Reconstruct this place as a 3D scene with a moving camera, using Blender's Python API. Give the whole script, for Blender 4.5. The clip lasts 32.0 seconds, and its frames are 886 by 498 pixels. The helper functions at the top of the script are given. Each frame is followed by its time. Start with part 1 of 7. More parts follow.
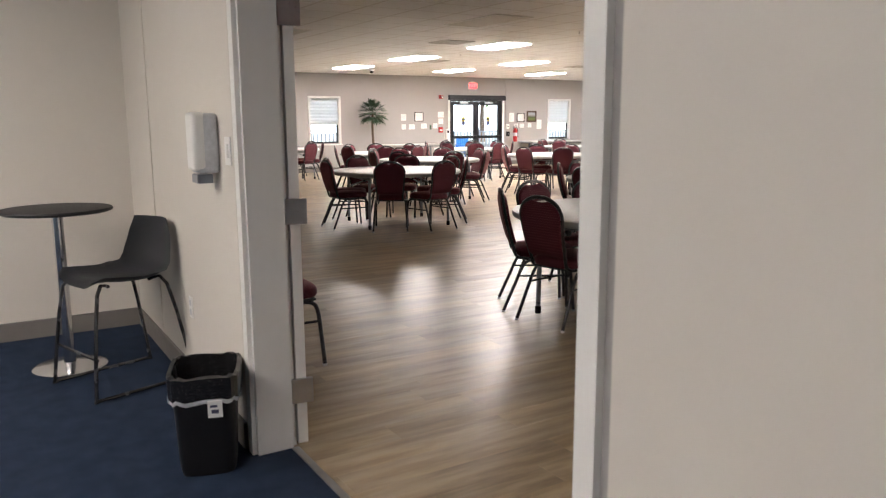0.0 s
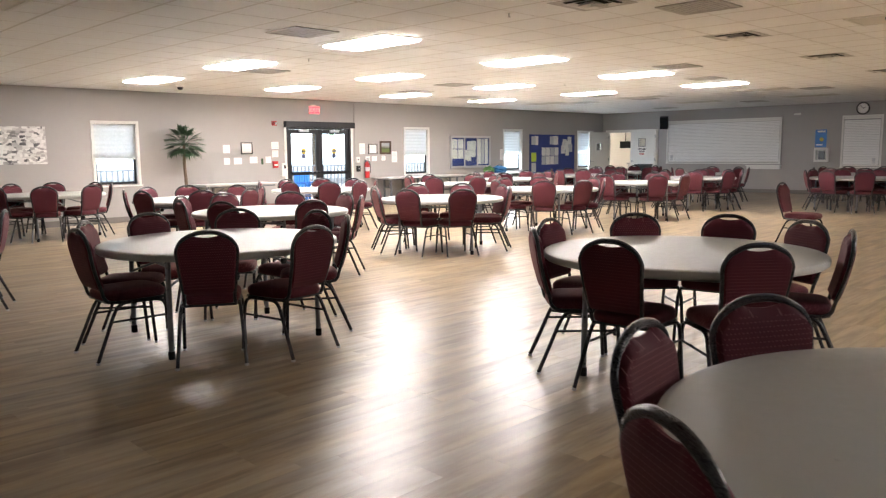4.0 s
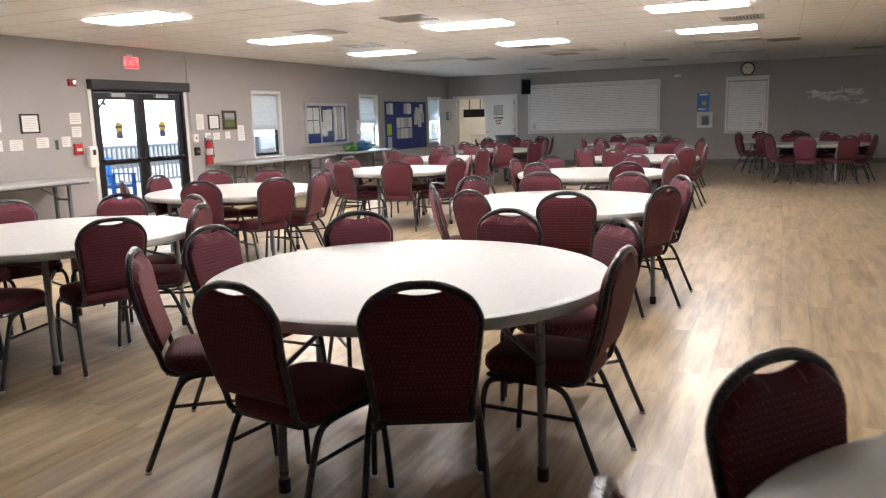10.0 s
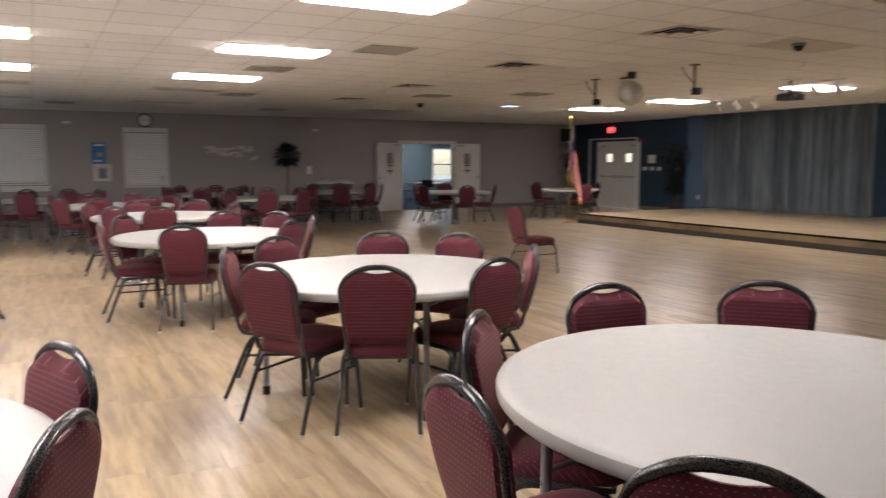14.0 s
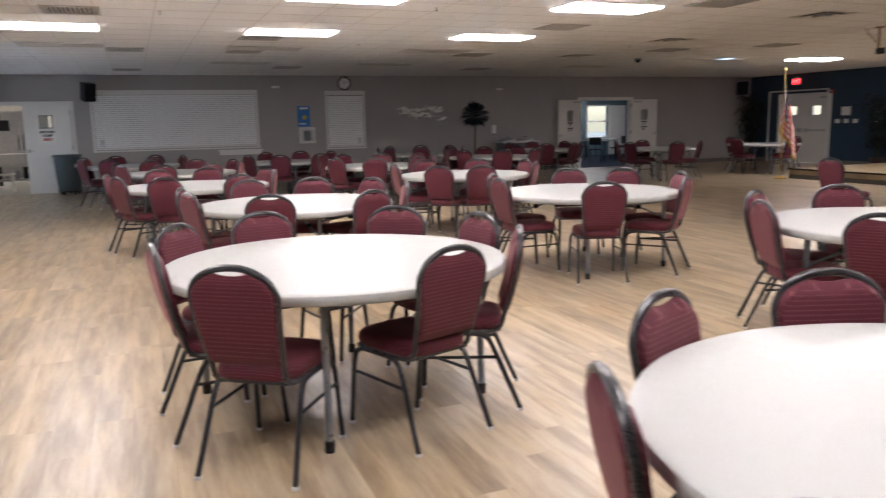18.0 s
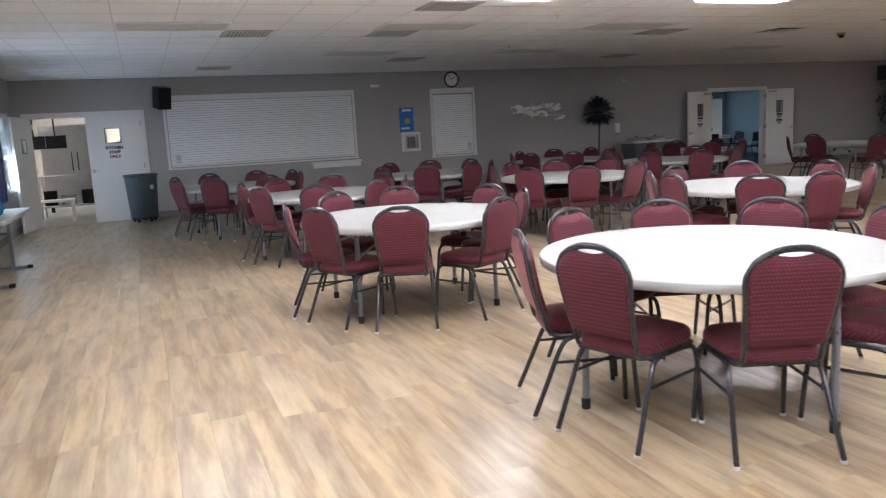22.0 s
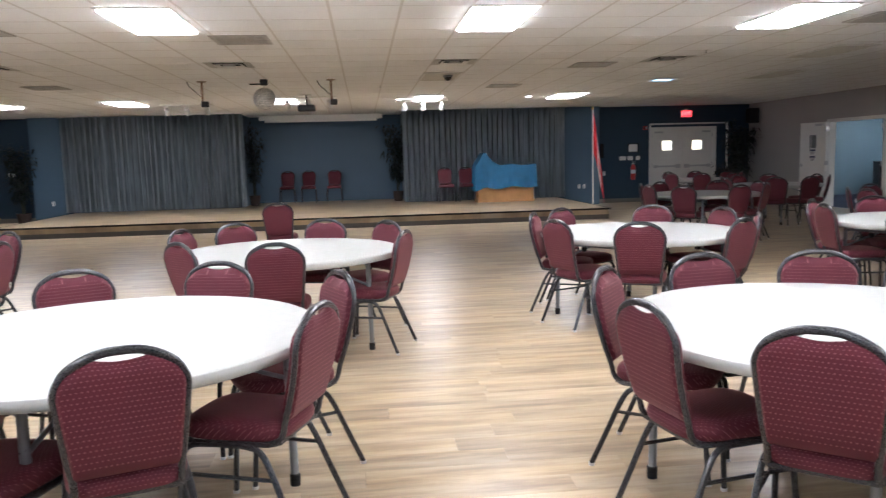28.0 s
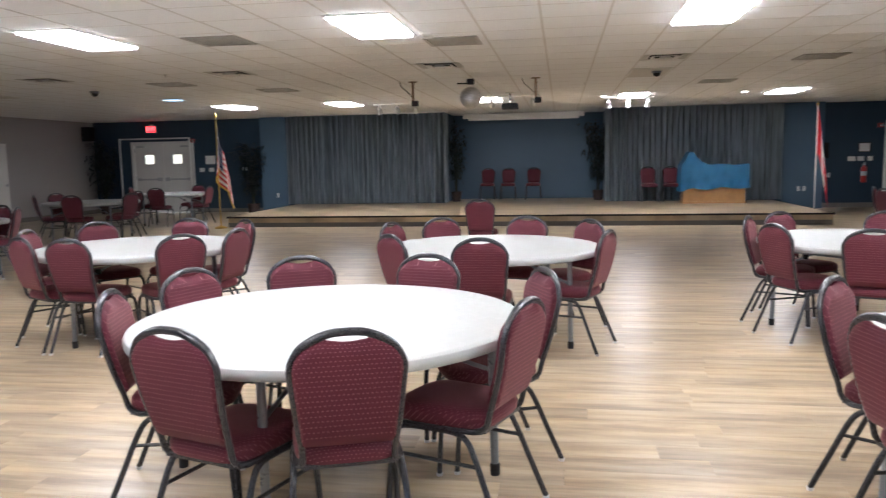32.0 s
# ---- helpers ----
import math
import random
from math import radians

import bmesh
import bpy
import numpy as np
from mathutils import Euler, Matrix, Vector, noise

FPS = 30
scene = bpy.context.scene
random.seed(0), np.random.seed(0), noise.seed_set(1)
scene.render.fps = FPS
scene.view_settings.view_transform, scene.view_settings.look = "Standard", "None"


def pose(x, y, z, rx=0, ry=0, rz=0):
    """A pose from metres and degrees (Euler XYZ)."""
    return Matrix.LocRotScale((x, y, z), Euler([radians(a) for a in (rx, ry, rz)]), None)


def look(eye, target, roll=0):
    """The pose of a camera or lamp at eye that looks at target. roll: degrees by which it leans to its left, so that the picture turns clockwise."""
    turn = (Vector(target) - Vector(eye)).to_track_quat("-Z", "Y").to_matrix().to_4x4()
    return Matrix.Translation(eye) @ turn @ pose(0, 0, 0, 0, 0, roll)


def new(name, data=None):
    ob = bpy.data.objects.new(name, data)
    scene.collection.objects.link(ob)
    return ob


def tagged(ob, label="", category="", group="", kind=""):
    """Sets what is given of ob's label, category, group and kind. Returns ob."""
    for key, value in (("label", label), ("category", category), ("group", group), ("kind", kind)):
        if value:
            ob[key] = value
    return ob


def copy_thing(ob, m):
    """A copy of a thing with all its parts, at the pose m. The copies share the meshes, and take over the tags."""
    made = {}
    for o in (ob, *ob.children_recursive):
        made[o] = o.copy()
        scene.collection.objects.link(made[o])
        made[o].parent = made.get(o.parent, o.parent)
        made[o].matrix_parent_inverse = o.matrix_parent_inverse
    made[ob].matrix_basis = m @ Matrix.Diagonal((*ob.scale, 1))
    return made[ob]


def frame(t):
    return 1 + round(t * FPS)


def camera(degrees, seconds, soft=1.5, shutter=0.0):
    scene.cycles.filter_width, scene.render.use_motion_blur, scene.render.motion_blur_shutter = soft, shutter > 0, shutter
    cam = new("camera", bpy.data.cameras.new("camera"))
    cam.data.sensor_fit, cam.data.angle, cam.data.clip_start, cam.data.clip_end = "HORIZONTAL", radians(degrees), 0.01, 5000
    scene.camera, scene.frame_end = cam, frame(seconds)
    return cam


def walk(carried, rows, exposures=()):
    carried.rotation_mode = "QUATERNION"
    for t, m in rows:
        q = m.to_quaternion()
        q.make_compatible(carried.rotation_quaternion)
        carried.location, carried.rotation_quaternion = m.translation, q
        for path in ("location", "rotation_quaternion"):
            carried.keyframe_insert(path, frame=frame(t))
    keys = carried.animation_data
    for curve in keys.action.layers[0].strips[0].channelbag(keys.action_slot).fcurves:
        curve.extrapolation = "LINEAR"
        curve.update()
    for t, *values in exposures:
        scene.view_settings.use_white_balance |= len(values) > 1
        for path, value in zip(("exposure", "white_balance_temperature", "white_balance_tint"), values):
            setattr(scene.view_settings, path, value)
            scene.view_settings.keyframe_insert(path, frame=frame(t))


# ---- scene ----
cam = camera(60.89, 32.0, soft=1.25, shutter=0.3)
# seconds, place in metres, heading, pitch, roll in degrees
ROWS = [
    (0, -1.091, 4.033, 1.435, -31.71, -9.71, 0.30),
    (0.5, -0.902, 4.506, 1.398, -32.37, -8.83, 1.25),
    (1, -0.684, 5.061, 1.436, -38.62, -8.38, 1.49),
    (1.5, -0.352, 5.578, 1.452, -42.82, -8.01, 1.50),
    (2, -0.037, 6.068, 1.443, -45.16, -6.48, 1.38),
    (2.5, 0.290, 6.556, 1.438, -42.98, -5.66, 1.35),
    (3, 0.563, 7.012, 1.431, -41.81, -6.13, 1.15),
    (3.5, 0.824, 7.528, 1.422, -43.07, -6.84, 0.88),
    (5.5, 1.487, 9.538, 1.419, -50.51, -9.03, 0.53),
    (6, 1.603, 10.094, 1.411, -52.31, -9.90, 0.70),
    (6.5, 1.744, 10.610, 1.425, -52.43, -9.87, 0.40),
    (7, 1.870, 11.186, 1.431, -53.08, -9.74, 0.32),
    (7.5, 2.037, 11.772, 1.434, -55.06, -9.92, 0.49),
    (8, 2.105, 12.266, 1.435, -55.47, -9.76, 1.14),
    (8.5, 2.264, 12.799, 1.433, -58.51, -9.22, 1.38),
    (9, 2.474, 13.287, 1.428, -59.53, -9.38, 1.94),
    (9.5, 2.633, 13.780, 1.427, -62.51, -9.30, 1.83),
    (10, 2.874, 14.237, 1.423, -66.00, -9.74, 1.65),
    (10.5, 3.074, 14.665, 1.417, -69.90, -9.79, 1.45),
    (11, 3.342, 15.132, 1.405, -75.55, -9.93, 0.69),
    (11.5, 3.607, 15.598, 1.415, -79.05, -10.20, -0.01),
    (12, 3.781, 16.142, 1.425, -82.24, -9.66, -0.34),
    (12.5, 3.967, 16.648, 1.438, -85.80, -9.10, -0.60),
    (13, 4.182, 17.115, 1.443, -91.81, -8.49, 0.25),
    (13.5, 4.339, 17.495, 1.443, -104.62, -7.70, 0.44),
    (14, 4.334, 17.794, 1.444, -118.44, -6.51, 0.03),
    (14.5, 4.345, 18.199, 1.445, -131.70, -5.07, -0.21),
    (16.5, 4.413, 19.772, 1.464, -142.66, -5.68, 0.23),
    (17, 4.624, 20.046, 1.470, -131.51, -6.68, 0.34),
    (17.5, 4.991, 20.321, 1.460, -121.14, -8.06, 0.48),
    (18, 5.392, 20.488, 1.453, -112.15, -9.50, 1.16),
    (18.5, 5.873, 20.722, 1.449, -105.68, -10.33, 1.88),
    (19, 6.402, 20.942, 1.447, -103.85, -10.51, 2.44),
    (19.5, 6.880, 21.118, 1.444, -104.23, -10.39, 3.01),
    (20, 7.361, 21.338, 1.441, -107.17, -9.82, 3.32),
    (20.5, 7.805, 21.497, 1.438, -109.40, -9.74, 3.42),
    (21, 8.277, 21.665, 1.432, -110.84, -9.50, 3.37),
    (21.5, 8.745, 21.782, 1.433, -111.88, -9.43, 3.12),
    (22, 9.238, 21.859, 1.442, -111.72, -9.03, 3.03),
    (22.5, 9.735, 21.992, 1.442, -112.74, -8.69, 2.68),
    (23, 10.191, 22.111, 1.432, -115.25, -8.85, 2.23),
    (23.5, 10.616, 22.244, 1.443, -118.80, -8.53, 2.00),
    (24, 11.070, 22.345, 1.461, -124.10, -8.31, 2.04),
    (24.5, 11.375, 22.405, 1.465, -131.25, -7.98, 2.33),
    (25, 11.525, 22.471, 1.468, -139.81, -7.74, 2.88),
    (25.5, 11.516, 22.499, 1.470, -148.64, -7.60, 3.18),
    (26, 11.475, 22.449, 1.468, -158.11, -7.57, 3.01),
    (26.5, 11.433, 22.435, 1.465, -166.16, -7.47, 2.55),
    (28.5, 11.194, 22.435, 1.472, -191.31, -6.88, 1.31),
    (29, 11.162, 22.440, 1.471, -195.76, -6.84, 0.99),
    (29.5, 11.145, 22.429, 1.472, -198.11, -6.89, 0.57),
    (30, 11.154, 22.435, 1.474, -196.93, -6.92, 0.41),
    (30.5, 11.200, 22.440, 1.473, -192.03, -6.85, 0.43),
    (31, 11.243, 22.456, 1.472, -185.58, -6.80, 0.62),
    (31.5, 11.268, 22.454, 1.465, -178.23, -6.76, 0.89),
    (32, 11.304, 22.467, 1.474, -171.15, -6.85, 1.07),
]
walk(cam, [(t, pose(x, y, z, 90 + pitch, roll, yaw)) for t, x, y, z, yaw, pitch, roll in ROWS], [(0.0, 2.4, 6500.0, 14.0), (1.0, 2.6, 6550.0, 14.0), (3.5, 2.55, 6500.0, 13.5), (6.0, 2.22, 6300.0, 12.0), (8.0, 2.1, 6300.0, 12.5), (9.0, 1.97, 6300.0, 12.5), (11.0, 1.84, 6500.0, 15.0), (13.0, 1.74, 6600.0, 16.5), (15.5, 1.66, 6250.0, 16.0), (18.0, 1.62, 6200.0, 17.0), (20.0, 1.68, 5900.0, 13.5), (22.0, 1.96, 5750.0, 13.5), (24.5, 2.2, 5600.0, 12.5), (26.5, 2.04, 5650.0, 11.5), (32.0, 1.88, 5700.0, 11.0)])

# ---- world, light ----
world = bpy.data.worlds.new("world")
scene.world = world
world.use_nodes = True
wnt = world.node_tree
sky = wnt.nodes.new("ShaderNodeTexSky")
sky.sky_type, sky.sun_disc = "NISHITA", False
sky.sun_elevation, sky.sun_rotation = radians(48), radians(200)
wnt.links.new(sky.outputs[0], wnt.nodes["Background"].inputs[0])
wnt.nodes["Background"].inputs[1].default_value = 0.11
sun_data = bpy.data.lights.new("sun", "SUN")
sun_data.energy, sun_data.angle, sun_data.color = 2.7, radians(0.6), (1.0, 0.95, 0.88)
sun_ob = new("sun", sun_data)
sun_ob.matrix_world = look((0, 0, 30), (-4, 10, 14))

# ---- sizes of the hall ----
XW, XE, YN, YS, H = 0.0, 25.36, 24.02, 1.2, 2.74
YST, YF, ST, YBAY = 1.55, 6.25, 0.24, -0.3

# area lamps added in the windows nearest the kitchen, in place of skylight, to brighten the east wall
for wx in (20.14, 24.22):
    ld = bpy.data.lights.new("window_skylight", "AREA")
    ld.shape, ld.size, ld.size_y = "RECTANGLE", 0.80, 0.52
    ld.energy, ld.color = 11.0, (0.72, 0.87, 1.0)
    lo = new("window_skylight", ld)
    lo.matrix_world = pose(wx, YN + 0.158, 1.09, -90, 0, 0)


# ---- mesh helpers ----
def bm_box(bm, x0, y0, z0, x1, y1, z1, mat=None):
    vs = [bm.verts.new((x, y, z)) for z in (z0, z1) for y in (y0, y1) for x in (x0, x1)]
    if mat is not None:
        for v in vs:
            v.co = mat @ v.co
    for f in ((0, 2, 3, 1), (4, 5, 7, 6), (0, 1, 5, 4), (2, 6, 7, 3), (0, 4, 6, 2), (1, 3, 7, 5)):
        bm.faces.new([vs[i] for i in f])
    return vs


def box(x0, y0, z0, x1, y1, z1, bevel=0.0, seg=2):
    bm = bmesh.new()
    bm_box(bm, min(x0, x1), min(y0, y1), min(z0, z1), max(x0, x1), max(y0, y1), max(z0, z1))
    if bevel:
        bmesh.ops.bevel(bm, geom=bm.edges[:], offset=bevel, segments=seg, profile=0.6, affect="EDGES")
    return bm


def boxes(*args):
    bm = bmesh.new()
    for b in args:
        bm_box(bm, *b)
    return bm


def tube(points, r, seg=8, closed=False, bm=None, caps=True):
    """A round bar along points, with mitred rings."""
    bm = bm or bmesh.new()
    pts = [Vector(p) for p in points]
    n = len(pts)
    rings, up = [], None
    for i, p in enumerate(pts):
        a = pts[i - 1] if (i or closed) else p
        b = pts[(i + 1) % n] if (i < n - 1 or closed) else p
        d = (b - a).normalized()
        if up is None:
            up = d.orthogonal().normalized()
        side = d.cross(up)
        side.normalize()
        up = side.cross(d).normalized()
        rr = r[i] if isinstance(r, (list, tuple)) else r
        rings.append([bm.verts.new(p + (math.cos(k * math.tau / seg) * side + math.sin(k * math.tau / seg) * up) * rr) for k in range(seg)])
    pairs = list(zip(rings, rings[1:])) + ([(rings[-1], rings[0])] if closed else [])
    for u, v in pairs:
        for k in range(seg):
            bm.faces.new((u[k], u[(k + 1) % seg], v[(k + 1) % seg], v[k]))
    if caps and not closed:
        bm.faces.new(rings[0][::-1])
        bm.faces.new(rings[-1])
    return bm


def lathe(profile, seg=32, bm=None, centre=(0, 0)):
    """A turned body from (radius, height) pairs."""
    bm = bm or bmesh.new()
    rings = []
    for r, z in profile:
        if r < 1e-5:
            rings.append([bm.verts.new((centre[0], centre[1], z))])
        else:
            rings.append([bm.verts.new((centre[0] + r * math.cos(k * math.tau / seg), centre[1] + r * math.sin(k * math.tau / seg), z)) for k in range(seg)])
    for u, v in zip(rings, rings[1:]):
        for k in range(seg):
            a, b, c, d = u[k % len(u)], u[(k + 1) % len(u)], v[(k + 1) % len(v)], v[k % len(v)]
            f = []
            for q in (a, b, c, d):
                if q not in f:
                    f.append(q)
            if len(f) > 2:
                bm.faces.new(f)
    return bm


def curve(points, n=6):
    """A smooth line through points (Catmull-Rom)."""
    p = [Vector(q) for q in points]
    out = []
    for i in range(len(p) - 1):
        a, b, c, d = p[max(i - 1, 0)], p[i], p[i + 1], p[min(i + 2, len(p) - 1)]
        for k in range(n):
            t = k / n
            out.append(0.5 * ((2 * b) + (c - a) * t + (2 * a - 5 * b + 4 * c - d) * t * t + (3 * b - a - 3 * c + d) * t ** 3))
    out.append(p[-1])
    return out


def mesh_of(name, bm, mat, smooth=False):
    bmesh.ops.recalc_face_normals(bm, faces=bm.faces[:])
    me = bpy.data.meshes.new(name)
    bm.to_mesh(me)
    bm.free()
    for m in (mat if isinstance(mat, (list, tuple)) else [mat]):
        me.materials.append(m)
    if smooth:
        me.shade_smooth()
        me.set_sharp_from_angle(angle=radians(40))
    return me


def part(name, bm, mat, parent, label="", smooth=False):
    ob = new(name, mesh_of(name, bm, mat, smooth))
    ob.parent = parent
    if label:
        tagged(ob, label)
    return ob


def thing(name, label, category, group="", m=None, kind=""):
    ob = new(name)
    ob.empty_display_size = 0.1
    if m is not None:
        ob.matrix_basis = m
    return tagged(ob, label, category, group, kind)


def solid(name, bm, mat, label, category, kind="", smooth=False, group="", m=None):
    ob = new(name, mesh_of(name, bm, mat, smooth))
    if m is not None:
        ob.matrix_basis = m
    return tagged(ob, label, category, group, kind)


def words(name, text, size, mat, parent, m, align="CENTER", bold=0.0):
    c = bpy.data.curves.new(name, "FONT")
    c.body, c.size, c.align_x, c.align_y, c.extrude = text, size, align, "CENTER", 0.0008
    c.offset = bold
    c.materials.append(mat)
    tmp = bpy.data.objects.new(name + "_text", c)
    scene.collection.objects.link(tmp)
    bpy.context.view_layer.update()
    me = bpy.data.meshes.new_from_object(tmp.evaluated_get(bpy.context.evaluated_depsgraph_get()))
    bpy.data.objects.remove(tmp)
    ob = new(name, me)
    ob.parent = parent
    ob.matrix_basis = m
    return ob


# ---- materials ----
def mat_new(name, color, rough=0.5, metal=0.0, spec=0.5):
    m = bpy.data.materials.new(name)
    m.use_nodes = True
    p = m.node_tree.nodes["Principled BSDF"]
    p.inputs["Base Color"].default_value = (*color, 1)
    p.inputs["Roughness"].default_value = rough
    p.inputs["Metallic"].default_value = metal
    p.inputs["Specular IOR Level"].default_value = spec
    return m, m.node_tree, p


def node(nt, kind, **inputs):
    n = nt.nodes.new(kind)
    for k, v in inputs.items():
        n.inputs[k.replace("_", " ")].default_value = v
    return n


def coords(nt, scale=(1, 1, 1), use="Object"):
    tc = nt.nodes.new("ShaderNodeTexCoord")
    mp = nt.nodes.new("ShaderNodeMapping")
    mp.inputs["Scale"].default_value = scale
    nt.links.new(tc.outputs[use], mp.inputs[0])
    return mp.outputs[0]


def noise_at(nt, vec, scale, detail=4.0, rough=0.5):
    n = node(nt, "ShaderNodeTexNoise", Scale=scale, Detail=detail, Roughness=rough)
    nt.links.new(vec, n.inputs["Vector"])
    return n.outputs["Fac"]


def ramp(nt, fac, stops):
    r = nt.nodes.new("ShaderNodeValToRGB")
    e = r.color_ramp.elements
    while len(e) < len(stops):
        e.new(0.5)
    for q, (pos, col) in zip(e, stops):
        q.position, q.color = pos, (*col, 1)
    nt.links.new(fac, r.inputs[0])
    return r.outputs[0]


def mixc(nt, fac, a, b, mode="MIX"):
    n = nt.nodes.new("ShaderNodeMix")
    n.data_type, n.blend_type = "RGBA", mode
    for sock, v in ((n.inputs["Factor"], fac), (n.inputs[6], a), (n.inputs[7], b)):
        if isinstance(v, (int, float)):
            sock.default_value = v
        elif isinstance(v, tuple):
            sock.default_value = (*v, 1)
        else:
            nt.links.new(v, sock)
    return n.outputs[2]


def math_of(nt, op, a, b=0.0, c=0.0):
    n = nt.nodes.new("ShaderNodeMath")
    n.operation = op
    for s, v in zip(n.inputs, (a, b, c)):
        if isinstance(v, (int, float)):
            s.default_value = v
        else:
            nt.links.new(v, s)
    return n.outputs[0]


def bump_to(nt, p, height, strength=0.2, dist=0.01):
    b = node(nt, "ShaderNodeBump", Strength=strength, Distance=dist)
    nt.links.new(height, b.inputs["Height"])
    nt.links.new(b.outputs[0], p.inputs["Normal"])


def plain(name, color, rough=0.5, metal=0.0, var=0.08, scale=8.0, bump=0.0, bscale=60.0, spec=0.5, use="Object"):
    """A surface with soft colour variation at two scales and fine relief."""
    m, nt, p = mat_new(name, color, rough, metal, spec)
    v = coords(nt, use=use)
    big, fine = noise_at(nt, v, scale), noise_at(nt, v, scale * 9)
    f = math_of(nt, "ADD", math_of(nt, "MULTIPLY", big, 0.65), math_of(nt, "MULTIPLY", fine, 0.35))
    lo, hi = tuple(max(c * (1 - var), 0) for c in color), tuple(min(c * (1 + var), 1) for c in color)
    nt.links.new(ramp(nt, f, [(0.3, lo), (0.7, hi)]), p.inputs["Base Color"])
    nt.links.new(ramp(nt, fine, [(0.25, (max(rough - 0.06, 0.02),) * 3), (0.75, (min(rough + 0.08, 1),) * 3)]), p.inputs["Roughness"])
    if bump:
        bump_to(nt, p, noise_at(nt, v, bscale, 3), bump, 0.004)
    return m


def emitter(name, color, strength):
    m = bpy.data.materials.new(name)
    m.use_nodes = True
    p = m.node_tree.nodes["Principled BSDF"]
    p.inputs["Base Color"].default_value = (*color, 1)
    p.inputs["Emission Color"].default_value = (*color, 1)
    p.inputs["Emission Strength"].default_value = strength
    return m


WALL = plain("wall_paint_grey", (0.365, 0.346, 0.332), 0.55, var=0.035, scale=0.9, bump=0.1, bscale=240)
CREAM = plain("wall_paint_cream", (0.62, 0.58, 0.52), 0.5, var=0.03, scale=0.9, bump=0.08, bscale=200)
NAVY = plain("wall_paint_navy", (0.018, 0.042, 0.072), 0.5, var=0.06, scale=0.8, bump=0.1, bscale=240)
STEEL_BLUE = plain("wall_paint_steel_blue", (0.07, 0.125, 0.19), 0.5, var=0.05, scale=0.8, bump=0.1, bscale=240)
TEAL = plain("wall_paint_teal", (0.095, 0.155, 0.20), 0.55, var=0.04, scale=0.8)
WHITE = plain("white_paint", (0.74, 0.73, 0.70), 0.38, var=0.03, scale=2.0, bump=0.05, bscale=90)
TRIM_GREY = plain("vinyl_base_grey", (0.17, 0.155, 0.14), 0.5, var=0.08, scale=3)
BLACK = plain("black_plastic", (0.010, 0.010, 0.012), 0.5, var=0.15, scale=10, spec=0.35)
BLACK_METAL = plain("black_painted_metal", (0.020, 0.020, 0.022), 0.24, 0.0, var=0.04, scale=1.5, spec=0.75)
FRAME = plain("charcoal_vein_powder_coat", (0.030, 0.031, 0.035), 0.27, 0.25, var=0.12, scale=30, spec=0.7)
TABLE_LEG = plain("grey_powder_coated_tube", (0.20, 0.215, 0.235), 0.30, 0.3, var=0.05, scale=3, spec=0.6)
CART_GREY = plain("dull_grey_cart_metal", (0.10, 0.10, 0.105), 0.5, 0.3, var=0.1, scale=5)
NOTICE_BLUE = plain("slate_blue_print", (0.06, 0.065, 0.12), 0.6, var=0.1)
PIPE = plain("bronze_painted_pipe", (0.17, 0.105, 0.06), 0.5, var=0.15)
RAIL_DARK = plain("dark_railing_paint", (0.15, 0.165, 0.19), 0.5, var=0.15)
GLIDE = plain("pale_glide_plastic", (0.55, 0.56, 0.56), 0.4, var=0.06)
BRONZE = plain("dark_bronze_aluminium", (0.018, 0.018, 0.02), 0.35, 0.3, var=0.1, scale=8)
GREY_METAL = plain("grey_painted_steel", (0.15, 0.16, 0.18), 0.32, 0.35, var=0.05, scale=1.5, spec=0.6)
CHROME = plain("chrome", (0.75, 0.75, 0.76), 0.12, 1.0, var=0.03, scale=6)
STEEL = plain("brushed_steel", (0.50, 0.50, 0.51), 0.32, 1.0, var=0.08, scale=9)
LAMINATE = plain("white_tabletop_plastic", (0.395, 0.408, 0.395), 0.33, var=0.02, scale=2.5, bump=0.25, bscale=420)
RED = plain("red_paint", (0.42, 0.02, 0.02), 0.35, var=0.08)
BLUE_BOARD = plain("blue_fabric_board", (0.03, 0.05, 0.22), 0.8, var=0.1, scale=6, bump=0.2, bscale=300)
PAPER = plain("white_paper", (0.78, 0.77, 0.74), 0.7, var=0.03, scale=5)
PAPER_GREY = plain("printed_paper", (0.52, 0.53, 0.55), 0.7, var=0.15, scale=40)
INK = plain("dark_ink", (0.03, 0.03, 0.035), 0.6, var=0.1)
INK_RED = plain("red_ink", (0.45, 0.04, 0.04), 0.6, var=0.1)
WOOD = plain("golden_oak", (0.36, 0.19, 0.07), 0.45, var=0.2, scale=5, bump=0.1)
DARK_WOOD = plain("dark_wood_frame", (0.06, 0.03, 0.018), 0.45, var=0.2, scale=9)
TERRACOTTA = plain("dark_pot", (0.05, 0.03, 0.025), 0.6, var=0.15)
LEAF = plain("leaf_green", (0.03, 0.07, 0.03), 0.5, var=0.35, scale=6)
LEAF_DARK = plain("leaf_dark_green", (0.008, 0.016, 0.013), 0.5, var=0.3, scale=6)
LEAF_BLUE = plain("dark_blue_green_leaf", (0.007, 0.017, 0.026), 0.5, var=0.25, scale=6)
STEM = plain("dark_green_stem", (0.03, 0.035, 0.02), 0.7, var=0.25, scale=20)
BARK = plain("trunk_bark", (0.13, 0.09, 0.06), 0.85, var=0.3, scale=20, bump=0.5, bscale=60)
BIN_GREEN = plain("grey_green_bin_plastic", (0.045, 0.065, 0.075), 0.45, var=0.1, scale=5)
GREEN_BAG = plain("green_bag_fabric", (0.07, 0.20, 0.05), 0.7, var=0.25, scale=14, bump=0.4, bscale=30)
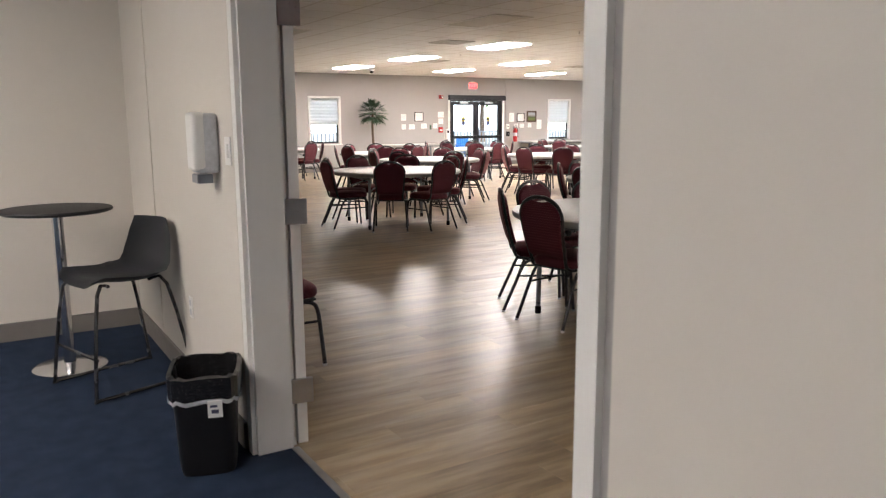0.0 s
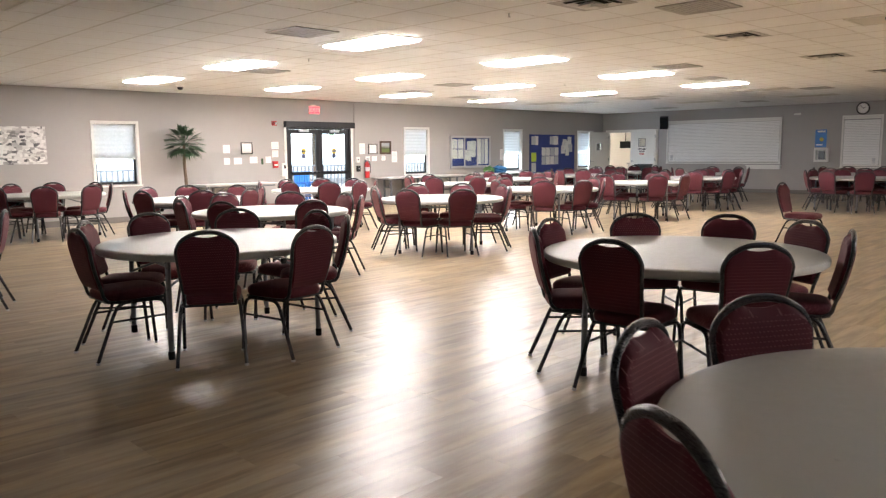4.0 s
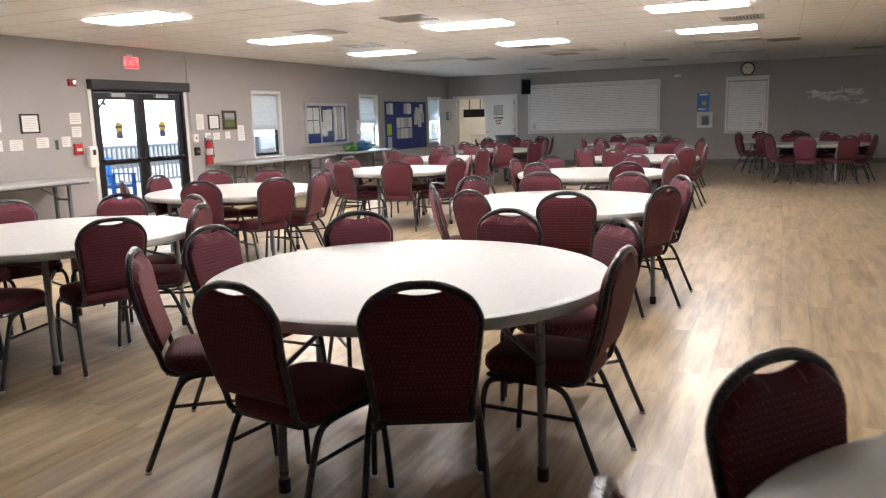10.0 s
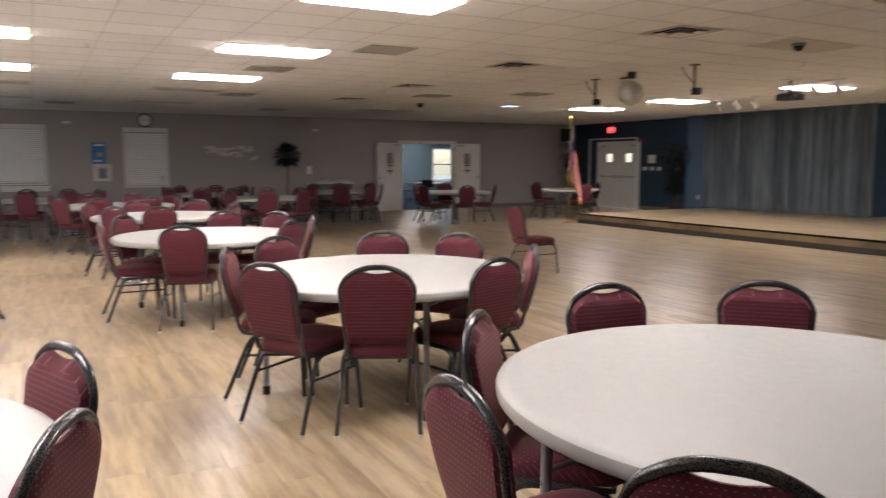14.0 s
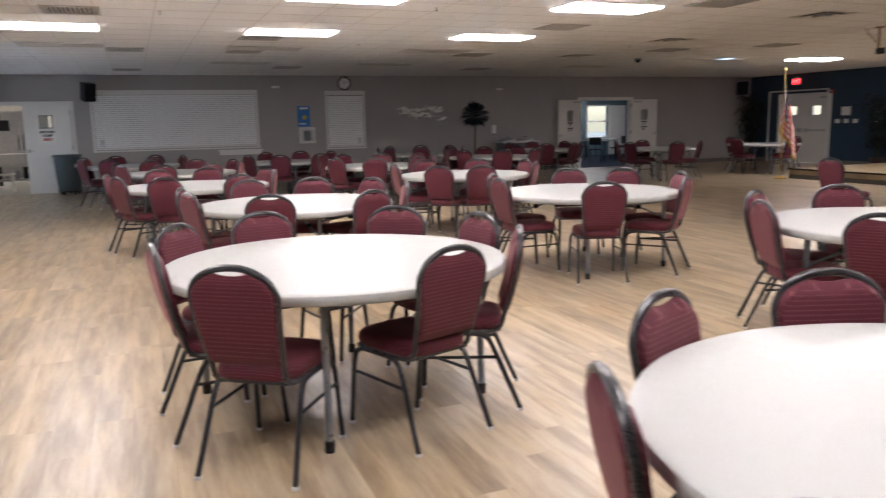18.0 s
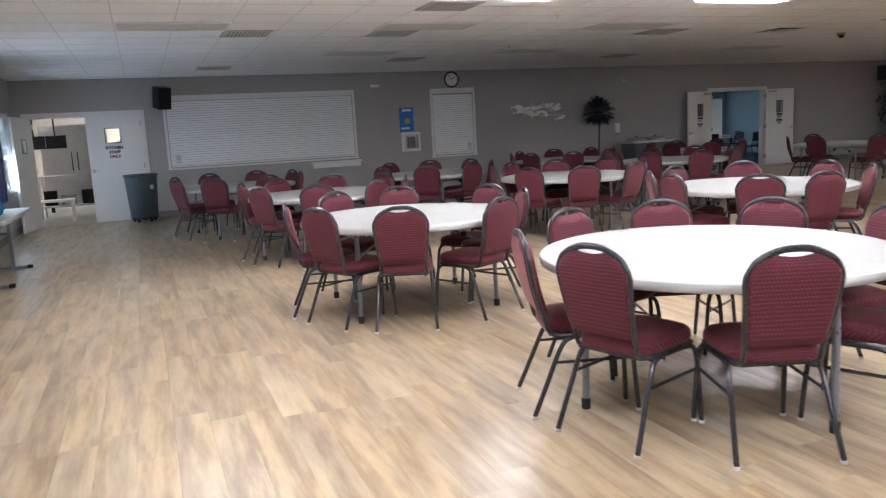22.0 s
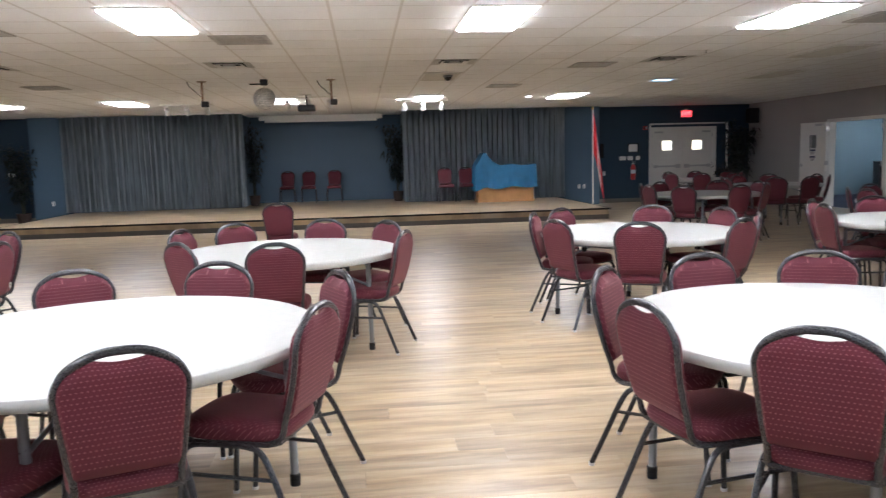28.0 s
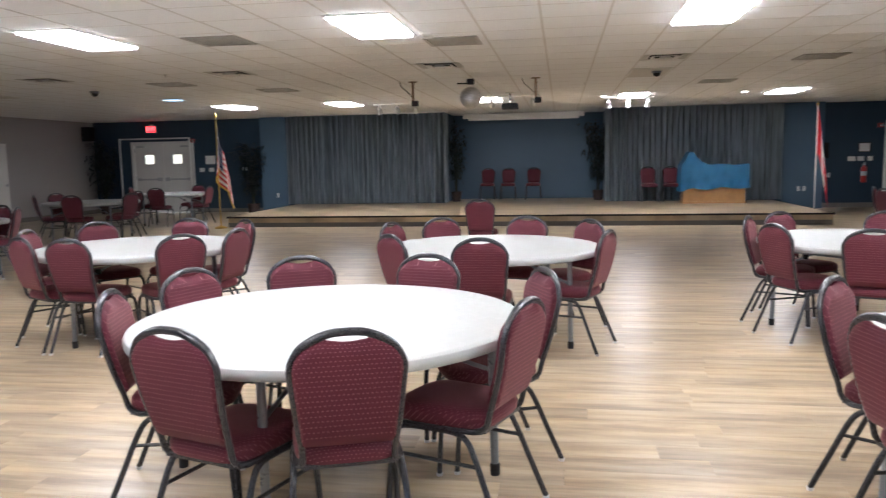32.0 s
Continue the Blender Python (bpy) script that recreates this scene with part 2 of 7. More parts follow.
BLUE_BAG = plain("blue_bag_fabric", (0.02, 0.13, 0.30), 0.65, var=0.25, scale=14, bump=0.4, bscale=30)
SHEET_BLUE = plain("blue_dust_sheet", (0.010, 0.105, 0.225), 0.65, var=0.12, scale=5, bump=0.5, bscale=22)
GOLD = plain("gold_finial", (0.55, 0.36, 0.08), 0.3, 0.9, var=0.1)
CONCRETE = plain("concrete_paving", (0.52, 0.51, 0.49), 0.85, var=0.12, scale=3, bump=0.3)
GRASS = plain("pale_gravel_ground", (0.22, 0.235, 0.23), 0.9, var=0.25, scale=4, bump=0.5)
DECK = plain("deck_boards", (0.42, 0.41, 0.39), 0.7, var=0.15, scale=5)
POSTER_BLUE = plain("blue_poster", (0.02, 0.16, 0.50), 0.4, var=0.3, scale=9)
YELLOW = plain("yellow_sticker", (0.55, 0.42, 0.03), 0.5, var=0.1)
RUBBER_DARK = plain("charcoal_stage_edge", (0.012, 0.012, 0.014), 0.75, var=0.1, spec=0.2)
CARPET_RISER = plain("grey_riser_carpet", (0.10, 0.095, 0.09), 0.9, var=0.12, scale=20, bump=0.4, bscale=200)
LAMP_ON = emitter("troffer_glow", (1.0, 0.94, 0.89), 10.5)
LAMP_ROOM = emitter("side_room_glow", (1.0, 0.93, 0.85), 9.0)
ASPHALT = plain("asphalt", (0.06, 0.06, 0.062), 0.85, var=0.15, scale=4, bump=0.3)
LEAF_SUN = plain("sunlit_leaf", (0.09, 0.17, 0.04), 0.6, var=0.35, scale=1.5)
LEATHER = plain("black_leatherette", (0.022, 0.024, 0.028), 0.45, var=0.12, scale=12, bump=0.25, bscale=160)
LINER = plain("black_plastic_film", (0.012, 0.012, 0.013), 0.22, var=0.2, scale=18, bump=0.6, bscale=24, spec=0.7)
TILE_FLOOR = plain("kitchen_vinyl", (0.42, 0.41, 0.39), 0.4, var=0.06, scale=3)
LAMP_KITCHEN = emitter("kitchen_glow", (1.0, 0.92, 0.78), 8.0)
ALUMINIUM = plain("satin_aluminium", (0.55, 0.55, 0.56), 0.42, 0.5, var=0.05)
SILVER = plain("silver_painted_metal", (0.62, 0.61, 0.58), 0.30, 0.55, var=0.12, scale=10)
LAMP_OFF = plain("unlit_diffuser", (0.62, 0.60, 0.55), 0.5, var=0.03)
LAMP_BLUE = emitter("skylight_glow", (0.55, 0.78, 1.0), 0.8)
SPOT_ON = emitter("spot_glow", (1.0, 0.97, 0.9), 14.0)
EXIT_GLOW = emitter("exit_letters_glow", (1.0, 0.06, 0.05), 2.5)


HAZE = emitter("bright_haze", (0.80, 0.92, 1.0), 1.15)


def glass_mat():
    m = bpy.data.materials.new("window_glass")
    m.use_nodes = True
    nt = m.node_tree
    nt.nodes.clear()
    out = nt.nodes.new("ShaderNodeOutputMaterial")
    tr = node(nt, "ShaderNodeBsdfTransparent", Color=(0.93, 0.96, 0.95, 1))
    gl = node(nt, "ShaderNodeBsdfGlossy", Roughness=0.02)
    lw = node(nt, "ShaderNodeLayerWeight", Blend=0.5)
    fr = math_of(nt, "MULTIPLY_ADD", math_of(nt, "POWER", lw.outputs["Facing"], 5.0), 0.7, 0.04)
    mx = nt.nodes.new("ShaderNodeMixShader")
    nt.links.new(fr, mx.inputs[0])
    nt.links.new(tr.outputs[0], mx.inputs[1])
    nt.links.new(gl.outputs[0], mx.inputs[2])
    nt.links.new(mx.outputs[0], out.inputs[0])
    return m


GLASS = glass_mat()


def upholstery():
    """Burgundy woven fabric with rows of small pale dots."""
    m, nt, p = mat_new("burgundy_upholstery", (0.13, 0.018, 0.03), 0.75, spec=0.3)
    tc = nt.nodes.new("ShaderNodeTexCoord")
    sep = nt.nodes.new("ShaderNodeSeparateXYZ")
    nt.links.new(tc.outputs["Object"], sep.inputs[0])
    u = math_of(nt, "MULTIPLY", sep.outputs[0], 1 / 0.016)
    v = math_of(nt, "MULTIPLY", math_of(nt, "ADD", sep.outputs[2], sep.outputs[1]), 1 / 0.0145)
    row = math_of(nt, "FLOOR", v)
    shift = math_of(nt, "MULTIPLY", math_of(nt, "MODULO", row, 2.0), 0.5)
    du = math_of(nt, "SUBTRACT", math_of(nt, "FRACT", math_of(nt, "ADD", u, shift)), 0.5)
    dv = math_of(nt, "SUBTRACT", math_of(nt, "FRACT", v), 0.5)
    d = math_of(nt, "ADD", math_of(nt, "MULTIPLY", math_of(nt, "MULTIPLY", du, du), 1.0), math_of(nt, "MULTIPLY", math_of(nt, "MULTIPLY", dv, dv), 2.2))
    dot = math_of(nt, "LESS_THAN", d, 0.035)
    vec = coords(nt)
    weave = noise_at(nt, vec, 260, 2)
    big = noise_at(nt, vec, 7)
    base = mixc(nt, big, (0.074, 0.0105, 0.019), (0.114, 0.0175, 0.030))
    base = mixc(nt, math_of(nt, "MULTIPLY", weave, 0.5), base, (0.05, 0.008, 0.018))
    col = mixc(nt, math_of(nt, "MULTIPLY", dot, 0.55), base, (0.30, 0.13, 0.14))
    nt.links.new(col, p.inputs["Base Color"])
    p.inputs["Sheen Weight"].default_value = 0.22
    p.inputs["Sheen Roughness"].default_value = 0.4
    p.inputs["Sheen Tint"].default_value = (1.0, 0.55, 0.5, 1)
    h = math_of(nt, "ADD", math_of(nt, "MULTIPLY", weave, 0.6), math_of(nt, "MULTIPLY", dot, 0.7))
    bump_to(nt, p, h, 0.35, 0.0015)
    return m


FABRIC = upholstery()


def plank_mat(name, joined):
    """Pale oak vinyl plank: streaks along the board, each board its own shade."""
    m, nt, p = mat_new(name, (0.42, 0.31, 0.21), 0.3, spec=0.4)
    src = nt.nodes.new("ShaderNodeNewGeometry" if joined else "ShaderNodeObjectInfo")
    rnd = src.outputs["Random Per Island" if joined else "Random"]
    geo = nt.nodes.new("ShaderNodeNewGeometry")
    mp = nt.nodes.new("ShaderNodeMapping")
    mp.inputs["Scale"].default_value = (0.95, 7.5, 1.0)
    nt.links.new(geo.outputs["Position"], mp.inputs[0])
    off = nt.nodes.new("ShaderNodeVectorMath")
    off.operation = "ADD"
    comb = nt.nodes.new("ShaderNodeCombineXYZ")
    nt.links.new(math_of(nt, "MULTIPLY", rnd, 37.0), comb.inputs[0])
    nt.links.new(math_of(nt, "MULTIPLY", rnd, 91.0), comb.inputs[2])
    nt.links.new(mp.outputs[0], off.inputs[0])
    nt.links.new(comb.outputs[0], off.inputs[1])
    streak = noise_at(nt, off.outputs[0], 1.6, 8, 0.62)
    fine = noise_at(nt, off.outputs[0], 14, 4, 0.6)
    cloud = noise_at(nt, off.outputs[0], 0.75, 3, 0.5)
    col = ramp(nt, streak, [(0.26, (0.165, 0.120, 0.070)), (0.40, (0.255, 0.190, 0.115)), (0.53, (0.39, 0.305, 0.192)), (0.70, (0.49, 0.405, 0.285))])
    grey = mixc(nt, math_of(nt, "MULTIPLY", rnd, 0.25), col, (0.36, 0.305, 0.235))
    tone = ramp(nt, cloud, [(0.36, (0.80, 0.81, 0.84)), (0.50, (1.0, 1.0, 1.0)), (0.64, (1.08, 1.04, 0.93))])
    grey = mixc(nt, 1.0, grey, tone, "MULTIPLY")
    shade = ramp(nt, rnd, [(0.0, (0.84, 0.83, 0.815)), (0.5, (0.98, 0.975, 0.96)), (1.0, (1.08, 1.085, 1.07))])
    col = mixc(nt, 1.0, grey, shade, "MULTIPLY")
    col = mixc(nt, math_of(nt, "MULTIPLY", fine, 0.25), col, (0.31, 0.235, 0.17))
    nt.links.new(col, p.inputs["Base Color"])
    wear = noise_at(nt, geo.outputs["Position"], 1.7, 5)
    nt.links.new(math_of(nt, "ADD", math_of(nt, "MULTIPLY", wear, 0.12), 0.255), p.inputs["Roughness"])
    wav = noise_at(nt, geo.outputs["Position"], 5.0, 2)
    hsum = math_of(nt, "ADD", math_of(nt, "MULTIPLY", wav, 1.0), math_of(nt, "MULTIPLY", fine, 0.10))
    bump_to(nt, p, hsum, 0.02, 0.004)
    p.inputs["Coat Weight"].default_value = 0.05
    p.inputs["Coat Roughness"].default_value = 0.255
    return m


PLANK = plank_mat("oak_vinyl_plank", False)
PLANK_JOINED = plank_mat("oak_vinyl_plank_field", True)


def carpet_mat():
    m, nt, p = mat_new("navy_carpet", (0.012, 0.025, 0.055), 0.95, spec=0.2)
    v = coords(nt)
    f = noise_at(nt, v, 9, 6)
    g = noise_at(nt, v, 320, 2)
    col = ramp(nt, f, [(0.3, (0.010, 0.020, 0.042)), (0.7, (0.020, 0.036, 0.070))])
    nt.links.new(mixc(nt, math_of(nt, "MULTIPLY", g, 0.5), col, (0.005, 0.010, 0.024)), p.inputs["Base Color"])
    bump_to(nt, p, g, 0.6, 0.006)
    return m


CARPET = carpet_mat()


def ceiling_mat():
    m, nt, p = mat_new("acoustic_tile", (0.70, 0.68, 0.64), 0.9, spec=0.2)
    v = coords(nt)
    f, g = noise_at(nt, v, 1.3, 3), noise_at(nt, v, 160, 3)
    rnd = nt.nodes.new("ShaderNodeNewGeometry").outputs["Random Per Island"]
    col = mixc(nt, f, (0.865, 0.865, 0.865), (0.905, 0.905, 0.905))
    col = mixc(nt, math_of(nt, "MULTIPLY", rnd, 0.10), col, (0.72, 0.71, 0.69))
    pits = ramp(nt, g, [(0.34, (0.90, 0.90, 0.90)), (0.45, (1, 1, 1))])
    nt.links.new(mixc(nt, 1.0, col, pits, "MULTIPLY"), p.inputs["Base Color"])
    bump_to(nt, p, g, 0.3, 0.004)
    return m


TILE = ceiling_mat()
TBAR = plain("ceiling_grid_bar", (0.66, 0.635, 0.60), 0.5, var=0.03)


def curtain_mat():
    m, nt, p = mat_new("blue_grey_curtain", (0.10, 0.135, 0.15), 0.8, spec=0.25)
    v = coords(nt, (1, 1, 0.15))
    f = noise_at(nt, v, 9, 5)
    nt.links.new(ramp(nt, f, [(0.3, (0.21, 0.26, 0.30)), (0.7, (0.42, 0.49, 0.55))]), p.inputs["Base Color"])
    p.inputs["Sheen Weight"].default_value = 0.3
    bump_to(nt, p, noise_at(nt, v, 200, 2), 0.2, 0.002)
    return m


CURTAIN = curtain_mat()


# ---- structure ----
def wall_bm(axis, at, thick, a0, a1, z0, z1, openings):
    """A wall along x or y, pierced by openings (a0, a1, z0, z1)."""
    bm = bmesh.new()

    def piece(p, q, r, s):
        if q - p > 1e-4 and s - r > 1e-4:
            if axis == "x":
                bm_box(bm, p, min(at, at + thick), r, q, max(at, at + thick), s)
            else:
                bm_box(bm, min(at, at + thick), p, r, max(at, at + thick), q, s)
    cur = a0
    for p, q, r, s in sorted(openings):
        piece(cur, p, z0, z1)
        piece(p, q, z0, r)
        piece(p, q, s, z1)
        cur = q
    piece(cur, a1, z0, z1)
    return bm


EXIT = (11.50, 13.50, 0.0, 2.06)
WINS = [(6.92, 7.80, 0.80, 2.06), (15.42, 16.32, 0.80, 2.06), (19.70, 20.58, 0.80, 2.06), (23.78, 24.66, 0.80, 2.06)]
solid("wall_north", wall_bm("x", YN, 0.16, XW - 0.16, XE + 0.16, 0, H + 0.1, [EXIT] + WINS), WALL, "warm grey painted wall with windows and glazed exit", "wall", "structure")
KIT = (21.80, 23.80, 0.0, 2.06)
EDOOR = (6.02, 7.88, 0.0, 2.06)
solid("wall_east", wall_bm("y", XE, 0.16, YS - 0.1, YN, 0, H + 0.1, [KIT, EDOOR]), WALL, "warm grey painted wall with serving shutters", "wall", "structure")
WDOOR = (5.04, 7.10, 0.0, 2.06)
solid("wall_west", wall_bm("y", XW, -0.16, YS - 0.1, YN, 0, H + 0.1, [WDOOR]), [WALL], "warm grey painted wall beside the double doors", "wall", "structure")
SDOOR = (22.20, 24.08, 0.0, 2.06)
SDOOR2 = (1.07, 2.95, 0.0, 2.06)
solid("wall_south_east", wall_bm("x", YS, -0.16, 19.74, XE + 0.16, 0, H + 0.1, [SDOOR]), NAVY, "dark navy painted wall around exit doors", "wall", "structure")
solid("wall_south_west", wall_bm("x", YS, -0.16, XW - 0.16, 4.76, 0, H + 0.1, [SDOOR2]), NAVY, "dark navy painted wall around exit doors", "wall", "structure")
for nm, x0, x1 in (("wall_stage_east", 14.5, 19.9), ("wall_stage_west", 4.6, 10.1)):
    solid(nm, box(x0, YST - 0.16, 0, x1, YST, H + 0.1), STEEL_BLUE, "steel blue painted wall behind stage curtain", "wall", "structure")
solid("wall_stage_bay", boxes((9.94, YBAY - 0.16, 0, 14.66, YBAY, H + 0.1), (9.94, YBAY, 0, 10.1, YST - 0.16, H + 0.1), (14.5, YBAY, 0, 14.66, YST - 0.16, H + 0.1)), STEEL_BLUE, "steel blue painted wall of the stage bay", "wall", "structure")

# floor slab and ground
solid("floor", box(XW - 0.16, -0.5, -0.12, XE + 0.16, YN + 0.16, -0.004), RUBBER_DARK, "floor screed under the vinyl planks", "floor", "structure")
solid("ground", box(-60, -40, -0.3, 90, 160, -0.13), GRASS, "pale gravel ground around the hall", "ground", "structure")

# ceiling: square lay-in tiles on a grid of bars
GRID = 0.61
GX0, GY0 = 9.96 - 0.305 - 17 * GRID, 15.28 - 0.61 - 26 * GRID


def ceiling():
    bm = bmesh.new()
    nx, ny = int((XE - GX0) / GRID) + 2, int((YN - GY0) / GRID) + 2
    for i in range(-1, nx):
        for j in range(-1, ny):
            x0, x1 = max(GX0 + i * GRID, XW), min(GX0 + (i + 1) * GRID, XE)
            y0, y1 = max(GY0 + j * GRID, YBAY), min(GY0 + (j + 1) * GRID, YN)
            if x1 - x0 > 0.02 and y1 - y0 > 0.02:
                q = random.uniform(0, 0.0006)
                vs = [bm.verts.new(p) for p in ((x0, y0, H + q), (x0, y1, H + q), (x1, y1, H + q), (x1, y0, H + q))]
                bm.faces.new(vs)
    n = len(bm.faces)
    for i in range(0, nx + 1):
        x = GX0 + i * GRID
        if XW < x < XE:
            bm_box(bm, x - 0.012, YBAY, H - 0.0012, x + 0.012, YN, H + 0.006)
    for j in range(0, ny + 1):
        y = GY0 + j * GRID
        if YBAY < y < YN:
            bm_box(bm, XW, y - 0.006, H - 0.0010, XE, y + 0.006, H + 0.0055)
    bm_box(bm, XW - 0.16, YBAY - 0.2, H + 0.06, XE + 0.16, YN + 0.16, H + 0.16)
    bm.faces.ensure_lookup_table()
    for f in bm.faces[n:]:
        f.material_index = 1
    me = bpy.data.meshes.new("ceiling")
    bm.to_mesh(me)
    bm.free()
    me.materials.append(TILE)
    me.materials.append(TBAR)
    tagged(new("ceiling", me), "white lay-in acoustic tile ceiling on metal grid", "ceiling", "", "structure")


ceiling()


def baseboard(nm, segs):
    solid(nm, boxes(*segs), TRIM_GREY, "grey vinyl wall base", "baseboard", "structure")


B = 0.012
baseboard("baseboard_north", [(XW, YN - B, 0, EXIT[0] - 0.08, YN - 0.001, 0.12), (EXIT[1] + 0.08, YN - B, 0, XE, YN - 0.001, 0.12)])
baseboard("baseboard_east", [(XE - B, YS, 0, XE - 0.001, EDOOR[0] - 0.07, 0.12), (XE - B, EDOOR[1] + 0.07, 0, XE - 0.001, KIT[0] - 0.07, 0.12)])
baseboard("baseboard_west", [(XW + 0.001, YS, 0, XW + B, WDOOR[0] - 0.07, 0.12), (XW + 0.001, WDOOR[1] + 0.07, 0, XW + B, 9.72, 0.12), (XW + 0.001, 10.98, 0, XW + B, YN - B, 0.12)])
baseboard("baseboard_south", [(XW, YS + 0.001, 0, SDOOR2[0] - 0.08, YS + B, 0.12), (SDOOR2[1] + 0.08, YS + 0.001, 0, 4.76, YS + B, 0.12), (19.9, YS + 0.001, 0, SDOOR[0] - 0.08, YS + B, 0.12), (SDOOR[1] + 0.08, YS + 0.001, 0, XE, YS + B, 0.12)])

# stage
stage = thing("stage", "low wooden stage with oak top and carpeted riser", "stage", m=pose(0, 0, 0))
part("deck", boxes((5.86, YST + 0.01, ST - 0.03, 18.84, YF, ST), (9.9, YBAY + 0.01, ST - 0.03, 14.7, YST + 0.01, ST)), PLANK_JOINED, stage, "pale oak vinyl stage deck")
part("nosing", box(5.85, YF, ST - 0.035, 18.85, YF + 0.018, ST + 0.003, 0.004), RUBBER_DARK, stage, "black rubber edge strip")
part("side_nosing", box(5.84, YST, ST - 0.035, 5.86, YF + 0.018, ST + 0.003, 0.004), RUBBER_DARK, stage)
part("side_nosing", box(18.84, YST, ST - 0.035, 18.86, YF + 0.018, ST + 0.003, 0.004), RUBBER_DARK, stage)
part("riser", box(5.88, YF - 0.03, 0.10, 18.82, YF - 0.005, ST - 0.03), PLANK_JOINED, stage, "oak faced riser")
part("riser_base", box(5.88, YF - 0.02, 0.0, 18.82, YF + 0.002, 0.10), CARPET_RISER, stage, "grey vinyl base of the riser")
part("side_riser", box(5.875, YST, 0, 5.90, YF - 0.03, ST - 0.03), CARPET_RISER, stage)
part("side_riser", box(18.80, YST, 0, 18.825, YF - 0.03, ST - 0.03), CARPET_RISER, stage)


def curtain(x0, x1, folds, label):
    c = thing("stage_curtain", label, "curtain", "stage curtains", pose((x0 + x1) / 2, YST + 0.20, ST))
    bm = bmesh.new()
    w, top = x1 - x0, H - ST - 0.02
    nx, nz = folds * 14, 14
    rnd = random.Random(folds)
    ph = [rnd.uniform(-0.5, 0.5) for _ in range(folds + 2)]
    rows = []
    for j in range(nz + 1):
        z = 0.02 + (top - 0.02) * j / nz
        row = []
        for i in range(nx + 1):
            u = i / nx
            k = u * folds
            a = 0.115 + 0.02 * (1 - j / nz) + 0.03 * math.sin(k * 1.7)
            p = ph[int(k)] * (1 - (k % 1)) + ph[int(k) + 1] * (k % 1)
            y = a * math.sin(k * math.tau + p * 2.2) + 0.006 * math.sin(k * 15 + j * 0.15)
            x = -w / 2 + u * w + 0.02 * math.sin(k * math.tau * 2 + p) + 0.006 * math.sin(j * 0.25 + k)
            row.append(bm.verts.new((x, y, z)))
        rows.append(row)
    for a, b in zip(rows, rows[1:]):
        for i in range(nx):
            bm.faces.new((a[i], a[i + 1], b[i + 1], b[i]))
    bmesh.ops.solidify(bm, geom=bm.faces[:], thickness=0.006)
    part("drape", bm, CURTAIN, c, smooth=True)
    part("track", box(-w / 2 - 0.05, -0.03, top, w / 2 + 0.05, 0.03, top + 0.02), WHITE, c, "white ceiling track")


curtain(14.40, 19.05, 32, "blue-grey pleated stage curtain hanging to the stage")
curtain(5.66, 10.16, 31, "blue-grey pleated stage curtain hanging to the stage")


# ---- doors ----
def casing(nm, axis, at, o, w=0.07, d=0.02, mat=WHITE, side=1):
    """A door frame: casing on the hall side and a lining through the wall."""
    a0, a1, z0, z1 = o
    bm = bmesh.new()

    def pc(p, q, r, s, e0, e1):
        if axis == "x":
            bm_box(bm, p, min(e0, e1), r, q, max(e0, e1), s)
        else:
            bm_box(bm, min(e0, e1), p, r, max(e0, e1), q, s)
    for e0, e1 in ((at + side * 0.001, at + side * d), (at - side * 0.161, at - side * (0.16 + d))):
        pc(a0 - w, a0 + 0.005, z0, z1 + w, e0, e1)
        pc(a1 - 0.005, a1 + w, z0, z1 + w, e0, e1)
        pc(a0 + 0.005, a1 - 0.005, z1 - 0.005, z1 + w, e0, e1)
    pc(a0, a0 + 0.025, z0, z1, at, at - side * 0.16)
    pc(a1 - 0.025, a1, z0, z1, at, at - side * 0.16)
    pc(a0 + 0.025, a1 - 0.025, z1 - 0.025, z1, at, at - side * 0.16)
    solid(nm, bm, mat, "painted door frame", "door frame", "structure")


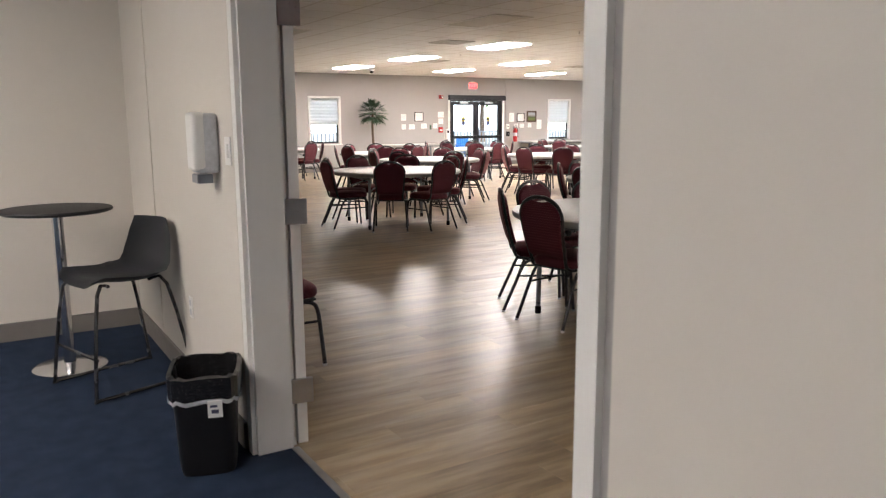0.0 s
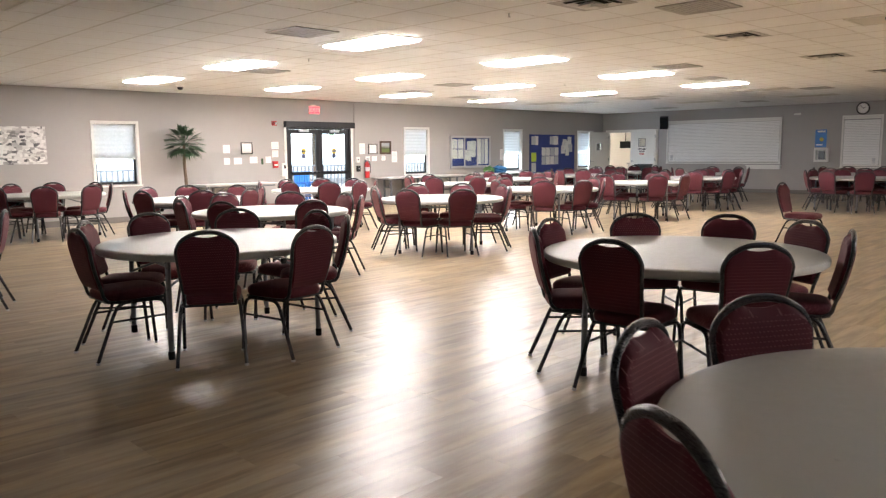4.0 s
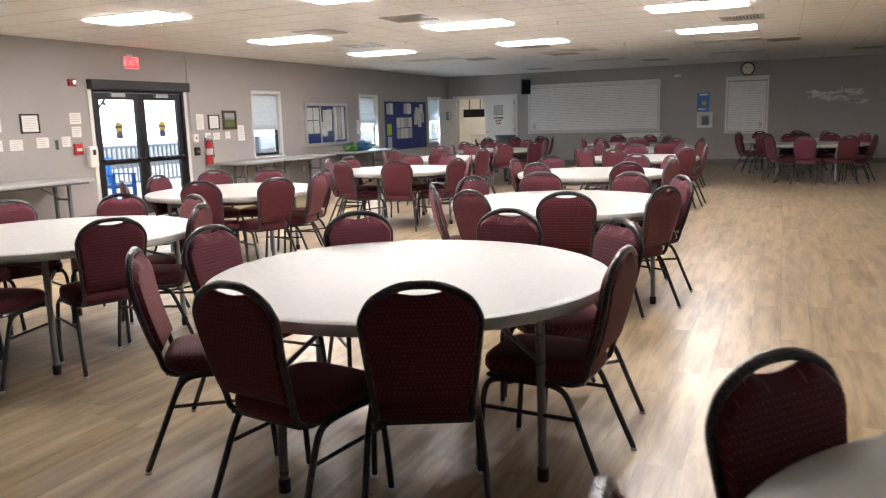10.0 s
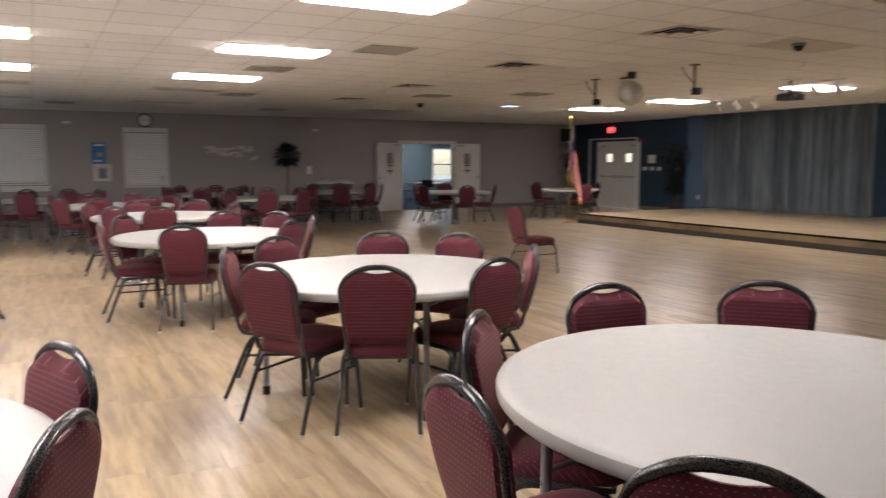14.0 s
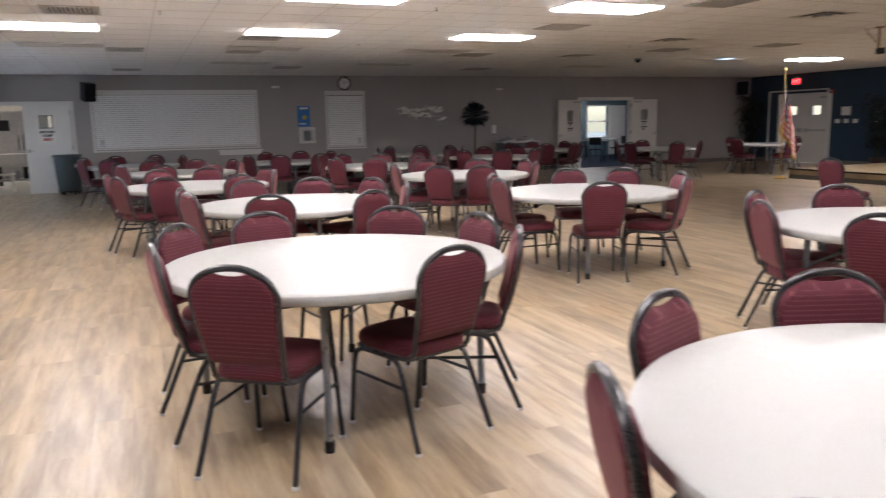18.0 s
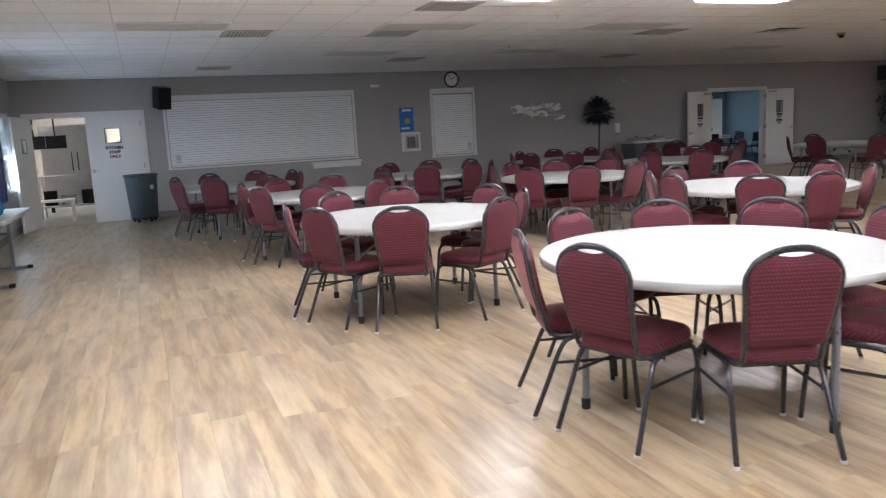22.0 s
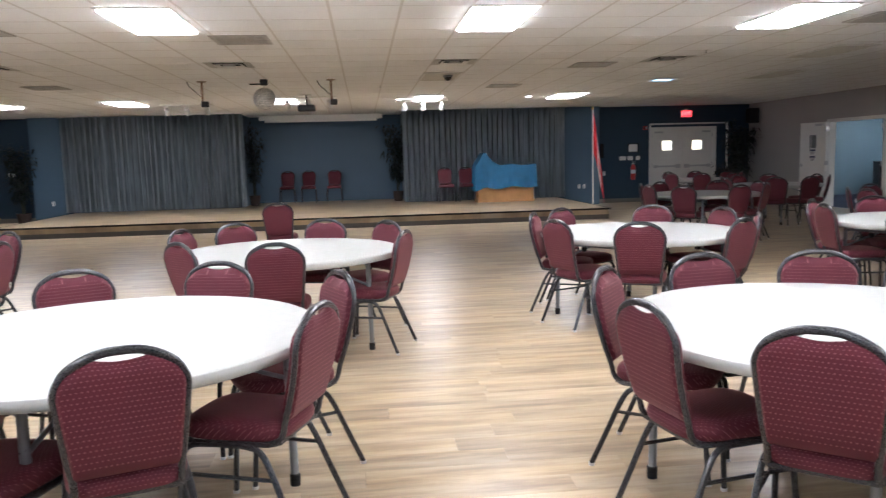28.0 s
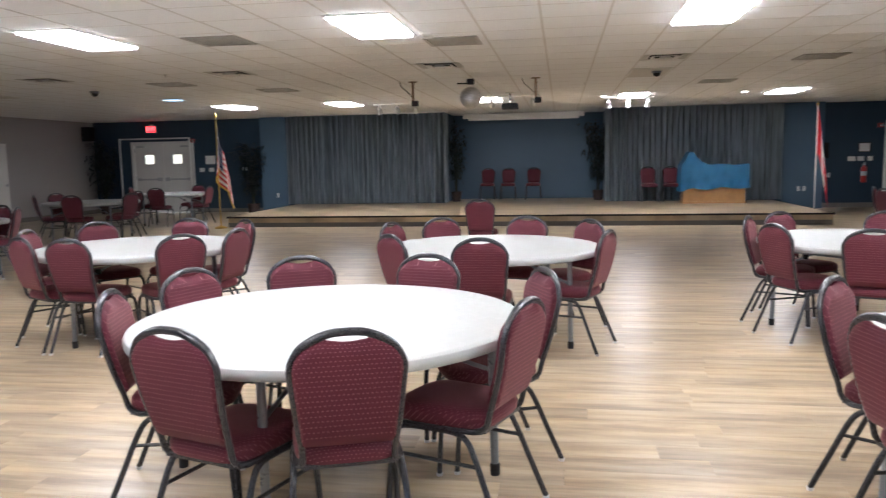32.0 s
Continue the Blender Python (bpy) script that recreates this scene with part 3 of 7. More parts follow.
def hall_door(nm, m, width, mirror, window=(0.30, 0.12, 1.42, 0.34), sign="notice", bar=False, label="white painted metal door with small window"):
    """A leaf: hinge at the origin, leaf along +x, thickness along y, face with signs at -y."""
    d = thing(nm, label, "door", m=m, kind="structure")
    s = -1 if mirror else 1
    t = 0.044
    wx, ww, wz, wh = window
    x0, x1 = (wx, wx + ww)
    bm = bmesh.new()
    for p in ((0.003, -t / 2, 0.008, x0, t / 2, 2.05), (x1, -t / 2, 0.008, width, t / 2, 2.05), (x0, -t / 2, 0.008, x1, t / 2, wz), (x0, -t / 2, wz + wh, x1, t / 2, 2.05)):
        bm_box(bm, *[c * s if k in (0, 3) else c for k, c in enumerate(p)])
    part("leaf", bm, WHITE, d)
    part("window_pane", box(s * x0, -0.004, wz, s * x1, 0.004, wz + wh), GLASS, d, "wired glass pane").visible_shadow = False
    f = bmesh.new()
    for e in (-1, 1):
        y0, y1 = sorted((e * t / 2, e * (t / 2 + 0.008)))
        for p in ((x0 - 0.02, wz - 0.02, x0, wz + wh + 0.02), (x1, wz - 0.02, x1 + 0.02, wz + wh + 0.02), (x0, wz - 0.02, x1, wz), (x0, wz + wh, x1, wz + wh + 0.02)):
            bm_box(f, min(s * p[0], s * p[2]), y0, p[1], max(s * p[0], s * p[2]), y1, p[3])
    part("window_frame", f, GREY_METAL if not bar else WHITE, d)
    hx = s * (width - 0.065)
    if bar:
        part("push_bar", boxes((min(s * 0.06, s * (width - 0.06)), -t / 2 - 0.055, 0.98, max(s * 0.06, s * (width - 0.06)), -t / 2 - 0.012, 1.03), (min(s * 0.06, s * 0.16), -t / 2 - 0.014, 0.96, max(s * 0.06, s * 0.16), -t / 2 + 0.001, 1.05), (min(s * (width - 0.2), s * (width - 0.06)), -t / 2 - 0.06, 0.95, max(s * (width - 0.2), s * (width - 0.06)), -t / 2 + 0.001, 1.06)), STEEL, d, "steel panic bar")
    else:
        for e in (-1, 1):
            h = part("door_handle", tube([(hx, e * t / 2, 1.0), (hx, e * (t / 2 + 0.05), 1.0), (hx - s * 0.11, e * (t / 2 + 0.052), 1.0)], 0.009), STEEL, d, "steel lever handle", True)
            part("rose", box(hx - 0.03, e * t / 2 - 0.002, 0.96, hx + 0.03, e * (t / 2 + 0.006), 1.04, 0.004), STEEL, h)
    part("closer", boxes((min(s * 0.08, s * 0.32), -t / 2 - 0.055, 1.96, max(s * 0.08, s * 0.32), -t / 2, 2.01)), STEEL, d, "grey door closer")
    for z in (0.2, 1.0, 1.82):
        part("hinge", box(-0.012, -0.05, z, 0.012, 0.05, z + 0.11, 0.003), STEEL, d, "steel butt hinge")
    if sign == "notice":
        cx = s * (wx + ww / 2)
        for z0, z1, head in ((wz - 0.18, wz - 0.04, True), (wz - 0.34, wz - 0.20, True)):
            sg = part("door_sign", box(cx - 0.105, -t / 2 - 0.003, z0, cx + 0.105, -t / 2 - 0.0005, z1), PAPER, d, "white notice with a dark heading")
            part("heading", box(cx - 0.10, -t / 2 - 0.0045, z1 - 0.055, cx + 0.10, -t / 2 - 0.0032, z1 - 0.008), NOTICE_BLUE, sg, "dark blue heading band")
            part("print", boxes(*[(cx - 0.07, -t / 2 - 0.0042, z0 + 0.012 + k * 0.022, cx + 0.04 + 0.02 * k, -t / 2 - 0.0032, z0 + 0.022 + k * 0.022) for k in range(3)]), INK, sg)
    return d


# entry doors folded back against the west wall
DWIN = (0.36, 0.17, 1.44, 0.28)
casing("door_frame_west", "y", XW, WDOOR, 0.05)
hall_door("door_1", pose(0.05, WDOOR[1] - 0.015, 0, 0, 0, 82), 0.90, False, DWIN)
hall_door("door_2", pose(0.05, WDOOR[0] + 0.015, 0, 0, 0, 98), 0.90, True, DWIN)
# east doors folded back against the wall
casing("door_frame_east", "y", XE, EDOOR, side=-1)
hall_door("door_3", pose(XE - 0.05, EDOOR[0] + 0.015, 0, 0, 0, -96), 0.90, False, DWIN)
hall_door("door_4", pose(XE - 0.05, EDOOR[1] - 0.015, 0, 0, 0, -80), 0.90, True, DWIN)
# kitchen doors: one shut, one standing open into the hall
casing("door_frame_kitchen", "y", XE, KIT, side=-1)
kd = hall_door("door_5", pose(XE - 0.03, KIT[0] + 0.02, 0, 0, 0, 90), 0.98, False, (0.39, 0.25, 1.53, 0.26), sign="")
sg = part("kitchen_sign", box(0.34, 0.0225, 1.18, 0.66, 0.025, 1.48), PAPER, kd, "white sign lettered in black and red")
for i, (tx, mt) in enumerate((("KITCHEN", INK), ("STAFF", INK), ("ONLY", INK_RED))):
    words("lettering", tx, 0.074, mt, sg, pose(0.51, 0.0262, 1.425 - i * 0.085, 90, 0, 180), bold=0.0045)
hall_door("door_6", pose(XE - 0.06, KIT[1] - 0.06, 0, 0, 0, 169), 0.98, False, (0.40, 0.20, 1.42, 0.22), sign="")
# south exit doors, both pairs shut
for nm, o in (("south_east", SDOOR), ("south_west", SDOOR2)):
    casing("door_frame_" + nm, "x", YS, o, mat=WHITE)
    mid = (o[0] + o[1]) / 2
    k = 7 if nm == "south_east" else 9
    wbar = (0.31, 0.30, 1.47, 0.27)
    hall_door("door_%d" % k, pose(o[1] - 0.028, YS - 0.06, 0, 0, 0, 180), 0.91, False, wbar, "", True, "white painted exit door with push bar")
    hall_door("door_%d" % (k + 1), pose(o[0] + 0.028, YS - 0.06, 0, 0, 0, 180), 0.91, True, wbar, "", True, "white painted exit door with push bar")
# plain door on the west wall
casing("door_frame_plain", "y", XW + 0.002, (9.80, 10.92, 0, 2.08))
pd = thing("door_11", "plain white flush door, shut, with lever handle", "door", m=pose(0.02, 9.83, 0, 0, 0, 90), kind="structure")
part("leaf", box(0, -0.022, 0.008, 1.06, 0.012, 2.06, 0.003), WHITE, pd)
hh = part("door_handle", tube([(0.98, -0.02, 1.0), (0.98, -0.07, 1.0), (0.86, -0.072, 1.0)], 0.01), STEEL, pd, "steel lever handle", True)
part("rose", box(0.95, -0.028, 0.95, 1.01, -0.02, 1.05, 0.004), STEEL, hh)
for z in (0.2, 1.0, 1.82):
    part("hinge", box(-0.014, -0.03, z, 0.008, 0.0, z + 0.1, 0.002), STEEL, pd)


# ---- glazed exit in the north wall ----
def glazed_exit():
    x0, x1, _, z1 = EXIT
    d = thing("glass_exit_door", "double glazed exit doors in dark bronze frame", "door", m=pose(x0, YN + 0.05, 0), kind="structure")
    w = x1 - x0
    mid = w / 2
    part("door_frame", boxes((0, -0.06, 0, 0.06, 0.06, z1 - 0.001), (w - 0.06, -0.06, 0, w, 0.06, z1 - 0.001), (0.06, -0.06, z1 - 0.06, w - 0.06, 0.06, z1 - 0.001)), BRONZE, d)
    part("operator_box", box(-0.06, -0.17, z1 - 0.02, w + 0.06, -0.055, z1 + 0.13, 0.006), BRONZE, d, "black door operator housing")
    for a, b in ((0.065, mid - 0.004), (mid + 0.004, w - 0.065)):
        lf = part("leaf", boxes((a, -0.03, 0.01, a + 0.10, 0.015, z1 - 0.065), (b - 0.10, -0.03, 0.01, b, 0.015, z1 - 0.065), (a + 0.10, -0.03, z1 - 0.17, b - 0.10, 0.015, z1 - 0.065), (a + 0.10, -0.03, 0.01, b - 0.10, 0.015, 0.22), (a + 0.10, -0.03, 0.86, b - 0.10, 0.015, 0.93)), BRONZE, d)
        part("pane", boxes((a + 0.10, -0.012, 0.22, b - 0.10, -0.004, 0.86), (a + 0.10, -0.012, 0.93, b - 0.10, -0.004, z1 - 0.17)), GLASS, lf).visible_shadow = False
        part("push_bar", tube([(a + 0.05, -0.035, 0.93), (a + 0.05, -0.09, 0.93), (b - 0.05, -0.09, 0.93), (b - 0.05, -0.035, 0.93)], 0.016), BLACK_METAL, lf, smooth=True)
        cx = (a + b) / 2
        st = part("sticker", tube([(cx, -0.0135, 1.45), (cx, -0.0155, 1.45)], 0.085, 28), NOTICE_BLUE, lf, "round dark sticker with a yellow face")
        part("face", tube([(cx, -0.0157, 1.455), (cx, -0.0165, 1.455)], 0.068, 28), YELLOW, st, "yellow printed disc")
        part("band", box(cx - 0.06, -0.0176, 1.435, cx + 0.06, -0.0167, 1.47), NOTICE_BLUE, st)
        part("sticker_base", box(cx - 0.07, -0.0158, 1.27, cx + 0.07, -0.0137, 1.375), NOTICE_BLUE, st)
        part("closer", box((a + b) / 2 - 0.14, -0.075, z1 - 0.13, (a + b) / 2 + 0.14, -0.03, z1 - 0.07, 0.004), STEEL, lf, "grey door closer")


glazed_exit()
casing("door_casing_north", "x", YN - 0.002, EXIT, 0.06, 0.015, WHITE, -1)


def window_unit(i, o, shade=0.56):
    """A sash window with a shade pulled part way down."""
    x0, x1, z0, z1 = o
    w = thing("window_%d" % i, "white framed sash window with shade half drawn", "window", "windows in the north wall", pose((x0 + x1) / 2, YN, z0), "structure")
    h, hw = z1 - z0, (x1 - x0) / 2
    part("window_frame", boxes((-hw - 0.05, -0.018, -0.05, -hw, -0.001, h + 0.05), (hw, -0.018, -0.05, hw + 0.05, -0.001, h + 0.05), (-hw, -0.018, h, hw, -0.001, h + 0.05), (-hw, 0.0, 0, -hw + 0.015, 0.15, h), (hw - 0.015, 0.0, 0, hw, 0.15, h), (-hw + 0.015, 0, h - 0.015, hw - 0.015, 0.15, h)), WHITE, w)
    part("window_sill", box(-hw - 0.07, -0.045, -0.05, hw + 0.07, -0.019, -0.02, 0.004), WHITE, w)
    sash = part("sash", boxes((-hw + 0.015, 0.07, 0, -hw + 0.06, 0.11, h - 0.015), (hw - 0.06, 0.07, 0, hw - 0.015, 0.11, h - 0.015), (-hw + 0.06, 0.07, h * 0.45, hw - 0.06, 0.11, h * 0.45 + 0.05), (-hw + 0.06, 0.07, 0, hw - 0.06, 0.11, 0.05), (-hw + 0.06, 0.07, h - 0.06, hw - 0.06, 0.11, h - 0.015)), BRONZE, w, "dark bronze sash bars")
    part("pane", boxes((-hw + 0.06, 0.087, 0.05, hw - 0.06, 0.093, h * 0.45), (-hw + 0.06, 0.087, h * 0.45 + 0.05, hw - 0.06, 0.093, h - 0.06)), GLASS, sash).visible_shadow = False
    sh = bmesh.new()
    n = 16
    for k in range(n):
        z = h - 0.02 - (h * shade) * k / n
        dz = h * shade / n
        vs = [sh.verts.new(p) for p in ((-hw + 0.02, 0.052 - 0.006 * (k % 2), z), (hw - 0.02, 0.052 - 0.006 * (k % 2), z), (hw - 0.02, 0.052 - 0.006 * ((k + 1) % 2), z - dz), (-hw + 0.02, 0.052 - 0.006 * ((k + 1) % 2), z - dz))]
        sh.faces.new(vs)
    bmesh.ops.solidify(sh, geom=sh.faces[:], thickness=0.002)
    part("shade", sh, SHADE_GLOW, w, "white pleated shade pulled half down")
    part("shade_rail", box(-hw + 0.018, 0.035, h - 0.04 - h * shade, hw - 0.018, 0.062, h - 0.015 - h * shade, 0.004), WHITE, w)


def shade_mat():
    m, nt, p = mat_new("translucent_shade", (0.75, 0.76, 0.75), 0.8)
    out = nt.nodes["Material Output"]
    tl = node(nt, "ShaderNodeBsdfTranslucent", Color=(0.80, 0.82, 0.82, 1))
    mx = nt.nodes.new("ShaderNodeMixShader")
    mx.inputs[0].default_value = 0.028
    nt.links.new(p.outputs[0], mx.inputs[1])
    nt.links.new(tl.outputs[0], mx.inputs[2])
    nt.links.new(mx.outputs[0], out.inputs[0])
    v = coords(nt)
    nt.links.new(ramp(nt, noise_at(nt, v, 30), [(0.3, (0.70, 0.71, 0.70)), (0.7, (0.78, 0.79, 0.78))]), p.inputs["Base Color"])
    return m


SHADE_GLOW = shade_mat()
for i, o in enumerate(WINS):
    window_unit(i + 1, o)


# ---- ceiling lights ----
def troffer(x, y, mat, label, n=[0]):
    t = thing("ceiling_light", label, "ceiling light", "ceiling lights", pose(x, y, H))
    part("frame", boxes((-0.305, -0.61, -0.012, -0.275, 0.61, 0.0), (0.275, -0.61, -0.012, 0.305, 0.61, 0.0), (-0.275, -0.61, -0.012, 0.275, -0.58, 0.0), (-0.275, 0.58, -0.012, 0.275, 0.61, 0.0)), WHITE, t)
    part("diffuser", box(-0.274, -0.579, -0.008 if mat is LAMP_OFF else -0.03, 0.274, 0.579, -0.002), mat, t, "prismatic wrap lens")
    return t


LX, LY = (7.03, 9.97, 13.08, 16.12), (15.28, 18.35, 21.38)
for x in LX:
    for y in LY:
        troffer(x, y, LAMP_ON, "lit fluorescent troffer with white frame")
for x in (6.72, 9.80, 12.90, 16.12, 18.72):
    troffer(x, 5.80, LAMP_ON, "lit fluorescent troffer above the stage edge")
for x, y in ((2.95, 15.28), (4.9, 12.6), (18.45, 15.28), (18.45, 18.35), (21.5, 15.28), (21.5, 18.35), (18.45, 21.38), (2.95, 18.35), (9.97, 10.2), (4.0, 9.6), (21.5, 10.2)):
    troffer(x, y, LAMP_OFF, "unlit fluorescent troffer with white frame")
for x, y in ((5.8, 9.0), (19.0, 8.1)):
    t = thing("daylight_tube", "small bluish daylight diffuser in the ceiling", "skylight", "", pose(x, y, H))
    part("frame", boxes((-0.2, -0.2, -0.01, -0.17, 0.2, 0), (0.17, -0.2, -0.01, 0.2, 0.2, 0), (-0.17, -0.2, -0.01, 0.17, -0.17, 0), (-0.17, 0.17, -0.01, 0.17, 0.2, 0)), WHITE, t)
    part("diffuser", box(-0.17, -0.17, -0.008, 0.17, 0.17, -0.002), LAMP_BLUE, t)


# ---- banquet chairs ----
def make_chair():
    c = thing("banquet_chair", "burgundy dotted fabric banquet chair with dark metal frame", "chair", "banquet chairs", pose(0, 0, 0))
    # seat cushion, wider and rounder in front, domed on top
    bm = bmesh.new()
    n = 36
    rings = []
    for z, k in ((0.412, 0.90), (0.416, 0.965), (0.430, 0.998), (0.448, 1.0), (0.464, 0.985), (0.478, 0.93), (0.487, 0.82), (0.493, 0.62), (0.496, 0.34)):
        ring = []
        for i in range(n):
            a = i * math.tau / n
            ca, sa = math.cos(a), math.sin(a)
            y = 0.222 * math.copysign(abs(sa) ** 0.45, sa)
            x = (0.198 + 0.055 * y) * math.copysign(abs(ca) ** 0.42, ca)
            if sa > 0.4:
                y += 0.022 * (1 - abs(ca)) * (sa - 0.4)
            ring.append(bm.verts.new((x * k, y * k + 0.012, z)))
        rings.append(ring)
    for u, v in zip(rings, rings[1:]):
        for i in range(n):
            bm.faces.new((u[i], u[(i + 1) % n], v[(i + 1) % n], v[i]))
    bm.faces.new(rings[0][::-1])
    bm.faces.new(rings[-1])
    part("seat", bm, FABRIC, c, "padded burgundy seat with pale dots", True)

    def back_y(z):
        return -0.200 - 0.105 * ((z - 0.44) / 0.47) - 0.018 * math.sin((z - 0.44) / 0.47 * math.pi)

    def side_x(z):
        # the back narrows from the shoulders towards the seat
        return 0.161 + 0.033 * min(max((z - 0.44) / 0.34, 0.0), 1.0)
    rim = ((0.0, 0.911), (0.045, 0.909), (0.085, 0.899), (0.125, 0.881), (0.160, 0.857), (0.183, 0.822), (0.193, 0.785))

    def top_z(x):
        z = rim[-1][1]
        for (xa, za), (xb, zb) in zip(rim, rim[1:]):
            if xa <= x <= xb:
                z = za + (zb - za) * (x - xa) / (xb - xa)
                break
        slot = 0.030 * max(0.0, math.cos(min(x / 0.082, 1.0) * math.pi / 2)) ** 0.6
        return z - 0.004 - slot
    bm = bmesh.new()
    cols, rows_ = 28, 14
    grid = {}
    for s in (-1, 1):
        for i in range(cols + 1):
            u = -1 + 2 * i / cols
            for j in range(rows_ + 1):
                v = j / rows_
                top = top_z(abs(u) * 0.191)
                z = 0.492 + (top - 0.492) * v
                x = u * (side_x(z) - 0.002)
                eu = min((1 - abs(u)) * cols / 2 / 1.6, 1.0)
                ev = min(min(v, 1 - v) * rows_ / 1.6, 1.0)
                th = (0.030 if s > 0 else 0.016) * (eu * (2 - eu)) ** 0.5 * (ev * (2 - ev)) ** 0.5 + 0.004
                grid[s, i, j] = bm.verts.new((x, back_y(z) + s * th, z))
    for s in (-1, 1):
        for i in range(cols):
            for j in range(rows_):
                f = [grid[s, i, j], grid[s, i + 1, j], grid[s, i + 1, j + 1], grid[s, i, j + 1]]
                bm.faces.new(f if s < 0 else f[::-1])
    for i in range(cols):
        for j in (0, rows_):
            bm.faces.new([grid[-1, i, j], grid[1, i, j], grid[1, i + 1, j], grid[-1, i + 1, j]])
    for j in range(rows_):
        for i in (0, cols):
            bm.faces.new([grid[-1, i, j], grid[-1, i, j + 1], grid[1, i, j + 1], grid[1, i, j]])
    part("backrest", bm, FABRIC, c, "padded burgundy back with crowned top", True)
    # one bent tube round the back, turning forward under the seat
    half = [(0.176, 0.00, 0.402), (0.172, -0.10, 0.402), (0.167, -0.165, 0.408), (0.163, -0.200, 0.432), (0.163, back_y(0.49) + 0.002, 0.485)]
    half += [(side_x(z), back_y(z), z) for z in (0.56, 0.64, 0.72, 0.785)]
    half += [(x, back_y(z), z) for x, z in rim[-2:0:-1]]
    pts = [(-x, y, z) for x, y, z in half] + [(0, back_y(0.911), 0.911)] + [p for p in half[::-1]]
    path = curve(pts, 3)
    part("back_frame", tube(path, [0.0122 + 0.003 * max(0.0, min((p.z - 0.84) / 0.05, 1.0)) for p in path], 9), FRAME, c, smooth=True)
    part("back_rail", box(-0.166, -0.196, 0.400, 0.166, -0.178, 0.416, 0.003), FRAME, c)
    part("seat_frame", tube([(-0.19, 0.195, 0.405), (0.19, 0.195, 0.405), (0.196, 0.17, 0.405), (0.182, -0.15, 0.405), (0.165, -0.175, 0.405), (-0.165, -0.175, 0.405), (-0.182, -0.15, 0.405), (-0.196, 0.17, 0.405)], 0.010, 6, True), FRAME, c, smooth=True)
    for s in (-1, 1):
        # side rail and front leg of one tube, the splayed rear leg of another
        leg = part("leg", tube(curve([(s * 0.192, -0.02, 0.398), (s * 0.196, 0.10, 0.398), (s * 0.200, 0.172, 0.388), (s * 0.204, 0.205, 0.345), (s * 0.209, 0.220, 0.22), (s * 0.215, 0.237, 0.012)], 3), 0.0125, 8), FRAME, c, smooth=True)
        part("foot_tip", lathe([(0, 0.0), (0.014, 0.0), (0.0155, 0.014), (0.0, 0.014)], 8, centre=(s * 0.215, 0.237)), GLIDE, leg, "pale plastic glide")
        leg = part("leg", tube(curve([(s * 0.192, 0.02, 0.398), (s * 0.192, -0.07, 0.396), (s * 0.195, -0.125, 0.375), (s * 0.201, -0.165, 0.31), (s * 0.210, -0.220, 0.18), (s * 0.222, -0.292, 0.012)], 3), 0.0125, 8), FRAME, c, smooth=True)
        part("foot_tip", lathe([(0, 0.0), (0.014, 0.0), (0.0155, 0.014), (0.0, 0.014)], 8, centre=(s * 0.222, -0.292)), GLIDE, leg, "pale plastic glide")
        part("stretcher", tube([(s * 0.207, 0.213, 0.275), (s * 0.204, -0.180, 0.275)], 0.0085, 6), FRAME, c, smooth=True)
    return c


CHAIR = make_chair()
placed = [0]


def chair_at(x, y, face):
    """face: degrees, the way a sitter looks, from +x."""
    m = pose(x, y, 0, 0, 0, face - 90)
    if placed[0] == 0:
        CHAIR.matrix_basis = m
        ob = CHAIR
    else:
        ob = copy_thing(CHAIR, m)
    placed[0] += 1
    return ob


# ---- round folding tables ----


def make_table():
    t = thing("round_table", "white round plastic folding table with grey legs", "table", "round tables", pose(0, 0, 0))
    part("tabletop", lathe([(0, 0.703), (0.82, 0.703), (0.872, 0.701), (0.889, 0.703), (0.897, 0.711), (0.90, 0.733), (0.894, 0.747), (0.882, 0.753), (0.865, 0.755), (0, 0.755)], 72), LAMINATE, t, smooth=True)
    for sx in (-1, 1):
        for sy in (-1, 1):
            x, y = sx * 0.565, sy * 0.51
            leg = part("leg", tube([(x * 0.985, y * 0.985, 0.70), (x, y, 0.03)], 0.0185, 12), TABLE_LEG, t, smooth=True)
            part("foot_cap", lathe([(0, 0), (0.023, 0), (0.024, 0.05), (0.020, 0.056), (0, 0.056)], 12, centre=(x, y)), BLACK, leg)
            br = part("brace", tube([(x * 0.99, y * 0.96, 0.50), (sx * 0.36, sy * 0.36, 0.59), (sx * 0.14, sy * 0.20, 0.690)], 0.010, 8), TABLE_LEG, t, smooth=True)
            part("joint", lathe([(0, 0.565), (0.022, 0.572), (0.027, 0.59), (0.022, 0.612), (0, 0.618)], 10, centre=(sx * 0.36, sy * 0.36)), BLACK, br, "black plastic brace joint", True)
        part("crossbar", tube([(sx * 0.558, -0.50, 0.655), (sx * 0.558, 0.50, 0.655)], 0.013, 8), TABLE_LEG, t, smooth=True)
    for sy in (-1, 1):
        part("rail", box(-0.62, sy * 0.40 - 0.015, 0.672, 0.62, sy * 0.40 + 0.015, 0.7015), TABLE_LEG, t)
    return t


TABLE = make_table()
rng = random.Random(7)
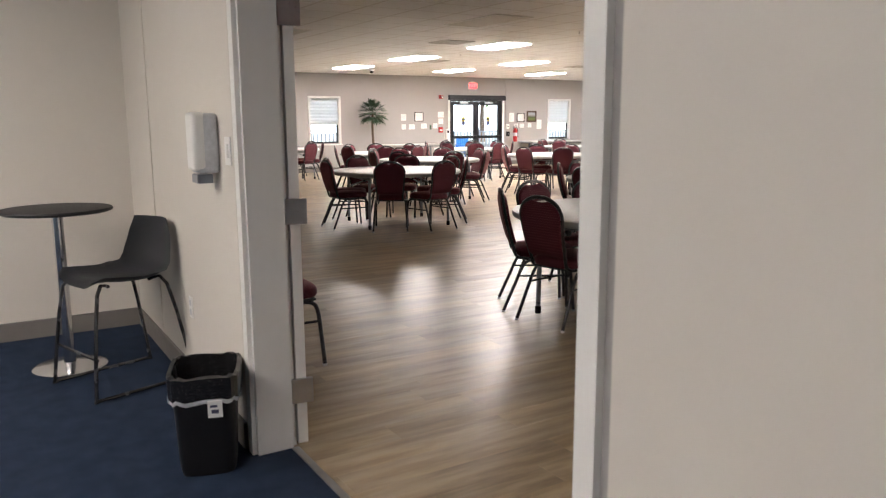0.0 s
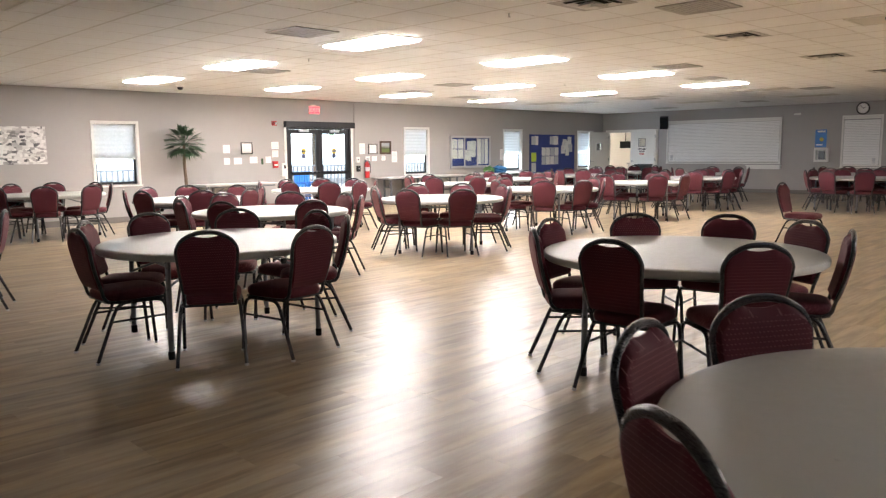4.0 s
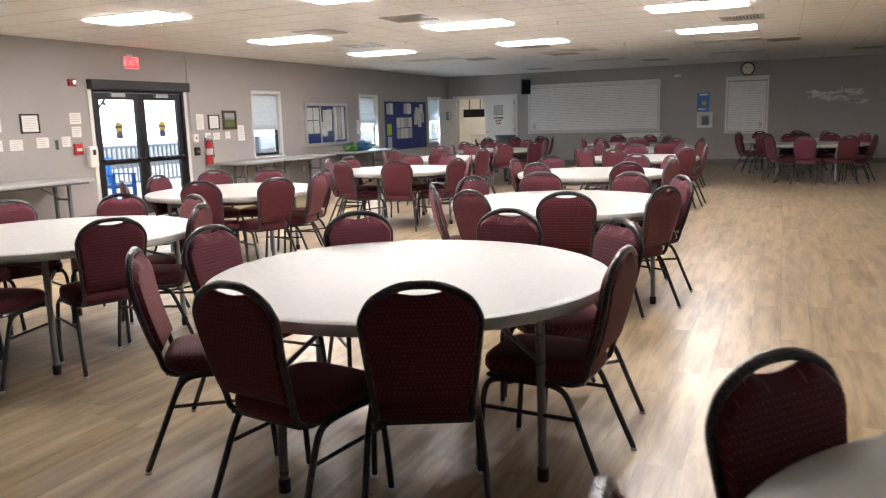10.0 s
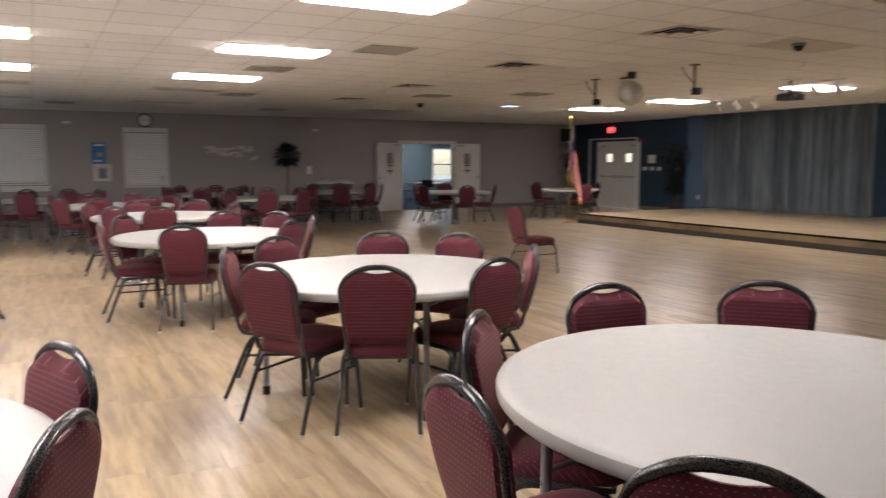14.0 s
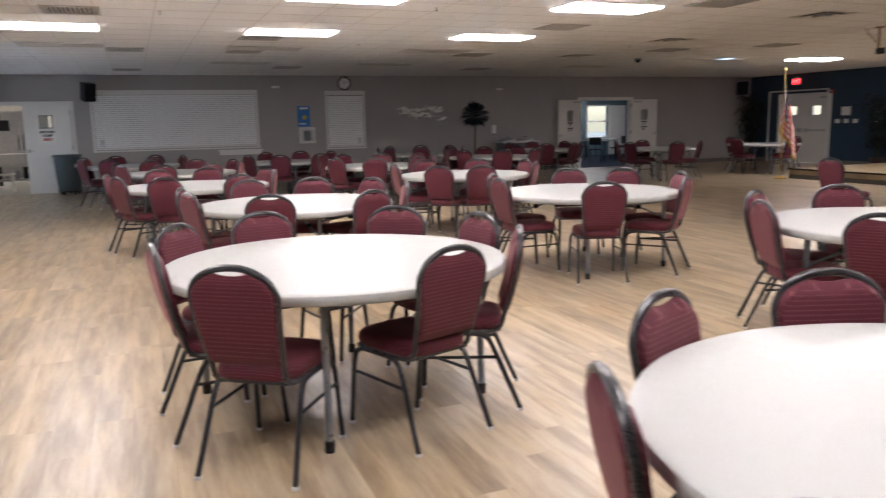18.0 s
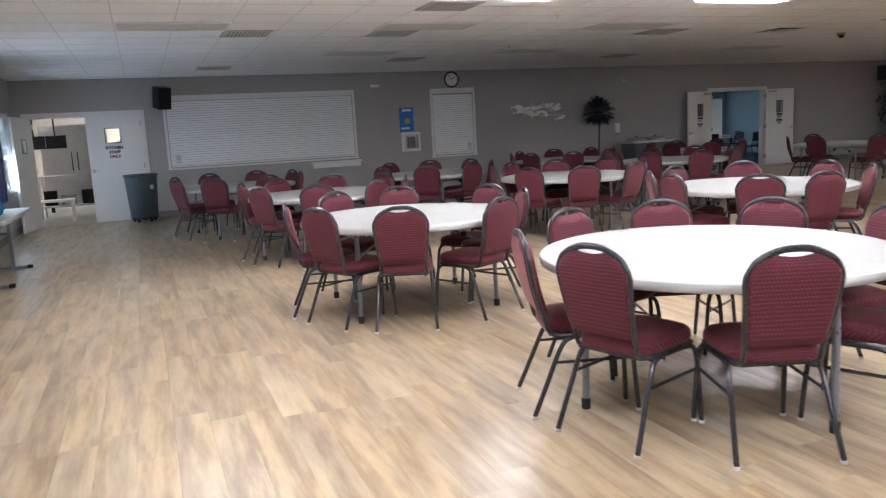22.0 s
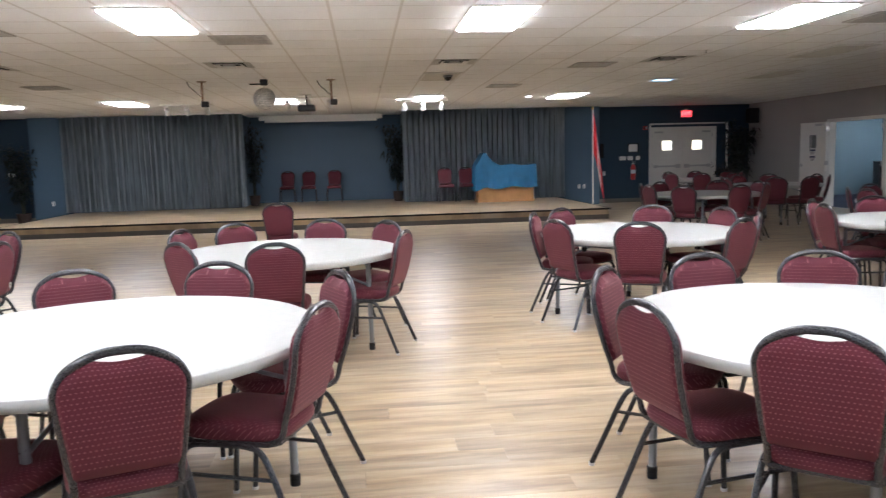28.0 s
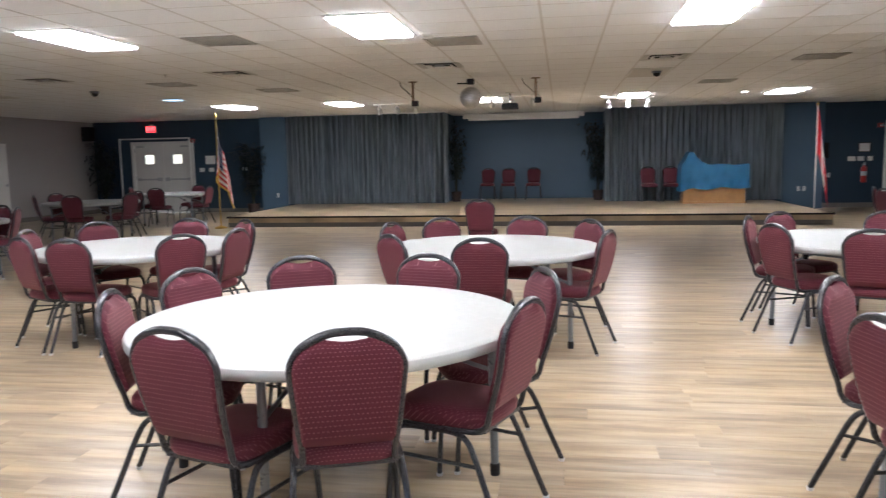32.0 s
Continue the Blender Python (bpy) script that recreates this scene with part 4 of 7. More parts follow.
# centre x, y, first chair angle, missing chairs
TABLES = [
    (3.15, 8.18, (147, -173, 101, 64, (17, 0.92), -21, -113, -76)),
    (3.94, 13.42, ((178, 0.74), (-125, 0.70), (-84, 0.79), -29, (5, 0.69), 54, (97, 0.72), (141, 0.72))),
    (5.66, 10.45, (140, 97, -174, 48, 6, -128, -68, -30)),
    (5.86, 15.755, ((122, 0.88), (89, 0.87), (175, 0.77), (-150, 0.72), (-97, 0.68), (-50, 0.77), 43, -8)),
    (8.76, 15.83, ((118, 0.74), (154, 0.67), (-162, 0.66), (-118, 0.66), (-60, 0.68), (-23, 0.69), 28, (70, 0.69))),
    (11.88, 16.30, (-22, 47, -58, 91, -147, 155, -105)),
    (15.00, 16.28, (58, 14, 89, -36, -86, 138, 168, -130)),
    (6.38, 18.65, ((109, 0.70), (20, 0.67), (-24, 0.67), (-67, 0.67), (-110, 0.65), -160, (160, 0.71), (71, 0.70))),
    (9.28, 19.53, ((101, 0.65), (54, 0.69), (16, 0.69), (-37, 0.71), (-78, 0.66), (-160, 0.63), (-118, 0.68), (144, 0.78))),
    (12.37, 19.13, ((77, 0.73), (111, 0.75), (156, 0.72), (20, 0.68), (-156, 0.76), (-22, 0.66), (-63, 0.70), -108)),
    (15.23, 19.83, (81, 120, 158, -154, -108, -69, -15, 24)),
    (18.35, 19.85, (124, 165, -154, -112, -66, -20, 25, 70)),
    (18.05, 16.58, (120, 160, -155, -110, -65, -20, 22, 72)),
    (20.75, 17.55, (112, 158, -157, -112, -68, -22, 22)),
    (21.42, 20.52, (110, 155, -160, -115, -70, -25, 20, 65)),
    (22.10, 14.28, (115, 160, -155, -110, -65, -20, 28, 70)),
    (19.60, 13.60, (120, 165, -150, -105, -60, -15, 30, 75)),
    (22.20, 11.00, (112, 158, -158, -112, -66, -18, 26)),
    (20.55, 8.70, (105, 170, -120, -15, 40)),
    (20.70, 5.20, (95, 175, -100, 10)),
    (5.43, 22.15, (110, 160, -158, -112, -66, -20, 24, 68)),
    (3.05, 4.60, (115, 160, -155, -110, -65, 24, 68)),
    (2.15, 16.30, (112, 158, -157, -112, -68, -22, 22, 68)),
]
TURNS = {1: -9, 2: 22, 3: 26, 4: 36, 7: 3, 8: 23, 9: 45, 10: 87}
for k, (x, y, angles) in enumerate(TABLES):
    m = pose(x, y, 0, 0, 0, TURNS[k] if k in TURNS else rng.uniform(0, 90))
    if k == 0:
        TABLE.matrix_basis = m
    else:
        copy_thing(TABLE, m)
    for a in angles:
        a, r = a if isinstance(a, tuple) else (a, 0.70)
        r += rng.uniform(-0.02, 0.02)
        chair_at(x + r * math.cos(radians(a)), y + r * math.sin(radians(a)), a + 180 + rng.uniform(-5, 5))
for x, y, f in ((0.33, 8.28, 0), (12.38, 12.09, -91)):
    chair_at(x, y, f)
for x, y, f in ((13.45, 0.25, 90), (12.83, 0.42, 90), (12.1, 0.45, 88), (9.05, 2.25, 92), (8.5, 2.28, 88)):
    chair_at(x, y, f).location.z = ST


# ---- rooms beyond the doors ----
solid("floor_west_room", box(-6.6, 0.8, -0.12, -0.0, 9.9, -0.001), CARPET, "navy blue cut pile carpet", "carpet", "structure")
solid("wall_west_room_north", box(-6.6, 9.68, 0, -0.16, 9.84, H + 0.1), CREAM, "cream panelled wall", "wall", "structure")
solid("wall_west_room_lining", wall_bm("y", -0.16, -0.012, 0.9, 9.68, 0, H + 0.1, [(WDOOR[0] - 0.08, WDOOR[1] + 0.08, 0.0, 2.14)]), CREAM, "cream panelled wall lining", "wall", "structure")
solid("wall_west_room_south", boxes((-6.6, 0.9, 0, -0.16, 1.06, H + 0.1), (-6.76, 0.9, 0, -6.6, 9.84, H + 0.1)), TEAL, "teal painted wall", "wall", "structure")
solid("ceiling_west_room", box(-6.7, 0.9, H, -0.16, 9.8, H + 0.1), TILE, "white tile ceiling", "ceiling", "structure")
solid("panel_seams", boxes(*[(x - 0.006, 9.672, 0.12, x + 0.006, 9.681, H) for x in (-1.35, -2.57, -3.79)], *[(-0.178, y - 0.006, 0.12, -0.171, y + 0.006, H) for y in (3.4, 8.9)]), CREAM, "narrow battens over the panel seams", "trim", "structure")
baseboard("baseboard_west_room", [(-6.6, 9.655, 0, -0.175, 9.679, 0.12), (-0.19, WDOOR[1] + 0.08, 0, -0.173, 9.655, 0.12), (-0.19, 0.9, 0, -0.173, WDOOR[0] - 0.08, 0.12)])
# panels out of view, added to brighten the door jamb and the wall lining
for x, y in ((-2.9, 7.9), (-3.6, 5.4), (-3.7, 2.9)):
    troffer(x, y, LAMP_ROOM, "unseen ceiling panel added to light the side room")
solid("threshold_strip", box(-0.012, WDOOR[0] + 0.03, -0.002, 0.02, WDOOR[1] - 0.03, 0.004), STEEL, "metal carpet edge strip in doorway", "threshold", "structure")


def bar_table():
    t = thing("bar_table", "black round bar table on chrome pedestal", "table", m=pose(-0.72, 8.86, 0))
    part("tabletop", lathe([(0, 0.925), (0.28, 0.925), (0.298, 0.932), (0.30, 0.940), (0.296, 0.948), (0.28, 0.95), (0, 0.95)], 48), BLACK, t, smooth=True)
    part("column", lathe([(0, 0.03), (0.035, 0.03), (0.032, 0.06), (0.03, 0.10), (0.03, 0.90), (0.05, 0.92), (0, 0.925)], 20), CHROME, t, smooth=True)
    part("base", lathe([(0, 0.0), (0.20, 0.0), (0.205, 0.008), (0.19, 0.016), (0.10, 0.022), (0.05, 0.035), (0, 0.035)], 48), CHROME, t, smooth=True)


bar_table()


def bucket_stool():
    c = thing("bucket_stool", "black bucket seat stool on sled legs", "stool", m=pose(-0.48, 8.45, 0, 0, 0, 108) @ Matrix.Diagonal((1.17, 1.12, 1.0, 1.0)))
    bm = bmesh.new()
    prof = [(0.21, 0.575), (0.17, 0.600), (0.08, 0.590), (-0.02, 0.582), (-0.12, 0.590), (-0.185, 0.640), (-0.215, 0.72), (-0.235, 0.82), (-0.245, 0.90)]
    rows = []
    for k, (y, z) in enumerate(prof):
        hw = (0.17, 0.205, 0.215, 0.22, 0.225, 0.225, 0.215, 0.19, 0.15)[k]
        row = []
        for i in range(9):
            u = -1 + i / 4
            lift = 0.045 * u ** 4 if k < 5 else 0.0
            fwd = 0.055 * u * u if k >= 4 else 0.0
            row.append(bm.verts.new((u * hw, y + fwd, z + lift)))
        rows.append(row)
    for a, b in zip(rows, rows[1:]):
        for i in range(8):
            bm.faces.new((a[i], a[i + 1], b[i + 1], b[i]))
    bmesh.ops.solidify(bm, geom=bm.faces[:], thickness=0.022)
    bmesh.ops.subdivide_edges(bm, edges=bm.edges[:], cuts=1, smooth=0.6, use_grid_fill=True)
    part("seat_shell", bm, LEATHER, c, "black leatherette bucket seat", True)
    for s in (-1, 1):
        part("leg_frame", tube(curve([(s * 0.12, 0.11, 0.575), (s * 0.17, 0.19, 0.55), (s * 0.21, 0.25, 0.03), (s * 0.21, 0.235, 0.010), (s * 0.215, 0.0, 0.010), (s * 0.21, -0.235, 0.010), (s * 0.21, -0.25, 0.03), (s * 0.17, -0.16, 0.55), (s * 0.12, -0.09, 0.578)], 3), 0.009, 7), BLACK_METAL, c, smooth=True)
    part("footrest", tube([(-0.205, 0.228, 0.22), (0.205, 0.228, 0.22)], 0.008, 7), BLACK_METAL, c)


bucket_stool()


def waste_bin():
    b = thing("waste_bin", "black waste bin with black liner folded over rim", "bin", m=pose(-0.35, 7.14, 0, 0, 0, -18) @ Matrix.Diagonal((0.95, 0.88, 1.0, 1.0)))
    def ring(hx, hy, z, n=20, wob=0.0):
        out = []
        for i in range(n):
            a = i * math.tau / n
            ca, sa = math.cos(a), math.sin(a)
            w = 1 + wob * math.sin(i * 2.7)
            out.append((hx * math.copysign(abs(ca) ** 0.4, ca) * w, hy * math.copysign(abs(sa) ** 0.4, sa) * w, z + wob * 0.3 * math.sin(i * 1.9)))
        return out
    def skin(rings, cap=True):
        bm = bmesh.new()
        rs = [[bm.verts.new(p) for p in r] for r in rings]
        for u, v in zip(rs, rs[1:]):
            for i in range(len(u)):
                bm.faces.new((u[i], u[(i + 1) % len(u)], v[(i + 1) % len(u)], v[i]))
        if cap:
            bm.faces.new(rs[0][::-1])
        return bm
    part("body", skin([ring(0.115, 0.155, 0.0), ring(0.12, 0.16, 0.02), ring(0.14, 0.185, 0.40), ring(0.148, 0.193, 0.415), ring(0.136, 0.18, 0.413), ring(0.112, 0.15, 0.02)]), BLACK, b, smooth=True)
    part("liner", skin([ring(0.152, 0.198, 0.325, 40, 0.02), ring(0.154, 0.200, 0.38, 40, 0.015), ring(0.155, 0.200, 0.424, 40, 0.01), ring(0.135, 0.178, 0.428, 40, 0.02), ring(0.128, 0.170, 0.36, 40, 0.03), ring(0.118, 0.160, 0.22, 40, 0.04), ring(0.09, 0.12, 0.10, 40, 0.05)], False), LINER, b, "thin black plastic liner", True)
    part("liner_hem", skin([ring(0.153, 0.199, 0.318, 40, 0.02), ring(0.155, 0.201, 0.335, 40, 0.02)], False), PAPER_GREY, b, "pale rolled hem")
    lb = part("label", box(0.015, -0.212, 0.265, 0.075, -0.204, 0.335), PAPER, b, "white label with blue print")
    part("print", boxes((0.025, -0.2135, 0.308, 0.055, -0.2122, 0.318), (0.03, -0.2135, 0.283, 0.06, -0.2122, 0.298)), NOTICE_BLUE, lb)


waste_bin()
dp = thing("soap_dispenser", "grey and white wall soap dispenser", "dispenser", m=pose(-0.172, 7.45, 1.34, 0, 0, 90))
part("body", box(-0.06, 0.0, -0.13, 0.06, 0.10, 0.13, 0.018, 3), PAPER_GREY, dp, "grey plastic housing", True)
part("cover", box(-0.062, 0.055, -0.12, 0.062, 0.115, 0.135, 0.02, 3), WHITE, dp, "white plastic cover", True)
part("drip_tray", box(-0.05, 0.03, -0.175, 0.05, 0.10, -0.135, 0.006), GREY_METAL, dp)
sw = thing("light_switch", "white rocker switch plate", "switch", m=pose(-0.172, 7.25, 1.31, 0, 0, 90))
part("plate", box(-0.04, 0, -0.06, 0.04, 0.006, 0.06, 0.002), WHITE, sw)
part("rocker", box(-0.015, 0.005, -0.03, 0.015, 0.012, 0.03, 0.002), WHITE, sw)
ol = thing("wall_outlet", "white wall outlet plate", "outlet", m=pose(-0.172, 8.1, 0.45, 0, 0, 90))
part("plate", box(-0.035, 0, -0.057, 0.035, 0.006, 0.057, 0.002), WHITE, ol)
part("sockets", boxes((-0.015, 0.0062, 0.01, 0.015, 0.008, 0.04), (-0.015, 0.0062, -0.04, 0.015, 0.008, -0.01)), PAPER_GREY, ol)
pn = thing("upright_piano", "dark upright piano in the side room", "piano", m=pose(-3.6, 2.3, 0, 0, 0, 60))
part("case", box(-0.72, -0.3, 0.06, 0.72, 0.28, 0.95, 0.015), BLACK, pn)
part("keyslip", box(-0.70, 0.28, 0.62, 0.70, 0.50, 0.74, 0.012), BLACK, pn)
part("lid", box(-0.74, -0.32, 0.95, 0.74, 0.30, 0.98, 0.006), BLACK, pn)
for s in (-1, 1):
    part("leg", box(s * 0.66 - 0.03, 0.40, 0.0, s * 0.66 + 0.03, 0.47, 0.62), BLACK, pn)
    part("side_panel", box(s * 0.72 - 0.02, -0.31, 0.0, s * 0.72 + 0.02, 0.30, 0.06), BLACK, pn)

# east room
solid("floor_east_room", box(XE, 0.8, -0.12, 32.6, 11.2, -0.002), CARPET, "navy blue carpet", "carpet", "structure")
solid("wall_east_room", boxes((XE + 0.16, 11.04, 0, 32.5, 11.2, H + 0.1), (XE + 0.16, 0.86, 0, 32.5, 1.02, H + 0.1)), TEAL, "teal painted wall", "wall", "structure")
solid("wall_east_room_far", wall_bm("y", 32.4, 0.16, 1.02, 11.04, 0, H + 0.1, [(2.05, 3.05, 0.75, 2.0)]), TEAL, "teal painted wall with window", "wall", "structure")
solid("wall_east_room_lining", wall_bm("y", XE + 0.161, 0.01, 1.02, 11.04, 0, H + 0.1, [(EDOOR[0] - 0.08, EDOOR[1] + 0.08, 0, 2.14)]), TEAL, "teal painted wall lining", "wall", "structure")
solid("ceiling_east_room", box(XE + 0.16, 0.9, H, 32.5, 11.1, H + 0.1), TILE, "white tile ceiling", "ceiling", "structure")
ew = thing("window_5", "white framed window in the side room", "window", m=pose(32.4, 2.55, 0.75), kind="structure")
part("window_frame", boxes((-0.02, -0.56, -0.06, 0.10, -0.5, 1.31), (-0.02, 0.5, -0.06, 0.10, 0.56, 1.31), (-0.02, -0.5, 1.25, 0.10, 0.5, 1.31), (-0.02, -0.5, -0.06, 0.10, 0.5, 0.0), (0.02, -0.5, 0.60, 0.08, 0.5, 0.66)), WHITE, ew)
part("pane", box(0.045, -0.5, 0, 0.05, 0.5, 1.25), GLASS, ew).visible_shadow = False
dr = thing("door_12", "white panel door in the side room", "door", m=pose(32.385, 1.2, 0), kind="structure")
part("leaf", box(-0.03, 0, 0, 0.0, 0.8, 2.03, 0.004), WHITE, dr)
part("notice", box(-0.034, 0.28, 1.35, -0.0305, 0.50, 1.6), PAPER, dr)


def desk(x, y, rz, label="pale laminate table with dark frame in the side room"):
    d = thing("side_table", label, "table", "side room tables", pose(x, y, 0, 0, 0, rz))
    part("tabletop", box(-0.75, -0.38, 0.71, 0.75, 0.38, 0.74, 0.005), LAMINATE, d)
    for sx in (-1, 1):
        for sy in (-1, 1):
            part("leg", tube([(sx * 0.66, sy * 0.3, 0.71), (sx * 0.66, sy * 0.3, 0.0)], 0.02, 8), BLACK_METAL, d, smooth=True)


desk(28.6, 5.2, 20)
desk(30.3, 3.6, 20)
for x, y, f in ((27.9, 5.6, -40), (28.3, 4.4, 80), (29.3, 5.9, 250), (29.7, 3.2, 70), (30.8, 4.3, 240), (27.4, 4.6, 20)):
    c = thing("black_chair", "black stacking chair in the side room", "chair", "black chairs", pose(x, y, 0, 0, 0, f - 90))
    part("seat", box(-0.22, -0.2, 0.43, 0.22, 0.22, 0.47, 0.012), BLACK, c)
    part("backrest", box(-0.21, -0.25, 0.60, 0.21, -0.22, 0.86, 0.012), BLACK, c)
    for s in (-1, 1):
        part("leg", tube([(s * 0.2, 0.2, 0.0), (s * 0.2, 0.17, 0.43)], 0.011, 6), BLACK_METAL, c)
        part("back_leg", tube([(s * 0.2, -0.27, 0.0), (s * 0.2, -0.18, 0.43), (s * 0.2, -0.24, 0.80)], 0.011, 6), BLACK_METAL, c)
# unseen panels, added so the room beyond the east doors looks lit
for x, y in ((28.5, 6.5), (30.9, 4.2)):
    troffer(x, y, LAMP_ROOM, "unseen ceiling panel added to light the side room")

# kitchen
solid("floor_kitchen", box(XE, 18.0, -0.12, 31.0, 26.2, -0.002), TILE_FLOOR, "pale grey kitchen floor", "floor", "structure")
solid("wall_kitchen", boxes((XE + 0.16, 26.0, 0, 31.0, 26.16, H + 0.1), (30.9, 18.0, 0, 31.06, 26.0, H + 0.1), (XE + 0.16, 17.9, 0, 31.0, 18.06, H + 0.1), (XE, YN + 0.16, 0, XE + 0.16, 26.0, H + 0.1)), CREAM, "cream kitchen wall", "wall", "structure")
solid("ceiling_kitchen", box(XE + 0.16, 18.0, H, 31, 26.1, H + 0.1), TILE, "white kitchen ceiling", "ceiling", "structure")
troffer(28.3, 24.6, LAMP_KITCHEN, "unseen ceiling panel that lights the kitchen")
# second panel added to brighten the back wall behind the door's window
troffer(30.2, 22.0, LAMP_KITCHEN, "unseen ceiling panel that lights the kitchen")
fr = thing("steel_fridge", "tall stainless steel refrigerator in the kitchen", "refrigerator", m=pose(29.2, 23.3, 0))
part("body", box(-0.38, -0.70, 0.12, 0.38, 0.70, 2.0, 0.01), STEEL, fr)
for s in (-1, 1):
    dd = part("door", box(-0.41, s * 0.35 - 0.34, 0.15, -0.382, s * 0.35 + 0.34, 1.9, 0.006), STEEL, fr)
    part("handle", tube([(-0.41, s * 0.06, 0.95), (-0.45, s * 0.06, 0.97), (-0.45, s * 0.06, 1.35), (-0.41, s * 0.06, 1.37)], 0.01, 6), BLACK_METAL, dd)
    part("caster", lathe([(0, 0), (0.04, 0), (0.04, 0.12), (0, 0.12)], 10, centre=(-0.3, s * 0.6)), BLACK, fr)
kt = thing("prep_table", "stainless steel kitchen prep table with lower shelf", "table", m=pose(27.3, 23.35, 0))
part("tabletop", box(-0.35, -0.6, 0.86, 0.35, 0.6, 0.90, 0.004), STEEL, kt)
part("shelf", box(-0.32, -0.57, 0.24, 0.32, 0.57, 0.27, 0.004), STEEL, kt)
for sx in (-1, 1):
    for sy in (-1, 1):
        part("leg", tube([(sx * 0.31, sy * 0.55, 0), (sx * 0.31, sy * 0.55, 0.86)], 0.02, 8), STEEL, kt)
for i, (dy, hh_, rr, mt) in enumerate(((-0.35, 0.28, 0.15, BLACK), (0.05, 0.22, 0.16, STEEL), (0.4, 0.3, 0.13, BLACK))):
    p = thing("stock_pot", "large cooking pot on the lower shelf", "pot", "cooking pots", pose(27.3, 23.35 + dy, 0.271))
    part("body", lathe([(0, 0), (rr, 0), (rr, hh_), (rr + 0.01, hh_ + 0.01), (rr - 0.01, hh_), (rr - 0.012, 0.01), (0, 0.01)], 24), mt, p, smooth=True)
    part("handle", tube([(rr, -0.04, hh_ * 0.8), (rr + 0.04, -0.03, hh_ * 0.8), (rr + 0.04, 0.03, hh_ * 0.8), (rr, 0.04, hh_ * 0.8)], 0.006, 6), STEEL, p)
for my in (23.72, 23.33):
    tv = thing("wall_monitor", "black monitor on an arm above the kitchen worktop", "monitor", "kitchen monitors", pose(26.6, my + 0.12, 1.60, 0, 0, -78))
    part("screen", box(-0.19, -0.025, -0.13, 0.19, 0.02, 0.13, 0.008), BLACK, tv)
    for z in (-0.13, 0.115):
        part("bezel", box(-0.19, -0.03, z, 0.19, -0.0255, z + 0.015), BLACK_METAL, tv)
    part("arm", tube([(0, 0.02, 0), (0, 0.09, 0), (0, 0.10, 1.14)], 0.014, 8), BLACK_METAL, tv)
kb = thing("white_bench", "low white bench in the kitchen doorway", "bench", m=pose(26.1, 23.55, 0))
part("seat", box(-0.2, -0.35, 0.42, 0.2, 0.35, 0.46, 0.005), WHITE, kb)
for sx in (-1, 1):
    for sy in (-1, 1):
        part("leg", box(sx * 0.17 - 0.02, sy * 0.31 - 0.02, 0, sx * 0.17 + 0.02, sy * 0.31 + 0.02, 0.42), WHITE, kb)

# ---- outside the north wall ----
solid("deck", box(4.0, YN + 0.16, -0.13, 22.0, YN + 5.2, -0.02), DECK, "weathered grey deck outside the exit", "deck", "structure")
rl = thing("deck_railing", "dark painted deck railing with balusters", "railing", m=pose(13, YN + 5.0, -0.02))
part("top_rail", box(-9, -0.05, 0.98, 9, 0.05, 1.03, 0.006), RAIL_DARK, rl)
part("bottom_rail", box(-9, -0.025, 0.10, 9, 0.025, 0.16), RAIL_DARK, rl)
bal = bmesh.new()
for i in range(120):
    x = -8.9 + i * 0.1496
    bm_box(bal, x - 0.018, -0.018, 0.16, x + 0.018, 0.018, 0.98)
part("balusters", bal, RAIL_DARK, rl)
for i in range(7):
    part("post", box(-9 + i * 3 - 0.05, -0.055, 0, -9 + i * 3 + 0.05, 0.055, 1.1), RAIL_DARK, rl)
solid("road", box(-40, YN + 13.6, -0.129, 70, YN + 21, -0.10), ASPHALT, "grey asphalt drive beyond the deck", "road", "structure")


def leaf_cloud(n, spread, size, seed, flat=1.0, shape=None):
    """Many small bent leaves in uneven clumps."""
    r = random.Random(seed)
    verts, faces = [], []
    clumps = [Vector((r.gauss(0, 1), r.gauss(0, 1), r.gauss(0, 1))).normalized() * r.uniform(0.35, 1.0) for _ in range(max(6, n // 60))]
    for i in range(n):
        cpos = r.choice(clumps)
        p = Vector([c * s for c, s in zip(cpos, spread)]) + Vector((r.gauss(0, 0.13) * spread[0], r.gauss(0, 0.13) * spread[1], r.gauss(0, 0.10) * spread[2]))
        d = Vector((r.gauss(0, 1), r.gauss(0, 1), r.gauss(-0.2, 0.7))).normalized()
        s = d.orthogonal().normalized() * size * r.uniform(0.16, 0.3)
        e = d * size * r.uniform(0.7, 1.2)
        b = len(verts)
        verts.extend((p, p + e * 0.5 + s, p + e + Vector((0, 0, -0.15 * size)), p + e * 0.5 - s))
        faces.append((b, b + 1, b + 2, b + 3))
    me = bpy.data.meshes.new("leaves")
    me.from_pydata([tuple(v) for v in verts], [], faces)
    return me


